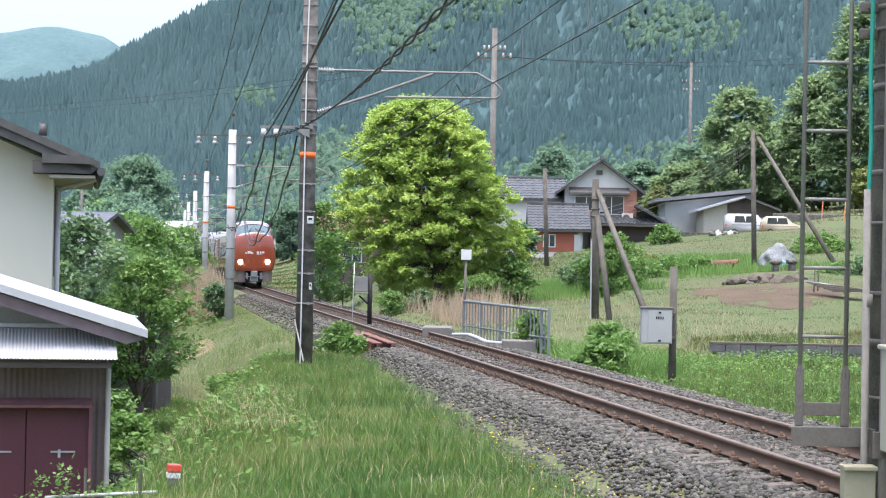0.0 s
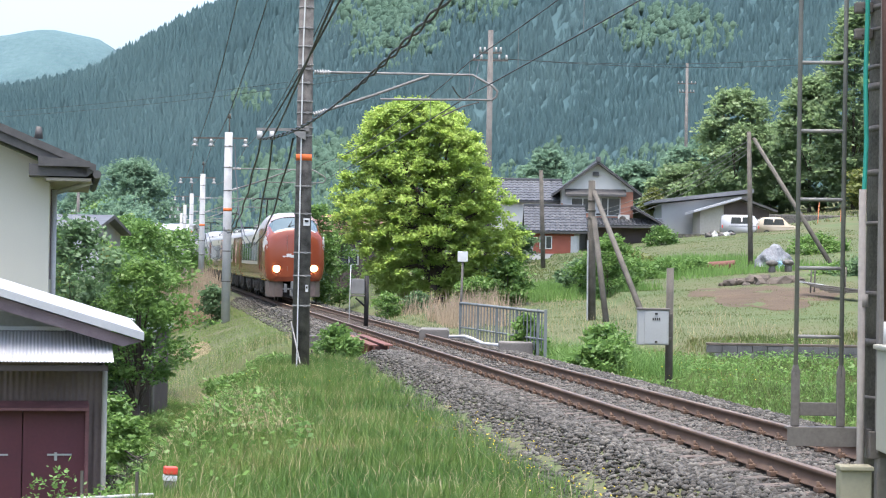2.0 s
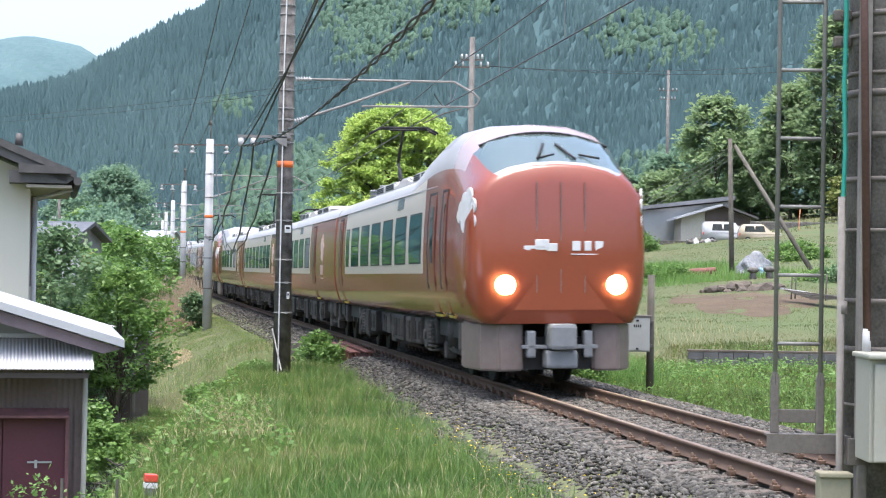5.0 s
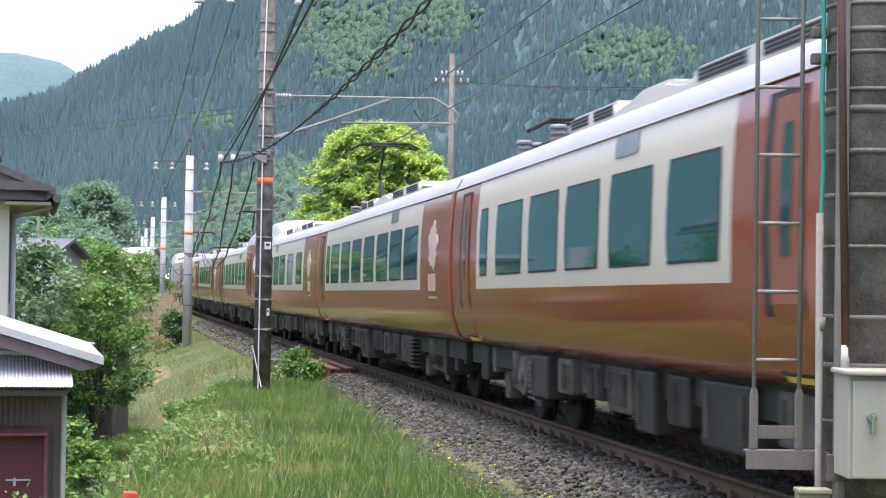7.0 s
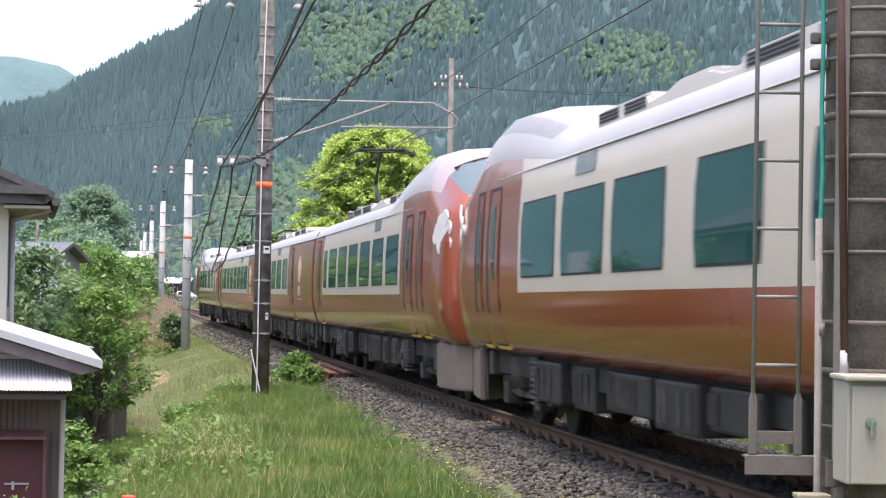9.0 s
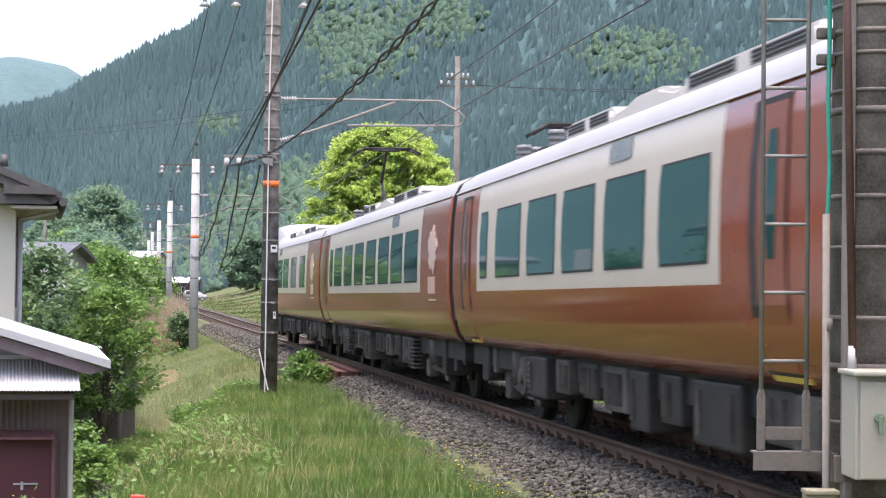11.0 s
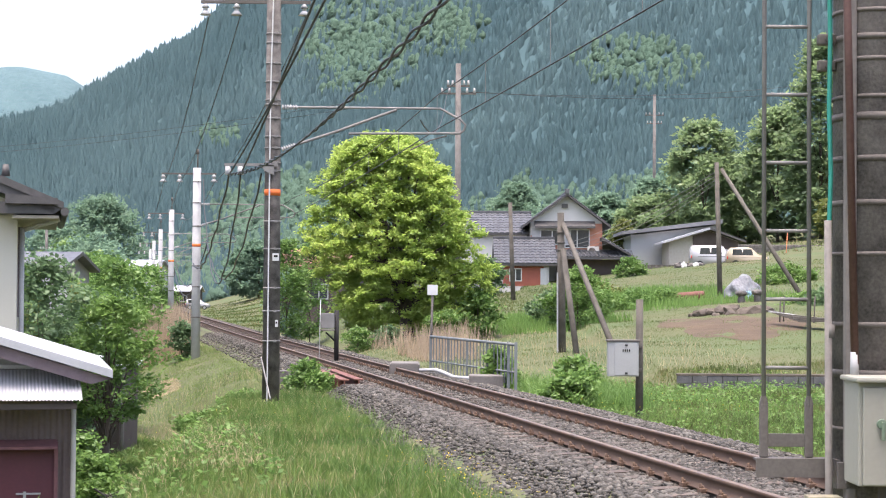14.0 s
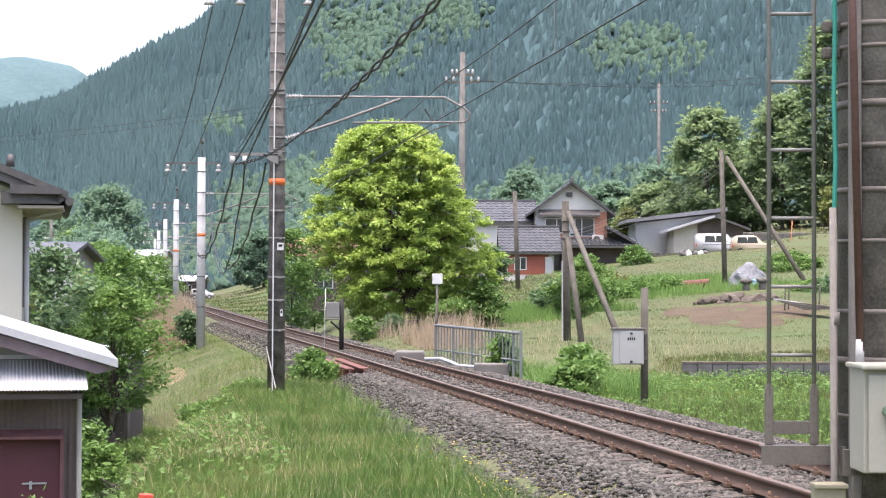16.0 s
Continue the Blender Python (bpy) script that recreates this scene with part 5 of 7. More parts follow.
def tile_rows(parent, a, b, c, d, cols, rows, name="roof_tile"):
    """Curved tile courses on a roof slope: a-b is the eave, d-c the ridge."""
    a, b, c, d = (Vector(v) for v in (a, b, c, d))
    bm = bmesh.new()
    nrm = (b - a).cross(d - a).normalized()
    if nrm.z < 0:
        nrm = -nrm
    for r in range(rows):
        t0, t1 = r / rows, (r + 1.05) / rows
        grid0, grid1, low = [], [], []
        for i in range(cols * 4 + 1):
            s = i / (cols * 4)
            lift = 0.055 * abs(math.sin(math.pi * s * cols))
            lo, hi = a.lerp(b, s).lerp(d.lerp(c, s), t0), a.lerp(b, s).lerp(d.lerp(c, s), min(t1, 1))
            grid0.append(bm.verts.new(lo + nrm * (lift + 0.06)))
            grid1.append(bm.verts.new(hi + nrm * (lift + 0.015)))
            low.append(bm.verts.new(lo + nrm * 0.0))
        for i in range(cols * 4):
            bm.faces.new((grid0[i], grid0[i + 1], grid1[i + 1], grid1[i]))
            bm.faces.new((low[i], low[i + 1], grid0[i + 1], grid0[i]))
    bmesh.ops.recalc_face_normals(bm, faces=bm.faces[:])
    ob = part(name, bm, M_TILE, parent)
    return tagged(ob, "courses of grey glazed tiles", kind="stuff")


def gable_block(house, x0, x1, y0, y1, z0, ze, zr, wall, axis="y", over=0.5, tiles=True, fascia=M_EAVE, cols=14, rows=9):
    """Walls and a pitched roof; axis: the way the ridge runs."""
    bm = bmesh.new()
    if axis == "y":
        xm = (x0 + x1) / 2
        prism(bm, [(x0, z0), (x1, z0), (x1, ze), (xm, zr), (x0, ze)], "y", y0, y1)
    else:
        ym = (y0 + y1) / 2
        prism(bm, [(y0, z0), (y1, z0), (y1, ze), (ym, zr), (y0, ze)], "x", x0, x1)
    part("wall", bm, wall, house)
    for s in (-1, 1):
        bm = bmesh.new()
        if axis == "y":
            xm = (x0 + x1) / 2
            xe = x0 - over if s < 0 else x1 + over
            k = (zr - ze) / (xm - x0)
            zz = ze - over * k
            prism(bm, [(xm, zr + 0.02), (xe, zz + 0.02), (xe, zz + 0.16), (xm, zr + 0.17)], "y", y0 - over, y1 + over)
            quad = ((xe, y0 - over, zz + 0.16), (xe, y1 + over, zz + 0.16), (xm, y1 + over, zr + 0.17), (xm, y0 - over, zr + 0.17))
        else:
            ym = (y0 + y1) / 2
            ye = y0 - over if s < 0 else y1 + over
            k = (zr - ze) / (ym - y0)
            zz = ze - over * k
            prism(bm, [(ym, zr + 0.02), (ye, zz + 0.02), (ye, zz + 0.16), (ym, zr + 0.17)], "x", x0 - over, x1 + over)
            quad = ((x0 - over, ye, zz + 0.16), (x1 + over, ye, zz + 0.16), (x1 + over, ym, zr + 0.17), (x0 - over, ym, zr + 0.17))
        roof = part("roof", bm, fascia, house)
        if tiles:
            tile_rows(roof, *quad, cols, rows)
    if tiles:
        bm = bmesh.new()
        if axis == "y":
            box(bm, ((x0 + x1) / 2, (y0 + y1) / 2, zr + 0.27), (0.3, y1 - y0 + 2 * over, 0.22), bev=0.05)
            box(bm, ((x0 + x1) / 2, y0 - over - 0.05, zr + 0.33), (0.36, 0.12, 0.42), bev=0.05)
        else:
            box(bm, ((x0 + x1) / 2, (y0 + y1) / 2, zr + 0.27), (x1 - x0 + 2 * over, 0.3, 0.22), bev=0.05)
        part("ridge_cap", bm, M_TILE, house)


def build_farmhouse():
    h = empty("farmhouse", (0, 0, 0), "two-storey farmhouse with grey tiled roofs and salmon and white walls", "house")
    gable_block(h, 7.2, 12.9, 150, 160, 2.0, 8.05, 10.15, M_PLASTER_W, "y", 0.65)
    bm = bmesh.new()
    box(bm, (10.05, 149.95, 5.9), (5.7, 0.1, 2.2))
    box(bm, (12.3, 149.94, 7.3), (1.2, 0.1, 1.3))
    part("front_cladding", bm, M_SALMON, h)
    bm = bmesh.new()
    prism(bm, [(149.2, 7.55), (149.98, 7.95), (149.98, 8.15), (149.2, 7.72)], "x", 7.5, 12.3)
    part("canopy", bm, M_EAVE, h)
    bm = bmesh.new()
    box(bm, (8.85, 149.89, 6.9), (3.1, 0.08, 1.35))
    part("shutter_box", bm, M_GREYWALL, h)
    window_in(h, 10.9, 149.9, 6.75, 2.0, 1.5, 1)
    window_in(h, 8.9, 149.84, 6.85, 1.9, 1.2, 1)
    bm = bmesh.new()
    box(bm, (9.9, 149.86, 9.35), (0.5, 0.08, 0.35))
    part("gable_vent", bm, M_EAVE, h)
    bm = bmesh.new()
    box(bm, (12.15, 149.55, 5.75), (0.9, 0.4, 0.75), bev=0.03)
    ac = part("outdoor_unit", bm, M_PLASTER_W, h, "white air-conditioner unit")
    bm = bmesh.new()
    rod(bm, (12.05, 149.34, 5.75), (12.05, 149.36, 5.75), 0.28, None, 18)
    part("fan_guard", bm, M_STEEL_D, ac)
    # wing behind on the west, and the low front wing
    gable_block(h, 1.5, 7.0, 152, 159, 2.0, 7.25, 8.8, M_PLASTER_W, "x", 0.5, cols=14, rows=8)
    gable_block(h, 4.7, 8.3, 143.6, 149.8, 2.0, 4.75, 6.4, M_PLASTER_W, "x", 0.6, cols=12, rows=9)
    bm = bmesh.new()
    box(bm, (6.35, 143.55, 3.65), (3.1, 0.1, 1.5))
    part("front_cladding", bm, M_BRICKRED, h)
    bm = bmesh.new()
    box(bm, (6.4, 143.5, 2.4), (3.6, 0.25, 0.9))
    part("plinth", bm, M_PLASTER_W, h)
    window_in(h, 5.75, 143.5, 3.75, 0.95, 1.0, 1, M_WHITE)
    bm = bmesh.new()
    box(bm, (7.9, 143.48, 3.4), (0.5, 0.06, 1.7))
    part("door", bm, M_ALU, h)
    # skirt roof on the east
    bm = bmesh.new()
    prism(bm, [(12.7, 6.6), (15.2, 5.2), (15.2, 5.32), (12.7, 6.75)], "y", 147.5, 158)
    r = part("roof", bm, M_EAVE, h)
    tile_rows(r, (15.2, 147.5, 5.32), (15.2, 158, 5.32), (12.7, 158, 6.75), (12.7, 147.5, 6.75), 18, 8)
    bm = bmesh.new()
    prism(bm, [(147.3, 5.05), (149.9, 5.7), (149.9, 5.85), (147.3, 5.2)], "x", 8.6, 15.2)
    r = part("roof", bm, M_EAVE, h)
    tile_rows(r, (8.6, 147.3, 5.2), (15.2, 147.3, 5.2), (15.2, 149.9, 5.85), (8.6, 149.9, 5.85), 22, 6)
    bm = bmesh.new()
    box(bm, (12.0, 149.0, 3.6), (5.6, 1.2, 2.9))
    part("wall", bm, M_DARKWALL, h)


def build_garages():
    g = empty("storehouse", (0, 0, 0), "long grey storehouse with a low metal roof", "shed")
    bm = bmesh.new()
    prism(bm, [(16.0, 3.4), (23.2, 3.4), (23.2, 8.2), (16.0, 7.35)], "y", 158, 165)
    part("wall", bm, M_GREYWALL, g)
    bm = bmesh.new()
    prism(bm, [(15.1, 7.35), (23.6, 8.35), (23.6, 8.7), (15.1, 7.62)], "y", 157.2, 165.8)
    part("roof", bm, M_ROOFSHEET, g)
    bm = bmesh.new()
    box(bm, (20.2, 157.95, 5.6), (0.5, 0.08, 2.2))
    part("door", bm, M_WINDOW, g)
    g = empty("garage", (0, 0, 0), "small garage with dark gable boards and metal roof", "garage")
    bm = bmesh.new()
    prism(bm, [(18.5, 3.6), (24.1, 3.6), (24.1, 6.7), (21.7, 7.55), (18.5, 6.6)], "y", 152, 157)
    part("wall", bm, M_TAN, g)
    bm = bmesh.new()
    prism(bm, [(20.4, 6.05), (24.05, 6.05), (24.05, 6.65), (21.7, 7.5), (20.4, 7.1)], "y", 151.9, 151.99)
    part("gable_panel", bm, M_DARKWALL, g)
    bm = bmesh.new()
    for i in range(30):
        box(bm, (20.5 + 0.12 * i, 151.95, 5.0), (0.09, 0.05, 2.1))
    part("shutter", bm, M_GREYWALL, g, "grey roller shutter")
    for pts in ([(17.9, 6.45), (21.7, 7.6), (21.7, 7.78), (17.9, 6.62)], [(21.7, 7.6), (24.6, 6.55), (24.6, 6.72), (21.7, 7.78)]):
        bm = bmesh.new()
        prism(bm, pts, "y", 151.2, 157.5)
        part("roof", bm, M_SHEET if pts[0][0] < 20 else M_EAVE, g)
    bm = bmesh.new()
    box(bm, (17.0, 151.5, 3.9), (3.4, 4.0, 1.6))
    tagged(part("retaining_wall", bm, M_CONC_D), "dark concrete retaining wall in front of the storehouse", "wall")
    z = 3.9
    ob = bmesh.new()
    prism(ob, [(19.0, 143.2), (80, 138), (80, 150.5), (19.0, 150.5)], "z", 3.0, 4.36)
    tagged(part("lane", ob, M_ASPHALT), "grey asphalt lane in front of the garage", "road", kind="structure")
    bm = bmesh.new()
    box(bm, (33, 158, 5.6), (17, 0.8, 2.0), bev=0.1)
    tagged(part("stone_wall", bm, M_CONC_D), "mossy dark retaining wall along the lane", "wall")


M_ASPHALT = mat("asphalt", (0.16, 0.16, 0.16), (0.22, 0.22, 0.215), 0.9, 0, 2, 60, 0.2)


def build_vehicle(name, label, x, y, z, ln, w, h, hood, paint, van):
    """A small vehicle seen from its side, nose to +x."""
    v = empty(name, (0, 0, 0), label, "car")
    bm = bmesh.new()
    if van:
        prof = [(0, 0.25), (0, h * 0.62), (0.12, h), (ln * 0.72, h), (ln * 0.86, h * 0.62), (ln * 0.99, h * 0.5), (ln, 0.28)]
    else:
        prof = [(0, 0.3), (0.02, h * 0.62), (0.25, h * 0.97), (ln * 0.55, h), (ln * 0.75, h * 0.64), (ln * 0.97, h * 0.54), (ln, 0.3)]
    prism(bm, prof, "y", -w / 2, w / 2)
    bmesh.ops.bevel(bm, geom=bm.edges[:], offset=0.09, segments=3, affect="EDGES")
    bmesh.ops.translate(bm, vec=(x, y, z), verts=bm.verts[:])
    part("body", bm, paint, v, smooth=True)
    span = ((0.2, 0.42), (0.45, 0.67)) if van else ((0.12, 0.34), (0.36, 0.58))
    for a, b in span:
        bm = bmesh.new()
        prism(bm, [(a * ln, h * 0.62), (b * ln + 0.12, h * 0.62), (b * ln, h * 0.9), (a * ln + 0.05, h * 0.9)], "y", -w / 2 - 0.012, -w / 2 + 0.03)
        bmesh.ops.translate(bm, vec=(x, y, z), verts=bm.verts[:])
        part("side_window", bm, M_WINDOW, v)
    for k in (0.2, 0.8):
        bm = bmesh.new()
        rod(bm, (x + k * ln, y - w / 2 - 0.02, z + 0.3), (x + k * ln, y - w / 2 + 0.2, z + 0.3), 0.3, None, 20)
        wh = part("wheel", bm, M_GASKET, v)
        bm = bmesh.new()
        rod(bm, (x + k * ln, y - w / 2 - 0.035, z + 0.3), (x + k * ln, y - w / 2, z + 0.3), 0.19, None, 16)
        part("hubcap", bm, M_ALU, wh)
    for k, m in ((0.01, M_RED), (0.98, M_PORC)):
        bm = bmesh.new()
        box(bm, (x + k * ln, y - w / 2 + 0.15, z + h * 0.5), (0.08, 0.25, 0.22), bev=0.02)
        part("tail_lamp" if k < 0.5 else "headlamp", bm, m, v)
    bm = bmesh.new()
    box(bm, (x + ln / 2, y - w / 2 - 0.01, z + h * 0.52), (ln * 0.7, 0.02, 0.03))
    part("side_trim", bm, M_GASKET if van else paint, v)


M_VAN = mat("white_car_paint", (0.40, 0.40, 0.40), (0.37, 0.37, 0.37), 0.2, 0, 1, 4, 0, spec=0.6)
M_CREAMCAR = mat("beige_car_paint", (0.40, 0.34, 0.24), (0.37, 0.315, 0.22), 0.2, 0, 1, 4, 0, spec=0.6)


def corrugated(bm, p, u, v, n, amp, mi=0):
    """A corrugated sheet from p along u (across the waves) and v."""
    p, u, v = Vector(p), Vector(u), Vector(v)
    nr = u.cross(v).normalized()
    rows = []
    for i in range(n * 4 + 1):
        s = i / (n * 4)
        o = nr * amp * math.sin(2 * math.pi * s * n)
        rows.append((bm.verts.new(p + u * s + o), bm.verts.new(p + u * s + v + o)))
    for a, b in zip(rows, rows[1:]):
        f = bm.faces.new((a[0], b[0], b[1], a[1]))
        f.smooth = True
        f.material_index = mi


def turned(x, y, deg):
    """A turn about an upright line through x, y."""
    return pose(x, y, 0) @ pose(0, 0, 0, 0, 0, deg) @ pose(-x, -y, 0)


def build_barn():
    b = empty("shed", turned(-4.13, 21.3, 12), "brown sheet-metal shed with white metal roof and maroon doors", "shed")
    bm = bmesh.new()
    box(bm, (-6.25, 23.4, -0.75), (4.2, 4.1, 3.0))
    part("wall", bm, M_BROWNSHEET, b)
    bm = bmesh.new()
    prism(bm, [(-8.4, 0.76), (-4.16, 0.76), (-4.16, 0.98), (-5.4, 1.38), (-8.4, 2.25)], "y", 21.45, 25.4)
    part("upper_wall", bm, M_GREYBOARD, b)
    bm = bmesh.new()
    corrugated(bm, (-5.6, 21.33, 0.55), (1.45, 0, 0), (0, 0, -2.8), 22, 0.012)
    corrugated(bm, (-4.135, 21.34, 0.6), (0, 4.0, 0), (0, 0, -2.8), 50, 0.012)
    part("corrugated_cladding", bm, M_BROWNSHEET, b)
    bm = bmesh.new()
    rod(bm, (-4.13, 21.31, -2.3), (-4.13, 21.31, 0.62), 0.03, None, 8)
    part("corner_trim", bm, M_TAN, b)
    # main roof: a slope that falls to the right
    bm = bmesh.new()
    prism(bm, [(-3.72, 0.93), (-3.72, 1.02), (-8.6, 2.49), (-8.6, 2.4)], "y", 20.75, 26)
    part("roof", bm, M_SHEET, b, "white folded metal roof")
    bm = bmesh.new()
    prism(bm, [(-3.95, 0.86), (-3.74, 0.92), (-8.6, 2.39), (-8.6, 2.23)], "y", 20.82, 20.9)
    part("bargeboard", bm, M_EAVE2, b, "weathered purple-brown bargeboard")
    # awning
    bm = bmesh.new()
    corrugated(bm, (-5.7, 21.45, 1.0), (1.63, 0, 0), (0.02, -0.95, -0.3), 42, 0.007)
    aw = part("awning", bm, M_SHEET, b, "white corrugated awning")
    bm = bmesh.new()
    box(bm, (-4.9, 21.45, 1.03), (1.68, 0.05, 0.05), bev=0.01)
    part("flashing", bm, M_SHEET, aw)
    bm = bmesh.new()
    box(bm, (-4.9, 20.6, 0.63), (1.58, 0.06, 0.06))
    box(bm, (-4.2, 21.0, 0.72), (0.05, 0.8, 0.05), Euler((0.3, 0, 0)).to_matrix())
    part("awning_frame", bm, M_DARKWALL, aw)
    # doors
    for x in (-4.68, -5.38):
        d = empty("door", None, "closed maroon metal door")
        d.parent = b
        bm = bmesh.new()
        box(bm, (x, 21.26, -0.98), (0.69, 0.05, 2.25), bev=0.006)
        part("leaf", bm, M_MAROON, d)
        bm = bmesh.new()
        box(bm, (x + 0.06, 21.22, -0.38), (0.27, 0.02, 0.018))
        box(bm, (x + 0.02, 21.215, -0.4), (0.03, 0.02, 0.09))
        part("latch", bm, M_ALU, d)
    bm = bmesh.new()
    prism(bm, [(21.0, 0.13), (21.3, 0.17), (21.3, 0.22), (21.0, 0.16)], "x", -5.8, -4.31)
    box(bm, (-4.32, 21.22, -0.95), (0.04, 0.08, 2.3))
    part("door_hood", bm, M_MAROON2, b, "faded maroon hood over the doors")


M_GREYBOARD = mat("grey_board", (0.20, 0.20, 0.19), (0.28, 0.28, 0.265), 0.9, 0, 1, 30, 0.2)
M_EAVE2 = mat("purple_brown_board", (0.12, 0.09, 0.10), (0.18, 0.14, 0.15), 0.8)
M_MAROON2 = mat("faded_maroon", (0.20, 0.085, 0.085), (0.11, 0.05, 0.05), 0.7)


def build_left_house():
    h = empty("neighbour_house", pose(-0.04, 0, 0.11) @ turned(-7.16, 32, 12), "cream plastered two-storey house with dark metal eaves", "house")
    bm = bmesh.new()
    prism(bm, [(-12, -2.3), (-7.16, -2.3), (-7.16, 3.0), (-7.3, 3.35), (-12, 5.3)], "y", 32, 36)
    part("wall", bm, M_PLASTER, h)
    bm = bmesh.new()
    box(bm, (-7.22, 35.6, 0.4), (0.16, 3.2, 5.3))
    part("side_wall", bm, M_PLASTER, h)
    for y in (33.4, 34.4):
        bm = bmesh.new()
        box(bm, (-7.12, y, 2.15), (0.08, 0.12, 1.6))
        part("shutter_edge", bm, M_EAVE2, h, "narrow dark shutter edge")
    bm = bmesh.new()
    prism(bm, [(-6.4, 3.18), (-6.4, 3.3), (-12.2, 5.72), (-12.2, 5.55)], "y", 31.2, 37.5)
    part("roof", bm, M_EAVE, h, "dark grey metal roof")
    bm = bmesh.new()
    prism(bm, [(-6.55, 3.1), (-6.42, 3.2), (-12.2, 5.6), (-12.2, 5.35)], "y", 31.25, 31.35)
    prism(bm, [(-7.35, 3.26), (-6.5, 3.26), (-6.5, 3.36), (-7.35, 3.42)], "y", 31.15, 31.3)
    part("bargeboard", bm, M_EAVE, h)
    bm = bmesh.new()
    prism(bm, [(-7.5, 3.1), (-6.55, 3.1), (-6.55, 3.24), (-7.5, 3.3)], "y", 31.25, 31.95)
    part("boxed_eave", bm, M_EAVE, h)
    bm = bmesh.new()
    box(bm, (-6.85, 34.0, 3.05), (0.75, 5.4, 0.05))
    part("soffit", bm, M_SOFFIT, h)
    bm = bmesh.new()
    rod(bm, (-6.38, 31.2, 3.14), (-6.38, 37.5, 3.14), 0.07, None, 12)
    part("gutter", bm, M_EAVE, h)
    bm = bmesh.new()
    rod(bm, (-7.08, 32.3, -2.2), (-7.08, 32.3, 2.9), 0.045, None, 10)
    rod(bm, (-7.08, 32.3, 2.85), (-6.45, 32.3, 3.05), 0.04, None, 8)
    part("downpipe", bm, M_CONC_L, h)
    bm = bmesh.new()
    rod(bm, (-7.36, 31.8, 3.75), (-7.36, 31.8, 3.95), 0.08, 0.05, 10)
    part("roof_finial", bm, M_EAVE, h)


def plain_house(name, label, x0, x1, y0, y1, z0, ze, zr, wall, roof, axis="x"):
    h = empty(name, (0, 0, 0), label, "house" if "house" in name else "building")
    gable_block(h, x0, x1, y0, y1, z0, ze, zr, wall, axis, 0.4, False, roof)
    n = max(1, int((x1 - x0) / 2.6))
    for i in range(n):
        window_in(h, x0 + (i + 0.5) * (x1 - x0) / n, y0 - 0.02, z0 + (ze - z0) * 0.62, 1.1, 0.9, 1)
    return h


def build_far_buildings():
    plain_house("warehouse", "grey warehouse with a white roof near the line", -42, -35, 230, 242, 1.5, 5.6, 6.4, M_GREYWALL, M_SHEET)
    plain_house("village_house", "low grey house with a metal roof", -17.6, -15.3, 75, 82, -1.7, 2.95, 3.55, M_GREYBOARD, M_TILE)
    plain_house("red_roofed_shed", "dark timber shed with a faded red roof", -9.3, -4.6, 108, 114, 0.0, 3.6, 4.6, M_DARKWALL, M_REDROOF)
    for x, y, w in ((-39.5, 275, 4.0),):
        z = ground_z(x, y)
        plain_house("village_house", "distant dark village house with a light roof", x, x + w, y, y + 6, z - 0.5, z + 2.3, z + 3.0, M_DARKWALL, M_SHEET)
    g = empty("garden_shed", (0, 0, 0), "low dark shed with a light metal roof by the bank", "shed")
    bm = bmesh.new()
    box(bm, (-7.75, 42.5, -0.9), (1.5, 2.5, 2.6))
    part("wall", bm, M_DARKWALL, g)
    bm = bmesh.new()
    box(bm, (-7.85, 42.4, 0.42), (1.9, 3.0, 0.09), Euler((0, 0.12, 0)).to_matrix())
    part("roof", bm, M_SHEET, g)
    for x in (-6.97, -7.15):
        bm = bmesh.new()
        rod(bm, (x, 41.4, -2.2), (x, 41.4, 0.35), 0.05, None, 8)
        part("post", bm, M_CONC, g)
    bm = bmesh.new()
    prism(bm, [(-10.5, 1.25), (-9.75, 1.2), (-10.0, 2.95), (-10.6, 3.0)], "y", 49.9, 50.0)
    tagged(part("metal_panel", bm, M_SHEET), "pale metal sheet among the shrubs", "panel")


build_farmhouse()
build_garages()
build_vehicle("van", "white van parked by the garage", 19.5, 147, 4.37, 3.4, 1.6, 1.8, 0.5, M_VAN, True)
build_vehicle("car", "cream compact car parked on the lane", 21.9, 144.2, 4.37, 3.2, 1.5, 1.6, 0.8, M_CREAMCAR, False)
build_vehicle("car", "white car parked far off beside the line", -35.4, 262, ground_z(-35.4, 262) + 0.02, 3.4, 1.6, 1.5, 0.8, M_VAN, False)
build_barn()
build_left_house()
build_far_buildings()


# ---------------------------------------------------------------- things in the field
def lump(bm, c, s, seed, sub=2, rough=0.25, mi=0):
    """An uneven stone or heap."""
    r = bmesh.ops.create_icosphere(bm, subdivisions=sub, radius=1)
    for v in r["verts"]:
        n = noise.noise(v.co * 1.7 + Vector((seed, seed * 0.7, 0)))
        v.co = Vector((v.co.x * s[0], v.co.y * s[1], v.co.z * s[2])) * (1 + rough * n * 2) + Vector(c)
    return bm


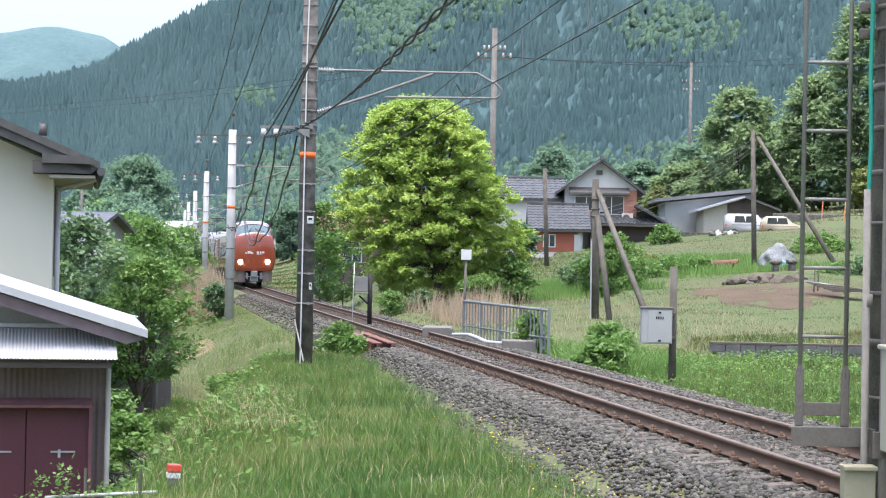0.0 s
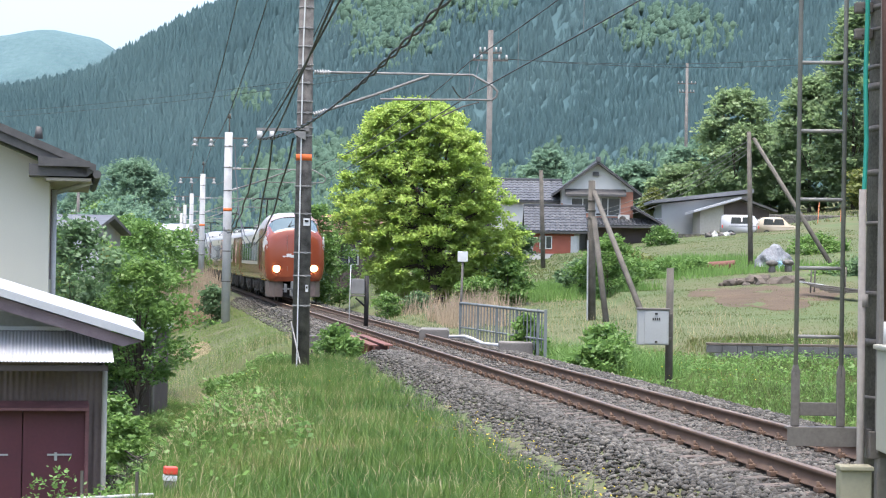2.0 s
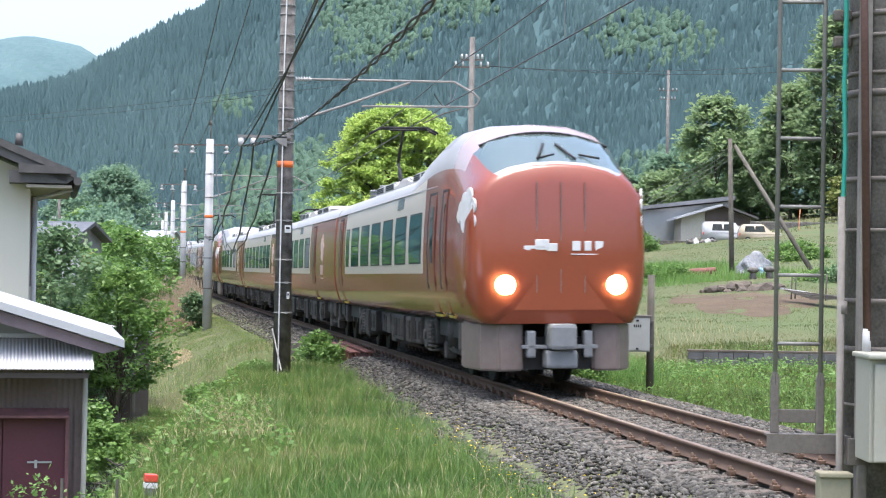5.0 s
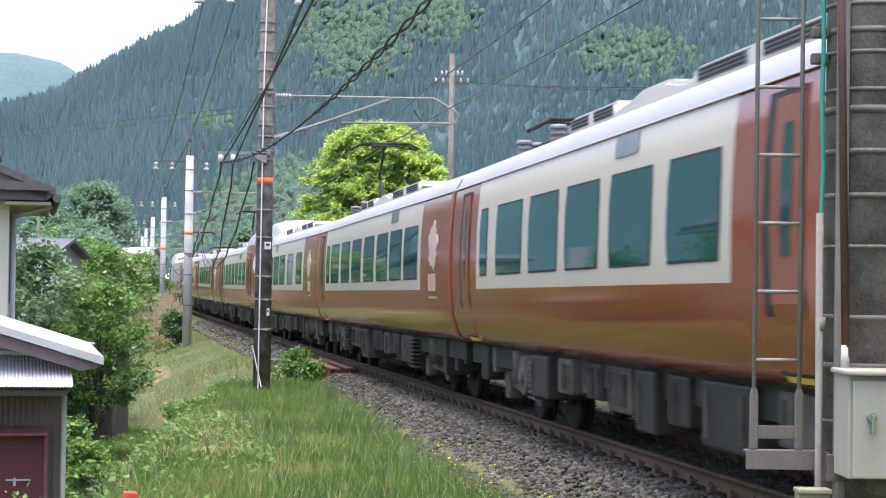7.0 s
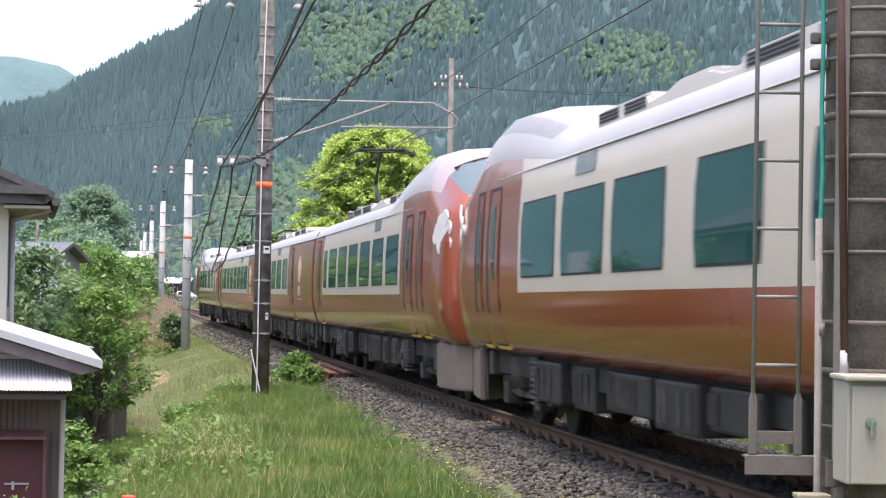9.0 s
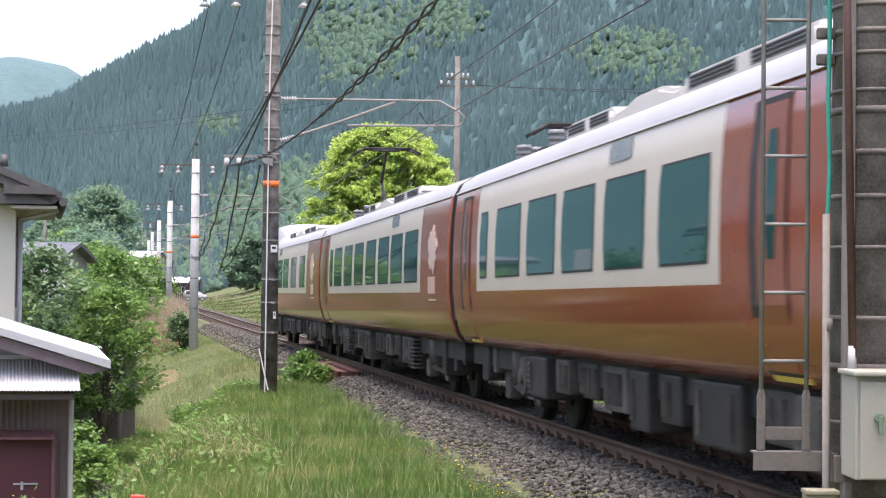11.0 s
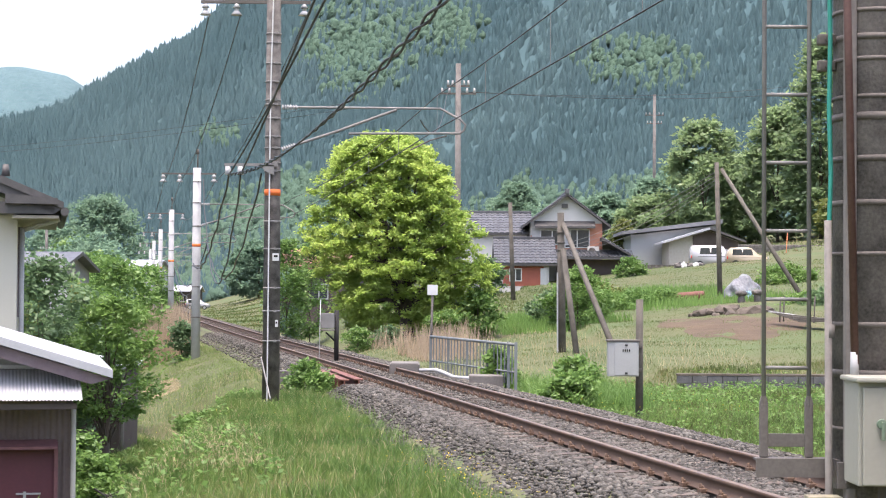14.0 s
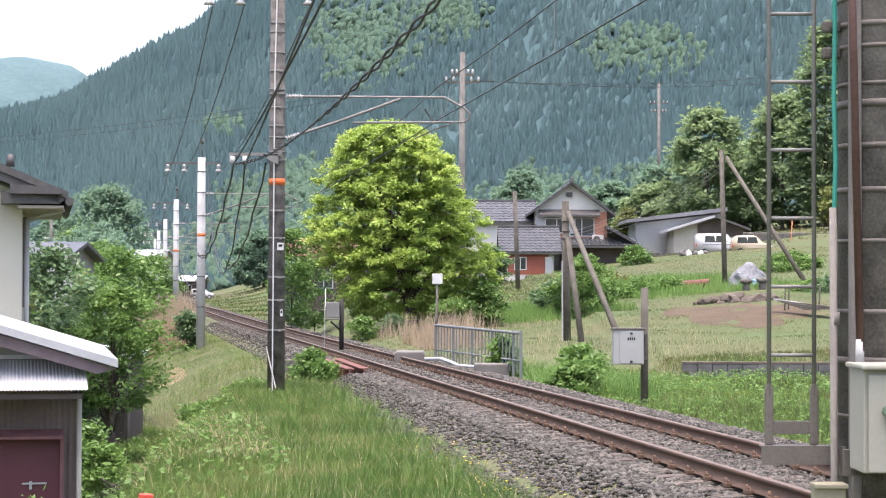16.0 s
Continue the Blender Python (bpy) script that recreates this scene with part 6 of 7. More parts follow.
def build_field_things():
    bm = bmesh.new()
    lump(bm, (0, 0, 0), (0.95, 0.8, 0.72), 3.1, 4, 0.16)
    for v in bm.verts:
        k = 1.25 - 0.5 * (v.co.z + 0.7)
        crease = 0.07 * noise.noise(Vector((v.co.x * 4, v.co.y * 4, v.co.z * 1.5)))
        v.co = Vector((v.co.x * k * (1 + crease), v.co.y * k, max(v.co.z, -0.3) * 1.1 + crease))
    bmesh.ops.translate(bm, vec=(15.0, 93, ground_z(15.0, 93) + 0.32), verts=bm.verts[:])
    tagged(part("tarpaulin_heap", bm, M_TARP), "heap covered with a crumpled silver tarpaulin", "heap")
    bm = bmesh.new()
    lump(bm, (15.1, 92.1, ground_z(15.1, 92.1) + 0.12), (0.42, 0.25, 0.2), 1.1, 3, 0.3)
    tagged(part("blue_sheet", bm, M_BLUE), "crumpled pale blue plastic sheet", "sheet")
    bm = bmesh.new()
    rod(bm, (11.4, 95, ground_z(11.4, 95) + 0.2), (13.3, 94.6, ground_z(13.3, 94.6) + 0.2), 0.23, None, 20, caps=False)
    rod(bm, (11.4, 95, ground_z(11.4, 95) + 0.2), (13.3, 94.6, ground_z(13.3, 94.6) + 0.2), 0.2, None, 20, caps=False)
    tagged(part("steel_pipe", bm, M_REDRUST), "large rusty steel pipe lying in the grass", "pipe")
    for x, s in ((14.1, 1.0), (14.85, 1.1)):
        lan = empty("stone_lantern", (0, 0, 0), "squat dark stone lantern on the terrace edge", "lantern", "stone lanterns")
        bm = bmesh.new()
        lump(bm, (x, 88, ground_z(x, 88) + 0.1), (0.18, 0.18, 0.32), x, 2, 0.1)
        part("base", bm, M_CONC_D, lan)
        bm = bmesh.new()
        lump(bm, (x, 88, ground_z(x, 88) + 0.42), (0.29, 0.29, 0.16), x + 1, 2, 0.1)
        part("cap", bm, M_CONC_D, lan)
    g = random.Random(4)
    for i in range(13):
        bm = bmesh.new()
        x = 11.0 + 0.21 * i + g.uniform(-0.15, 0.15)
        y = 81 - 0.15 * i + g.uniform(-0.5, 0.5)
        s = g.uniform(0.16, 0.5)
        lump(bm, (x, y, ground_z(x, y) - 0.02 + 0.12 * (i % 2)), (s, s * 0.8, s * 0.7), i * 2.3, 2, 0.22)
        tagged(part("boulder", bm, M_BOULDER), "rounded brown boulder in the terrace bank", "boulder", "terrace boulders")
    for i in range(9):
        bm = bmesh.new()
        a = Vector((12.3 + 0.1 * i, 71 - 0.3 * i, ground_z(12.4, 71) + 0.55 - 0.05 * i))
        b = Vector((14.2 + 0.05 * i, 67.5 - 0.2 * i, ground_z(14, 68) + 0.25 + 0.04 * (i % 3)))
        d = b - a
        box(bm, (a + b) / 2, (0.16, d.length, 0.04), d.to_track_quat("Y", "Z").to_matrix())
        tagged(part("plank", bm, M_SHEET if i == 1 else M_WOOD), "weathered plank leaning in a loose pile", "plank", "pile of planks")
    for x, y in ((12.9, 71.5), (13.1, 71.8), (13.75, 70), (13.95, 70.2)):
        bm = bmesh.new()
        z = ground_z(x, y)
        rod(bm, (x, y, z - 0.2), (x + 0.04, y, z + 1.0), 0.03, None, 8)
        tagged(part("garden_stake", bm, M_WOOD), "thin grey garden stake", "stake", "garden stakes")
    w = empty("block_wall", (0, 0, 0), "low grey concrete block wall at the edge of the field", "wall")
    for r in range(3):
        for i in range(22):
            bm = bmesh.new()
            z = -0.66 + 0.2 * r
            box(bm, (6.5 + 0.4 * i + 0.2 * (r % 2), 50 + g.uniform(-0.01, 0.01), z), (0.385, 0.2, 0.185), bev=0.008)
            part("block", bm, M_BLOCK, w)
    bm = bmesh.new()
    box(bm, (10.9, 50.05, -0.13), (9.2, 0.3, 0.06), bev=0.01)
    part("coping", bm, M_BOULDER, w)
    for i in range(5):
        bm = bmesh.new()
        x = 18.2 + 0.45 * i
        lump(bm, (x, 144.0, 4.5), (0.28, 0.3, 0.3), i, 2, 0.3)
        tagged(part("garden_pot", bm, M_PLASTER_W if i % 2 else M_CONC_D), "small pot or stone at the edge of the lane", "pot", "pots by the lane")
    tagged(tube("garden_rail", [(-3.85, 17.0, -0.37), (-2.85, 17.1, -0.31)], 0.018, M_CONC_L), "thin white rail beside the bank", "rail")
    for x in (-3.5, -3.0):
        tagged(tube("garden_stake", [(x, 17.05, -1.6), (x, 17.05, -0.1)], 0.015, M_WOOD), "thin grey garden stake", "stake", "garden stakes")
    for x, y in ((27.5, 150), (28.9, 148)):
        bm = bmesh.new()
        rod(bm, (x, y, 4.2), (x + 0.2, y, 7.4), 0.035, None, 8)
        tagged(part("marker_pole", bm, M_ORANGE2), "slender orange marker pole", "pole", "orange poles")


def build_soil():
    """Bare reddish earth on the terrace, with an uneven edge."""
    vs, fs = [(11.5, 72, ground_z(11.5, 72) + 0.03)], []
    n = 48
    for k, sc in ((0, 0.5), (1, 1.0)):
        for i in range(n):
            a = 2 * math.pi * i / n
            r = sc * (1 + 0.16 * math.sin(3 * a + 1) + 0.1 * math.sin(7 * a) + 0.06 * math.sin(13 * a))
            x, y = 11.3 + 2.7 * r * math.cos(a), 72.5 + 6.5 * r * math.sin(a)
            vs.append((x, y, ground_z(x, y) + (0.03 if k == 0 else 0.012)))
    bm = bmesh.new()
    bv = [bm.verts.new(v) for v in vs]
    for i in range(n):
        j = (i + 1) % n
        bm.faces.new((bv[0], bv[1 + i], bv[1 + j]))
        bm.faces.new((bv[1 + i], bv[1 + n + i], bv[1 + n + j], bv[1 + j]))
    tagged(part("bare_soil", bm, M_EARTH), "patch of bare reddish-brown earth on the terrace", "soil", kind="structure")
    g = np.random.default_rng(21)
    bm = bmesh.new()
    for i in range(130):
        x, y = g.uniform(-4.85, -4.2), g.uniform(21.8, 25.5)
        z = ground_z(x, y) + g.uniform(0.02, 0.3)
        a, l = g.uniform(0, 3.1), g.uniform(0.12, 0.34)
        d = Vector((math.cos(a) * l, math.sin(a) * l, g.uniform(-0.15, 0.15)))
        rod(bm, Vector((x, y, z)) - d, Vector((x, y, z)) + d, g.uniform(0.006, 0.018), 0.005, 5)
    tagged(part("brushwood", bm, M_WOOD), "heap of dead grey-brown branches beside the shed", "brushwood", kind="stuff")


M_EARTH = mat("reddish_earth", (0.058, 0.039, 0.022), (0.098, 0.068, 0.038), 0.95, 0, 0.8, 9, 0.6, dist=0.05)
build_soil()
M_TARP = mat("silver_tarpaulin", (0.27, 0.28, 0.29), (0.12, 0.125, 0.135), 0.6, 0.0, 2.5, 12, 0.8, dist=0.1)
M_BLUE = mat("blue_plastic", (0.16, 0.30, 0.45), (0.3, 0.42, 0.52), 0.5)
M_BOULDER = mat("brown_boulder", (0.066, 0.053, 0.04), (0.12, 0.10, 0.08), 0.9, 0, 3, 30, 0.5, per=0.2)
M_BLOCK = mat("concrete_block_grey", (0.075, 0.075, 0.075), (0.14, 0.138, 0.135), 0.9, 0, 3, 40, 0.3, per=0.15)
M_ORANGE2 = mat("faded_orange", (0.5, 0.18, 0.07), (0.42, 0.16, 0.08), 0.7)
build_field_things()

# ---------------------------------------------------------------- plants
RNG = np.random.default_rng(11)
L_BRIGHT = leafy("fresh_leaf", (0.29, 0.43, 0.085), (0.42, 0.55, 0.12), 0.55, (0.46, 0.56, 0.13), upright=2.4)
L_MID = leafy("green_leaf", (0.10, 0.19, 0.046), (0.17, 0.285, 0.066), 0.5, upright=1.0)
# paler than near leaves: haze of the distance put into the colour
L_HILL_HAZE = leafy("hazed_hillside_leaf", (0.18, 0.27, 0.125), (0.255, 0.35, 0.16), 0.6, upright=4.0)
L_DARK = leafy("dark_leaf", (0.085, 0.15, 0.066), (0.14, 0.225, 0.095), 0.45, upright=1.2)
L_OLIVE = leafy("olive_leaf", (0.10, 0.135, 0.03), (0.19, 0.205, 0.06), 0.35)
# mountain conifers: the blue of distance haze is mixed into the leaf colour
L_FOREST_HAZE = leafy("hazed_forest_leaf", (0.071, 0.126, 0.139), (0.102, 0.166, 0.175), 0.35, None, 0.0, 0.011, 0.15, 2.0, upright=6.0)
# distant trees: green blued and lightened in the colour to suggest haze
L_WOODLAND_HAZE = leafy("hazed_woodland_leaf", (0.15, 0.245, 0.17), (0.205, 0.315, 0.20), 0.5, None, 0.0, 0.03, 0.5, 1.2, upright=4.0)
# lighter broadleaf green, with a bluish haze tint added to the colour
L_GROVE_HAZE = leafy("hazed_grove_leaf", (0.112, 0.185, 0.142), (0.146, 0.23, 0.16), 0.4, None, 0.0, 0.03, 0.3, 1.2, upright=5.0)
L_VERGE = leafy("verge_grass", (0.115, 0.175, 0.045), (0.175, 0.225, 0.068), 0.25, (0.26, 0.24, 0.11), upright=1.8)
L_GRASS = leafy("grass_blade", (0.05, 0.112, 0.021), (0.11, 0.172, 0.036), 0.25, (0.22, 0.215, 0.085), upright=1.6, big_scale=0.6, wide=2.2)
L_FIELD = leafy("field_grass", (0.05, 0.088, 0.019), (0.094, 0.118, 0.028), 0.2, (0.16, 0.13, 0.055), upright=1.6, big_scale=0.22, wide=2.4)
L_STRAW = leafy("dry_straw", (0.27, 0.22, 0.12), (0.42, 0.36, 0.21), 0.2, upright=1.2)
L_REED = leafy("dry_reed", (0.34, 0.25, 0.17), (0.48, 0.38, 0.26), 0.3)
L_YELLOW = leafy("yellow_petal", (0.65, 0.48, 0.02), (0.75, 0.6, 0.05), 0.3)
M_BARK = mat("bark", (0.055, 0.045, 0.036), (0.11, 0.09, 0.07), 0.95, 0, 5, 40, 0.6)


def leaf_quads(c, size, flat=0.5, g=RNG):
    """One small folded-looking rhombus for each centre, turned at random, more or less level."""
    n = len(c)
    a = g.normal(size=(n, 3))
    a[:, 2] *= flat
    a /= np.linalg.norm(a, axis=1)[:, None]
    b = g.normal(size=(n, 3))
    b[:, 2] *= flat
    b -= (b * a).sum(1)[:, None] * a
    b /= np.linalg.norm(b, axis=1)[:, None]
    s = (size * g.uniform(0.6, 1.35, n))[:, None]
    v = np.stack([c - a * s, c + b * s * 0.55, c + a * s, c - b * s * 0.55], 1)
    return v.reshape(-1, 3), np.arange(n * 4).reshape(n, 4)


def crown_points(n_clusters, per, shape, spread, g=RNG):
    """Leaf centres in clusters; shape(h, a) gives the crown's radius at a height share and bearing."""
    h = g.uniform(0, 1, n_clusters) ** 0.85
    a = g.uniform(0, 2 * np.pi, n_clusters)
    r = np.sqrt(g.uniform(0.18, 1.0, n_clusters)) * shape(h, a)
    c = np.stack([r * np.cos(a), r * np.sin(a), h], 1)
    k = g.integers(int(per * 0.6), int(per * 1.4), n_clusters)
    idx = np.repeat(np.arange(n_clusters), k)
    off = g.normal(size=(len(idx), 3)) * spread * np.array([1, 1, 0.6])
    return c, idx, off


def make_tree(name, label, x, y, z, h, rx, ry, leaf, size, clusters, per, clear=0.15, lean=0.0, prof=None, trunk=0.12, limbs=18, category="tree", group=""):
    t = empty(name, (0, 0, 0), label, category, group)
    prof = prof or ([0, 0.15, 0.4, 0.65, 0.85, 1.0], [0.55, 0.85, 1.0, 0.86, 0.58, 0.2])
    ph = RNG.uniform(0, 6)

    def shape(hh, a):
        return np.interp(hh, *prof) * (1 + 0.13 * np.sin(3 * a + ph + 5 * hh) + 0.09 * np.sin(5 * a - ph + 9 * hh))
    c, idx, off = crown_points(clusters, per, shape, 1.0)
    top = h * (1 - clear)
    cc = np.stack([c[:, 0] * rx, c[:, 1] * ry, c[:, 2] * top + h * clear], 1)
    cc[:, 0] += lean * c[:, 2]
    sp = 0.55 * np.sqrt(rx * top / max(clusters, 1)) + size * 0.8
    pts = cc[idx] + off * sp + np.array([x, y, z])
    v, f = leaf_quads(pts, size)
    mesh_np("crown", v, f, leaf, t)
    bm = bmesh.new()
    fork = h * max(clear, 0.12)
    if trunk:
        rod(bm, (x, y, z - 0.3), (x, y, z + fork), trunk * 1.25, trunk, 10)
        rod(bm, (x, y, z + fork), (x + lean * 0.5, y, z + h * 0.75), trunk, trunk * 0.25, 8)
    for i in range(min(limbs, clusters)):
        e = Vector(cc[i * (clusters // max(1, min(limbs, clusters)))]) * 0.92
        zz = fork * 0.7 + 0.55 * max(0.0, e.z - fork)
        st = Vector((x + lean * 0.3 * (zz / h), y, z + zz * 0.8))
        en = Vector((x, y, z)) + e
        mid = st.lerp(en, 0.5) + Vector((0, 0, 0.06 * h))
        rl = (trunk or 0.03) * 0.4
        rod(bm, st, mid, rl, rl * 0.65, 6)
        rod(bm, mid, en, rl * 0.65, rl * 0.2, 5)
    part("trunk" if category == "tree" else "stem", bm, M_BARK, t, smooth=True)
    return t


make_tree("broadleaf_tree", "large fresh yellow-green broadleaf tree beside the track", -1.4, 80, 0.05, 8.75, 3.55, 3.5, L_BRIGHT, 0.075, 1500, 90, 0.04, -1.0,
          ([0, 0.12, 0.3, 0.5, 0.68, 0.85, 0.95, 1.0], [0.62, 0.88, 1.0, 0.99, 0.86, 0.68, 0.5, 0.25]), 0.28, 46)

SHRUBS = [  # x, y, base, height, rx, leaf, size, clusters
    (-7.9, 41, -1.9, 3.9, 1.1, L_DARK, 0.07, 90), (-7.5, 37.5, -2.0, 3.1, 0.7, L_DARK, 0.06, 90),
    (-5.6, 29.5, -2.1, 1.75, 0.6, L_MID, 0.05, 100), (-5.15, 28.5, -2.1, 1.5, 0.5, L_MID, 0.045, 100), (-9.7, 46, -1.9, 4.6, 1.4, L_DARK, 0.08, 130),
    (-11.8, 58, -1.9, 4.0, 1.6, L_OLIVE, 0.08, 140), (-9.3, 52, -1.9, 3.0, 1.1, L_MID, 0.08, 90), (-13.2, 66, -1.8, 4.2, 2.0, L_MID, 0.09, 150),
    (-15.5, 90, -1.2, 4.6, 2.6, L_MID, 0.12, 130), (-19, 105, -1.0, 5.2, 3.0, L_MID, 0.13, 130),
    (-22, 120, -0.6, 5.6, 3.2, L_WOODLAND_HAZE, 0.15, 130), (-11.3, 82.5, -0.9, 1.6, 0.6, L_DARK, 0.09, 40), (-9.6, 40, -2.0, 5.3, 0.8, L_MID, 0.08, 60),
    (-28, 150, 0, 6.5, 4.5, L_WOODLAND_HAZE, 0.2, 120), (-34, 175, 0.5, 6.5, 5, L_MID, 0.22, 110), (-21.5, 140, 0, 4, 2, L_MID, 0.14, 70),
    (-7.5, 92, 0.6, 4.0, 1.1, L_MID, 0.09, 110), (-6.5, 94, 0.8, 3.8, 1.0, L_MID, 0.09, 80), (-8.6, 104, 0.8, 2.6, 0.9, L_WOODLAND_HAZE, 0.1, 60),
    (-3.3, 76, 0.0, 0.6, 0.7, L_MID, 0.06, 50), (-2.0, 75, 0.0, 0.7, 0.6, L_DARK, 0.06, 40), (0.2, 77, 0.2, 1.1, 1.0, L_MID, 0.07, 70), (1.6, 79, 0.3, 1.8, 1.0, L_MID, 0.09, 80),
    (6.0, 82, 0.5, 2.7, 1.5, L_MID, 0.085, 130), (7.2, 90, 0.9, 1.5, 1.7, L_MID, 0.09, 90), (9.4, 92, 1.0, 1.3, 1.6, L_MID, 0.09, 80), (11.2, 94, 1.2, 1.1, 1.3, L_MID, 0.09, 60),
    (5.2, 88, 0.8, 1.3, 1.1, L_DARK, 0.09, 60), (9.2, 110, 1.6, 1.2, 2.0, L_OLIVE, 0.1, 70), (14.2, 140, 3.2, 1.7, 1.2, L_MID, 0.12, 50), (3.2, 138, 2.4, 2.4, 1.6, L_DARK, 0.13, 80),
    (1.4, 45.2, -0.35, 0.95, 0.42, L_MID, 0.06, 60), (3.2, 43.5, -0.5, 0.95, 0.75, L_MID, 0.06, 70), (2.75, 39, -0.5, 0.75, 0.6, L_MID, 0.06, 60),
    (-3.3, 46.5, -0.5, 0.75, 0.48, L_MID, 0.06, 60), (-2.9, 46.0, -0.5, 0.5, 0.4, L_MID, 0.06, 40), (-4.5, 44.5, -0.8, 0.4, 0.7, L_MID, 0.05, 60), (-5.3, 42.5, -1.2, 0.4, 0.8, L_MID, 0.05, 60), (-3.95, 17.2, -1.6, 1.45, 0.1, L_MID, 0.025, 12), (-3.68, 17.0, -1.6, 1.5, 0.1, L_MID, 0.025, 12), (-3.35, 17.1, -1.6, 1.45, 0.1, L_MID, 0.025, 10), (-3.05, 17.1, -1.6, 1.45, 0.09, L_MID, 0.025, 10),
    (16.4, 84, 1.2, 1.0, 1.3, L_MID, 0.08, 70), (17.3, 82, 1.2, 1.3, 1.4, L_DARK, 0.08, 80), (19.0, 104, 2.6, 1.2, 1.8, L_MID, 0.1, 70),
    (15.9, 165, 3.5, 5.2, 1.3, L_OLIVE, 0.16, 80), (13.4, 168, 3.5, 4.6, 1.6, L_DARK, 0.16, 70),
]
for i, (x, y, z, h, r, lf, s, n) in enumerate(SHRUBS):
    lab = {L_MID: "leafy mid-green shrub", L_DARK: "dense dark green shrub", L_OLIVE: "olive-brown shrub", L_WOODLAND_HAZE: "small green tree paled for haze"}[lf]
    make_tree("shrub", lab + " on the railway bank" if y < 70 else lab + " at the edge of the fields", x, y, min(z, ground_z(x, y)), h + max(0, z - ground_z(x, y)), r, r, lf, s, n, 42, 0.06, 0, None, 0.03, 10, "shrub", "shrubs")

make_tree("yard_tree", "small spreading green tree beside the dark shed", -6.45, 36.5, -2.0, 3.75, 1.2, 1.1, L_MID, 0.05, 200, 46, 0.4, 0.1, None, 0.07, 22)

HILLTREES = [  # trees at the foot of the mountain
    (26.5, 190, 6, 13, 4.6, L_HILL_HAZE), (31, 196, 7, 9, 4.5, L_HILL_HAZE), (10.5, 262, 9, 11, 4.2, L_WOODLAND_HAZE), (36, 178, 6, 19, 3.4, L_HILL_HAZE), (33, 184, 6, 13, 3.8, L_HILL_HAZE),
    (41, 185, 8, 9, 5, L_OLIVE), (22.0, 200, 6, 6, 3.6, L_HILL_HAZE), (38, 168, 6, 5, 4, L_OLIVE), (19, 215, 7, 7, 4, L_WOODLAND_HAZE), (24, 212, 7, 8, 3.5, L_WOODLAND_HAZE),
    (-45, 250, 2, 15, 6.5, L_WOODLAND_HAZE), (-52, 252, 2, 11, 5, L_WOODLAND_HAZE), (14, 245, 8, 7, 4, L_WOODLAND_HAZE), (5, 235, 6, 7, 5, L_WOODLAND_HAZE), (-6, 240, 5, 8, 5, L_WOODLAND_HAZE),
    (-16, 250, 4, 8, 5, L_WOODLAND_HAZE), (28, 225, 9, 9, 4.5, L_WOODLAND_HAZE), (33, 230, 10, 10, 5, L_WOODLAND_HAZE), (44, 200, 10, 12, 5, L_HILL_HAZE), (50, 205, 11, 13, 5, L_HILL_HAZE), (0, 215, 4, 7, 4, L_HILL_HAZE), (-26, 270, 4, 8, 5, L_WOODLAND_HAZE)]
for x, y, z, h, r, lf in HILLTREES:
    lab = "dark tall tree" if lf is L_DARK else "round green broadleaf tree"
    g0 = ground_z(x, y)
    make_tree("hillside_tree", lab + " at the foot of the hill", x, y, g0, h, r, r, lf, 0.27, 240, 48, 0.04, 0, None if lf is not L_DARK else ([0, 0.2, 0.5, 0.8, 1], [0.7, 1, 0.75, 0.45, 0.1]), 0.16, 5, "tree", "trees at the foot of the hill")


GROVES = [  # bearing, rise, half-widths of the lighter broadleaf stands on the mountain
    (-0.0435, 0.138, 0.026, 0.022), (-0.1186, 0.0907, 0.0105, 0.005), (-0.179, 0.0435, 0.018, 0.010), (-0.0766, 0.057, 0.018, 0.016),
    (-0.105, 0.05, 0.015, 0.014), (0.048, 0.064, 0.0135, 0.008), (0.09, 0.055, 0.07, 0.007), (0.105, 0.134, 0.03, 0.012), (0.0, 0.15, 0.02, 0.012)]


def facing_quads(c, out, size, loose, g):
    """Small rhombi that lie roughly across the direction out, as foliage does on the face of a crown."""
    n = out + loose * g.normal(size=out.shape)
    n /= np.linalg.norm(n, axis=1)[:, None]
    a = np.cross(n, g.normal(size=n.shape))
    a /= np.linalg.norm(a, axis=1)[:, None]
    b = np.cross(n, a)
    s = (size * g.uniform(0.6, 1.4, len(c)))[:, None]
    v = np.stack([c - a * s, c - b * s * 0.6, c + a * s, c + b * s * 0.6], 1)
    return v.reshape(-1, 3), np.arange(len(c) * 4).reshape(-1, 4)


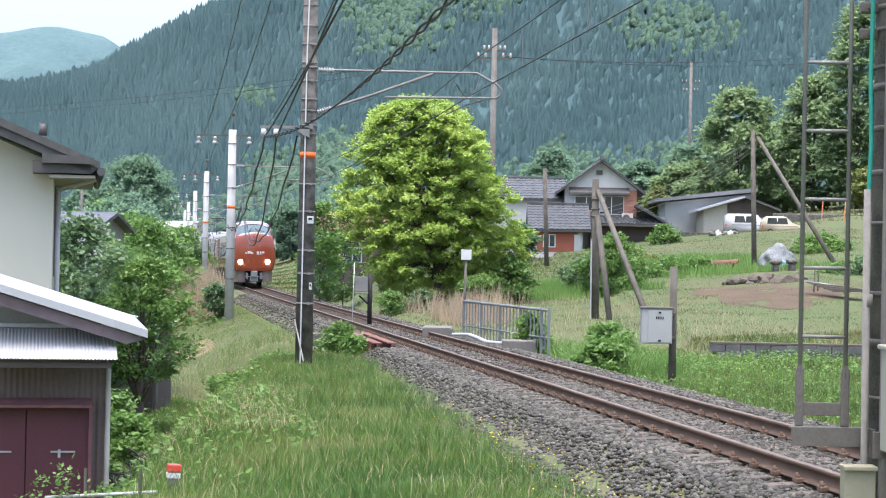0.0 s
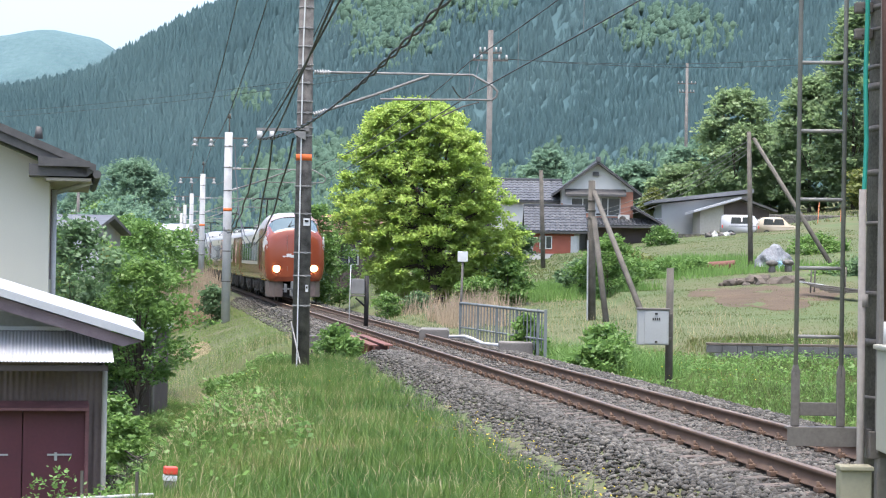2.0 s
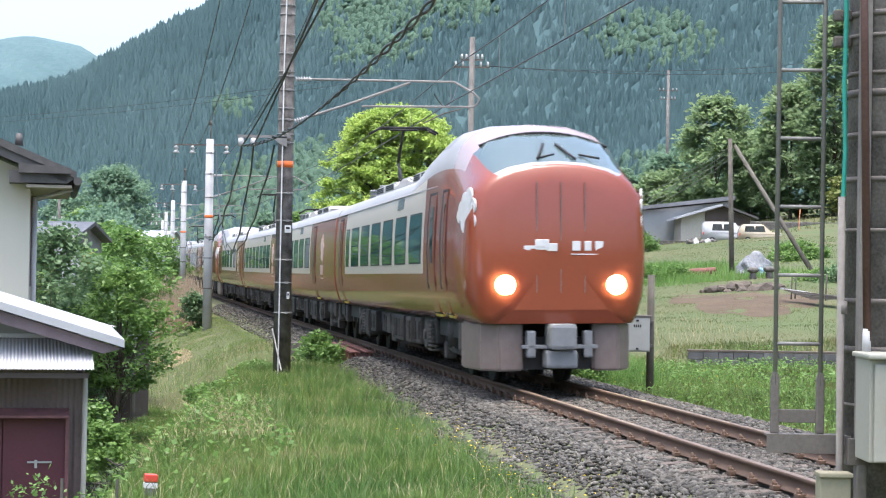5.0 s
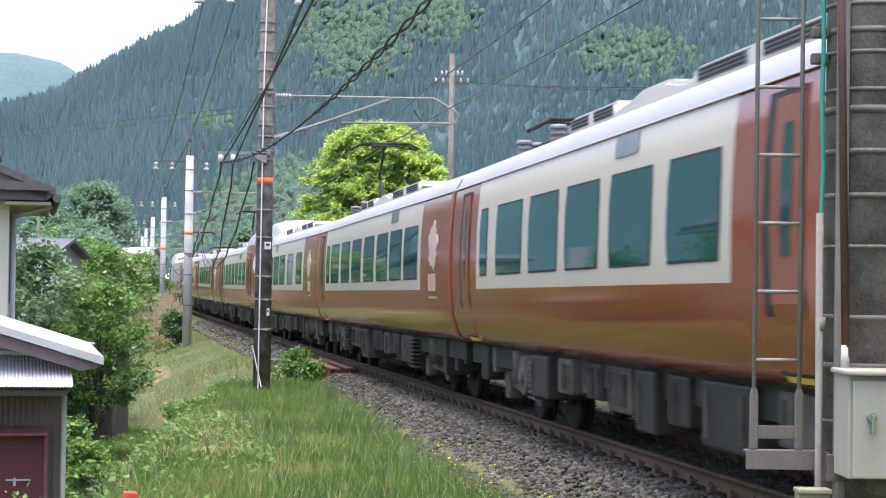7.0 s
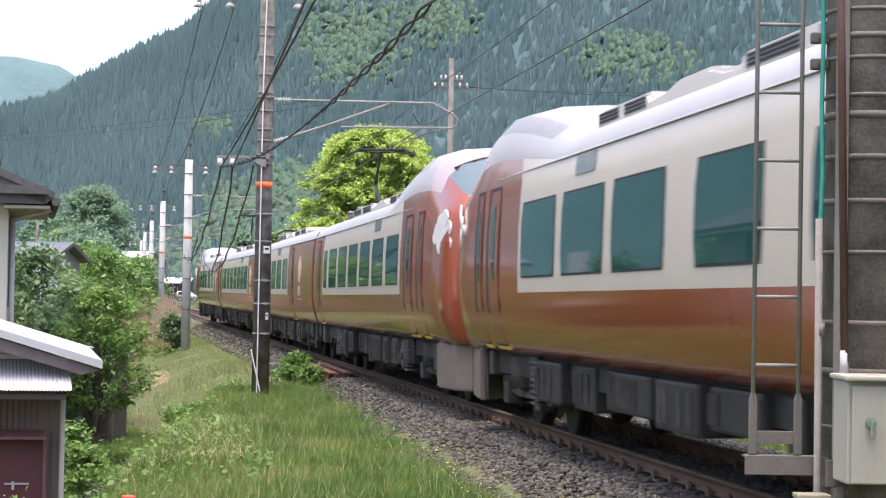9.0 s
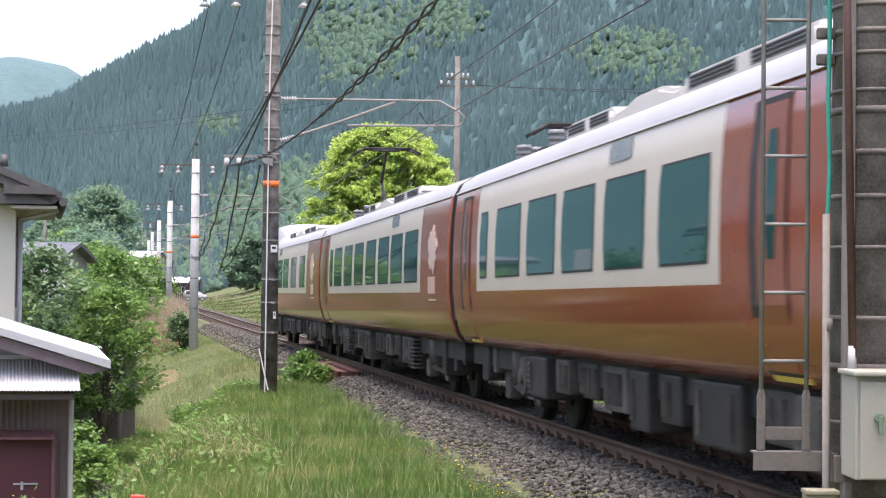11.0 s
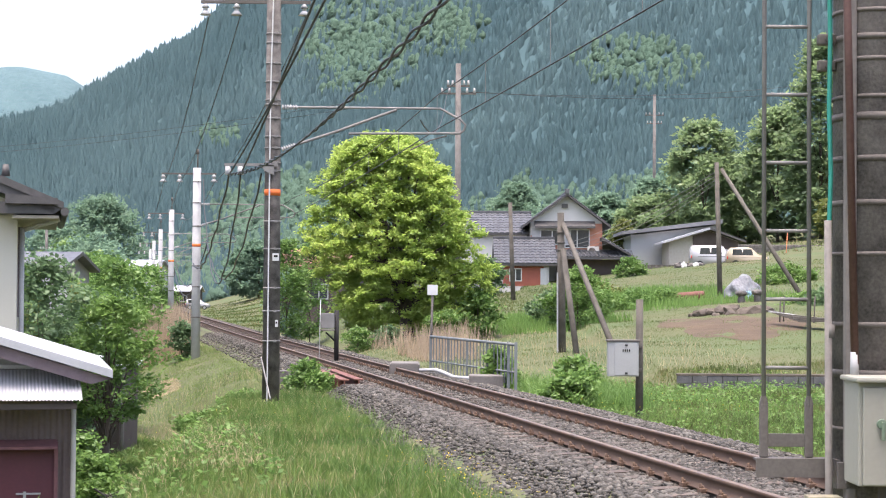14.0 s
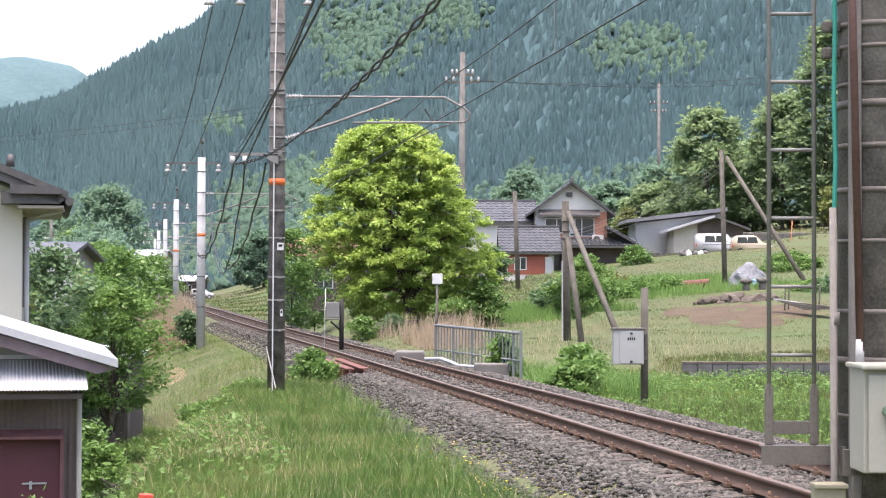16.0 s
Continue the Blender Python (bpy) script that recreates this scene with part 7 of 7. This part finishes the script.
def crowns(x, y, z, g, h, rad, lev, wid, sides, leaves, size, lift, grow):
    """Uneven tapering crowns, one hull for each tree, dressed in loose foliage."""
    m, rings = len(x), len(lev)
    h, rad = h * grow, rad * grow
    aa = (np.arange(sides) * 2 * np.pi / sides)[None, None] + g.uniform(0, 6.28, m)[:, None, None] + 0.5 * np.arange(rings)[None, :, None]
    r = 0.8 * rad[:, None, None] * wid[None, :, None] * g.uniform(0.7, 1.2, (m, rings, sides))
    zz = h[:, None, None] * (lev[None, :, None] + g.uniform(-0.05, 0.05, (m, rings, sides)))
    v = np.stack([x[:, None, None] + r * np.cos(aa), y[:, None, None] + r * np.sin(aa), z[:, None, None] + zz], -1).reshape(-1, 3)
    i, j = np.meshgrid(np.arange(rings - 1), np.arange(sides), indexing="ij")
    q = np.stack([i * sides + j, i * sides + (j + 1) % sides, (i + 1) * sides + (j + 1) % sides, (i + 1) * sides + j], -1).reshape(-1, 4)
    f = (q[None] + (np.arange(m) * rings * sides)[:, None, None]).reshape(-1, 4)
    hh = g.uniform(0.12, 1.0, (m, leaves))
    a = g.uniform(np.pi * 0.95, np.pi * 2.05, (m, leaves))
    r = rad[:, None] * np.interp(hh, lev, wid) * g.uniform(0.75, 1.12, (m, leaves))
    c = np.stack([x[:, None] + r * np.cos(a), y[:, None] + r * np.sin(a), z[:, None] + h[:, None] * hh], -1).reshape(-1, 3)
    out = np.stack([np.cos(a), np.sin(a), lift + 0.9 * np.clip(hh - 0.5, 0, 1)], -1).reshape(-1, 3)
    lv, lf = facing_quads(c, out / np.linalg.norm(out, axis=1)[:, None], np.repeat(size * grow, leaves), 0.42, g)
    return np.concatenate([v, lv]), np.concatenate([f, lf + len(v)])


def conifers(x, y, z, g, grow):
    m = len(x)
    return crowns(x, y, z, g, g.uniform(3.2, 6.2, m), g.uniform(1.15, 1.75, m), np.array([0.0, 0.35, 0.7, 1.0]), np.array([1.0, 0.8, 0.46, 0.05]), 6, 1, 0.24, 0.7, grow)


def round_crowns(x, y, z, g, grow):
    m = len(x)
    return crowns(x, y, z, g, g.uniform(2.6, 4.6, m), g.uniform(1.4, 2.2, m), np.array([0.05, 0.35, 0.65, 0.88, 1.0]), np.array([0.75, 1.0, 0.92, 0.6, 0.08]), 6, 26, 0.32, 0.5, grow)


def build_forest():
    """Close-set conifers and broadleaf crowns over the mountain side, as one mass of each."""
    g = np.random.default_rng(5)
    n = 46000
    ang = g.uniform(-0.29, 0.29, n)
    foot = np.interp(ang, [-0.7, -0.45, -0.25, -0.1, 0.0, 0.1, 0.25, 0.6], [170, 220, 420, 400, 330, 260, 200, 160])
    d = 0.97 * foot * (880 / foot) ** g.uniform(0, 1, n)
    y = d / np.sqrt(1 + ang ** 2)
    grow = d / 600
    x = ang * y
    z = ground_np(x, y)
    rise = (z + 4 - 1.82) / y
    soft = (d < foot * 1.2) & (g.uniform(0, 1, len(x)) < 0.6)
    for a, e, ra, re in GROVES:
        soft |= ((ang - a) / ra) ** 2 + ((rise - e) / re) ** 2 < g.uniform(0.05, 1.9, len(x))
    A, D = np.meshgrid(np.concatenate([np.linspace(-3.0, -0.31, 40), np.linspace(-0.3, 0.3, 150)]), np.linspace(0, 1, 130))
    F = np.interp(A, [-0.7, -0.45, -0.25, -0.1, 0.0, 0.1, 0.25, 0.6], [170, 220, 420, 400, 330, 260, 200, 160])
    Y = (F + (850 - F) * D) / np.sqrt(1 + A ** 2)
    Z = ground_np(A * Y, Y) + (1.2 + g.uniform(-0.4, 0.4, A.shape)) * np.minimum(Y / 600, 1.2)
    i = (np.arange(129)[:, None] * 190 + np.arange(189)[None]).ravel()
    tagged(mesh_np("undergrowth", np.stack([A * Y, Y, Z], -1).reshape(-1, 3), np.stack([i, i + 1, i + 191, i + 190], 1), L_FOREST_HAZE, smooth=True), "dark undergrowth beneath the mountain forest, haze blue in its colour", "undergrowth", kind="stuff")
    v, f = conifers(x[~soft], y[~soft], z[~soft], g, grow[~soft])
    tagged(mesh_np("conifer_forest", v, f, L_FOREST_HAZE, smooth=True), "dense dark conifer forest on the mountain side, tinted blue for haze", "forest", kind="stuff")
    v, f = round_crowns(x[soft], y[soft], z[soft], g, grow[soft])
    tagged(mesh_np("broadleaf_woodland", v, f, L_GROVE_HAZE, smooth=True), "patches of lighter green broadleaf woodland on the hill, with a painted haze tint", "forest", kind="stuff")


build_forest()


def blades(n, y0, y1, u0, u1, h0, h1, w, keep=None, g=RNG, lean=0.35):
    """Grass blades: bent strips of two quads, rooted on the ground."""
    y = g.uniform(y0, y1, n)
    u = g.uniform(u0, u1, n)
    if keep is not None:
        k = keep(y, u, g)
        y, u = y[k], u[k]
    n = len(y)
    x = np.interp(y, TY, TX) + u * 0.983
    yy = y + 0.18 * u
    z = ground_np(x, yy)
    h = g.uniform(h0, h1, n) * (0.75 + 0.35 * wave(x, yy, 1.7, 0.4))
    a = g.uniform(0, 6.283, n)
    b = g.uniform(0, 6.283, n)
    bend = h * g.uniform(0.1, lean * 2, n)
    wx, wy = np.cos(a) * w, np.sin(a) * w
    bx, by = np.cos(b) * bend, np.sin(b) * bend
    base = np.stack([x, yy, z - 0.03], 1)
    s = np.stack([wx, wy, 0 * wx], 1)
    mid = base + np.stack([bx * 0.3, by * 0.3, h * 0.62], 1)
    tip = base + np.stack([bx, by, h], 1)
    if w >= 0.011:
        v = np.stack([base - s, base + s, tip + s * 0.25, tip - s * 0.25], 1).reshape(-1, 3)
        return v, np.arange(n * 4).reshape(n, 4)
    v = np.stack([base - s, base + s, mid + s * 0.8, mid - s * 0.8, tip + s * 0.2, tip - s * 0.2], 1).reshape(-1, 3)
    i = np.arange(n) * 6
    return v, np.concatenate([np.stack([i, i + 1, i + 2, i + 3], 1), np.stack([i + 3, i + 2, i + 4, i + 5], 1)])


def lay(name, lots, leaf, label, category):
    vs, fs, k = [], [], 0
    for v, f in lots:
        vs.append(v)
        fs.append(f + k)
        k += len(v)
    tagged(mesh_np(name, np.concatenate(vs), np.concatenate(fs), leaf), label, category, kind="stuff")


def off_stones(y, u, g):
    return (u < -1.75 - g.uniform(0, 0.9, len(u)) - 0.35 * smooth(40, 20, y)) & ~((np.abs(u + 3.2) < 0.3) & (np.abs(y - 41) < 0.3)) & ~on_hay(y, u, g)


def on_hay(y, u, g):
    """The mown strip where tan hay lies."""
    return ((y - 67) / 5.5) ** 2 + ((u + 5.35) / 0.62) ** 2 < g.uniform(0.6, 1.1, len(u))


def right_side(y, u, g):
    return u > 1.75 + g.uniform(0, 0.6, len(u))


def mown(y, u, g):
    """Field grass, thin where the soil shows."""
    x = np.interp(y, TY, TX) + u * 0.983
    bare = ((x - 11.3) / 2.6) ** 2 + ((y - 72) / 6.5) ** 2
    return right_side(y, u, g) & (g.uniform(0, 1, len(u)) < np.clip(bare - 0.1, 0.4, 1))


lay("bank_grass", [blades(180000, 13, 30, -8.0, -1.7, 0.09, 0.24, 0.0034, off_stones), blades(85000, 30, 50, -7.5, -1.6, 0.12, 0.32, 0.005, off_stones),
                   blades(7000, 18, 60, -7.0, -1.8, 0.3, 0.5, 0.004, off_stones)], L_GRASS, "long fresh green grass on the railway bank", "grass")
lay("verge_grass", [blades(70000, 48, 100, -9, -1.6, 0.04, 0.13, 0.011, off_stones)], L_VERGE, "short light green grass on the bank beyond the pole", "grass")
lay("field_grass", [blades(34000, 12, 34, 1.8, 8, 0.12, 0.4, 0.006, right_side), blades(40000, 34, 52, 2.2, 14, 0.08, 0.26, 0.008, right_side), blades(80000, 50, 90, 2.0, 22, 0.03, 0.11, 0.011, mown),
                    blades(60000, 90, 150, 2.0, 42, 0.04, 0.13, 0.02, right_side), blades(30000, 90, 260, -60, -3, 0.08, 0.2, 0.05), blades(26000, 140, 300, 3, 60, 0.12, 0.3, 0.05), blades(30000, 100, 240, 2.6, 24, 0.1, 0.26, 0.035, right_side)], L_FIELD, "short meadow grass on the terraced fields", "grass")
lay("lush_grass", [blades(14000, 16, 49, 1.9, 7.5, 0.12, 0.42, 0.006, right_side, lean=0.4), blades(9000, 78, 96, 6.5, 15, 0.2, 0.55, 0.02, None, lean=0.2), blades(7000, 84, 108, 17, 25, 0.2, 0.6, 0.025, None, lean=0.2), blades(5000, 38, 47, 2.4, 4.2, 0.3, 0.85, 0.009, None, lean=0.5)], L_MID, "lush green grass along the terrace edges", "grass")
lay("straw_stalks", [blades(5500, 16, 60, -7.0, -2.2, 0.2, 0.4, 0.0026, off_stones, lean=0.5), blades(900, 24, 33, -6.4, -4.4, 0.2, 0.42, 0.004, None, lean=0.6), blades(1500, 48, 80, 2.2, 12, 0.2, 0.45, 0.005, right_side)], L_STRAW, "pale dry grass stalks among the green", "grass")
lay("dry_reeds", [blades(9000, 86, 116, -6.2, -3.3, 1.5, 2.5, 0.02, None, lean=0.12), blades(900, 62, 68, 3.0, 5.2, 0.6, 1.5, 0.012, None, lean=0.2), blades(500, 70, 76, 3.0, 7.2, 0.6, 1.2, 0.012, None, lean=0.2)], L_REED, "tan dry reeds", "reeds")
lay("hay_patch", [blades(15000, 61, 74, -6.1, -4.7, 0.04, 0.12, 0.02, on_hay, lean=0.9)], L_STRAW, "mown tan hay lying on the bank", "hay")


def build_flowers():
    g = np.random.default_rng(8)
    lots = []
    for n, y0, y1, u0, u1 in ((260, 13, 26, -3.0, -2.0), (260, 34, 50, 2.4, 5.5), (60, 30, 60, -6, -2.2)):
        y, u = g.uniform(y0, y1, n), g.uniform(u0, u1, n)
        x = np.interp(y, TY, TX) + u * 0.983
        c = np.stack([x, y + 0.18 * u, ground_np(x, y + 0.18 * u) + g.uniform(0.15, 0.4, n)], 1)
        lots.append(leaf_quads(c, np.full(n, 0.013), 0.3, g))
    lay("wild_flowers", lots, L_YELLOW, "small yellow wild flowers in the grass", "flowers")
    lots = []
    for n, y0, y1, u0, u1, s, hh in ((9500, 16, 48, 2.0, 6.5, 0.036, 0.3), (7000, 38, 49, 4.5, 11, 0.042, 0.32), (1600, 19, 34, -7.5, -4.5, 0.045, 0.3), (1400, 24, 44, -7.4, -4.6, 0.05, 0.4)):
        y, u = g.uniform(y0, y1, n), g.uniform(u0, u1, n)
        x = np.interp(y, TY, TX) + u * 0.983
        k = wave(x, y, 1.1, 5.0) > -0.1
        x, y, u = x[k], y[k], u[k]
        c = np.stack([x, y + 0.18 * u, ground_np(x, y + 0.18 * u) + g.uniform(0.03, hh, len(x))], 1)
        lots.append(leaf_quads(c, np.full(len(x), s), 0.35, g))
    lay("broadleaf_weeds", lots, L_MID, "low broad-leaved weeds along the track", "weeds")


build_flowers()


def motions():
    for k, car in enumerate(cars):
        walk(car, [(0.5 * i, car_pose(k, 0.5 * i)) for i in range(33)])


motions()
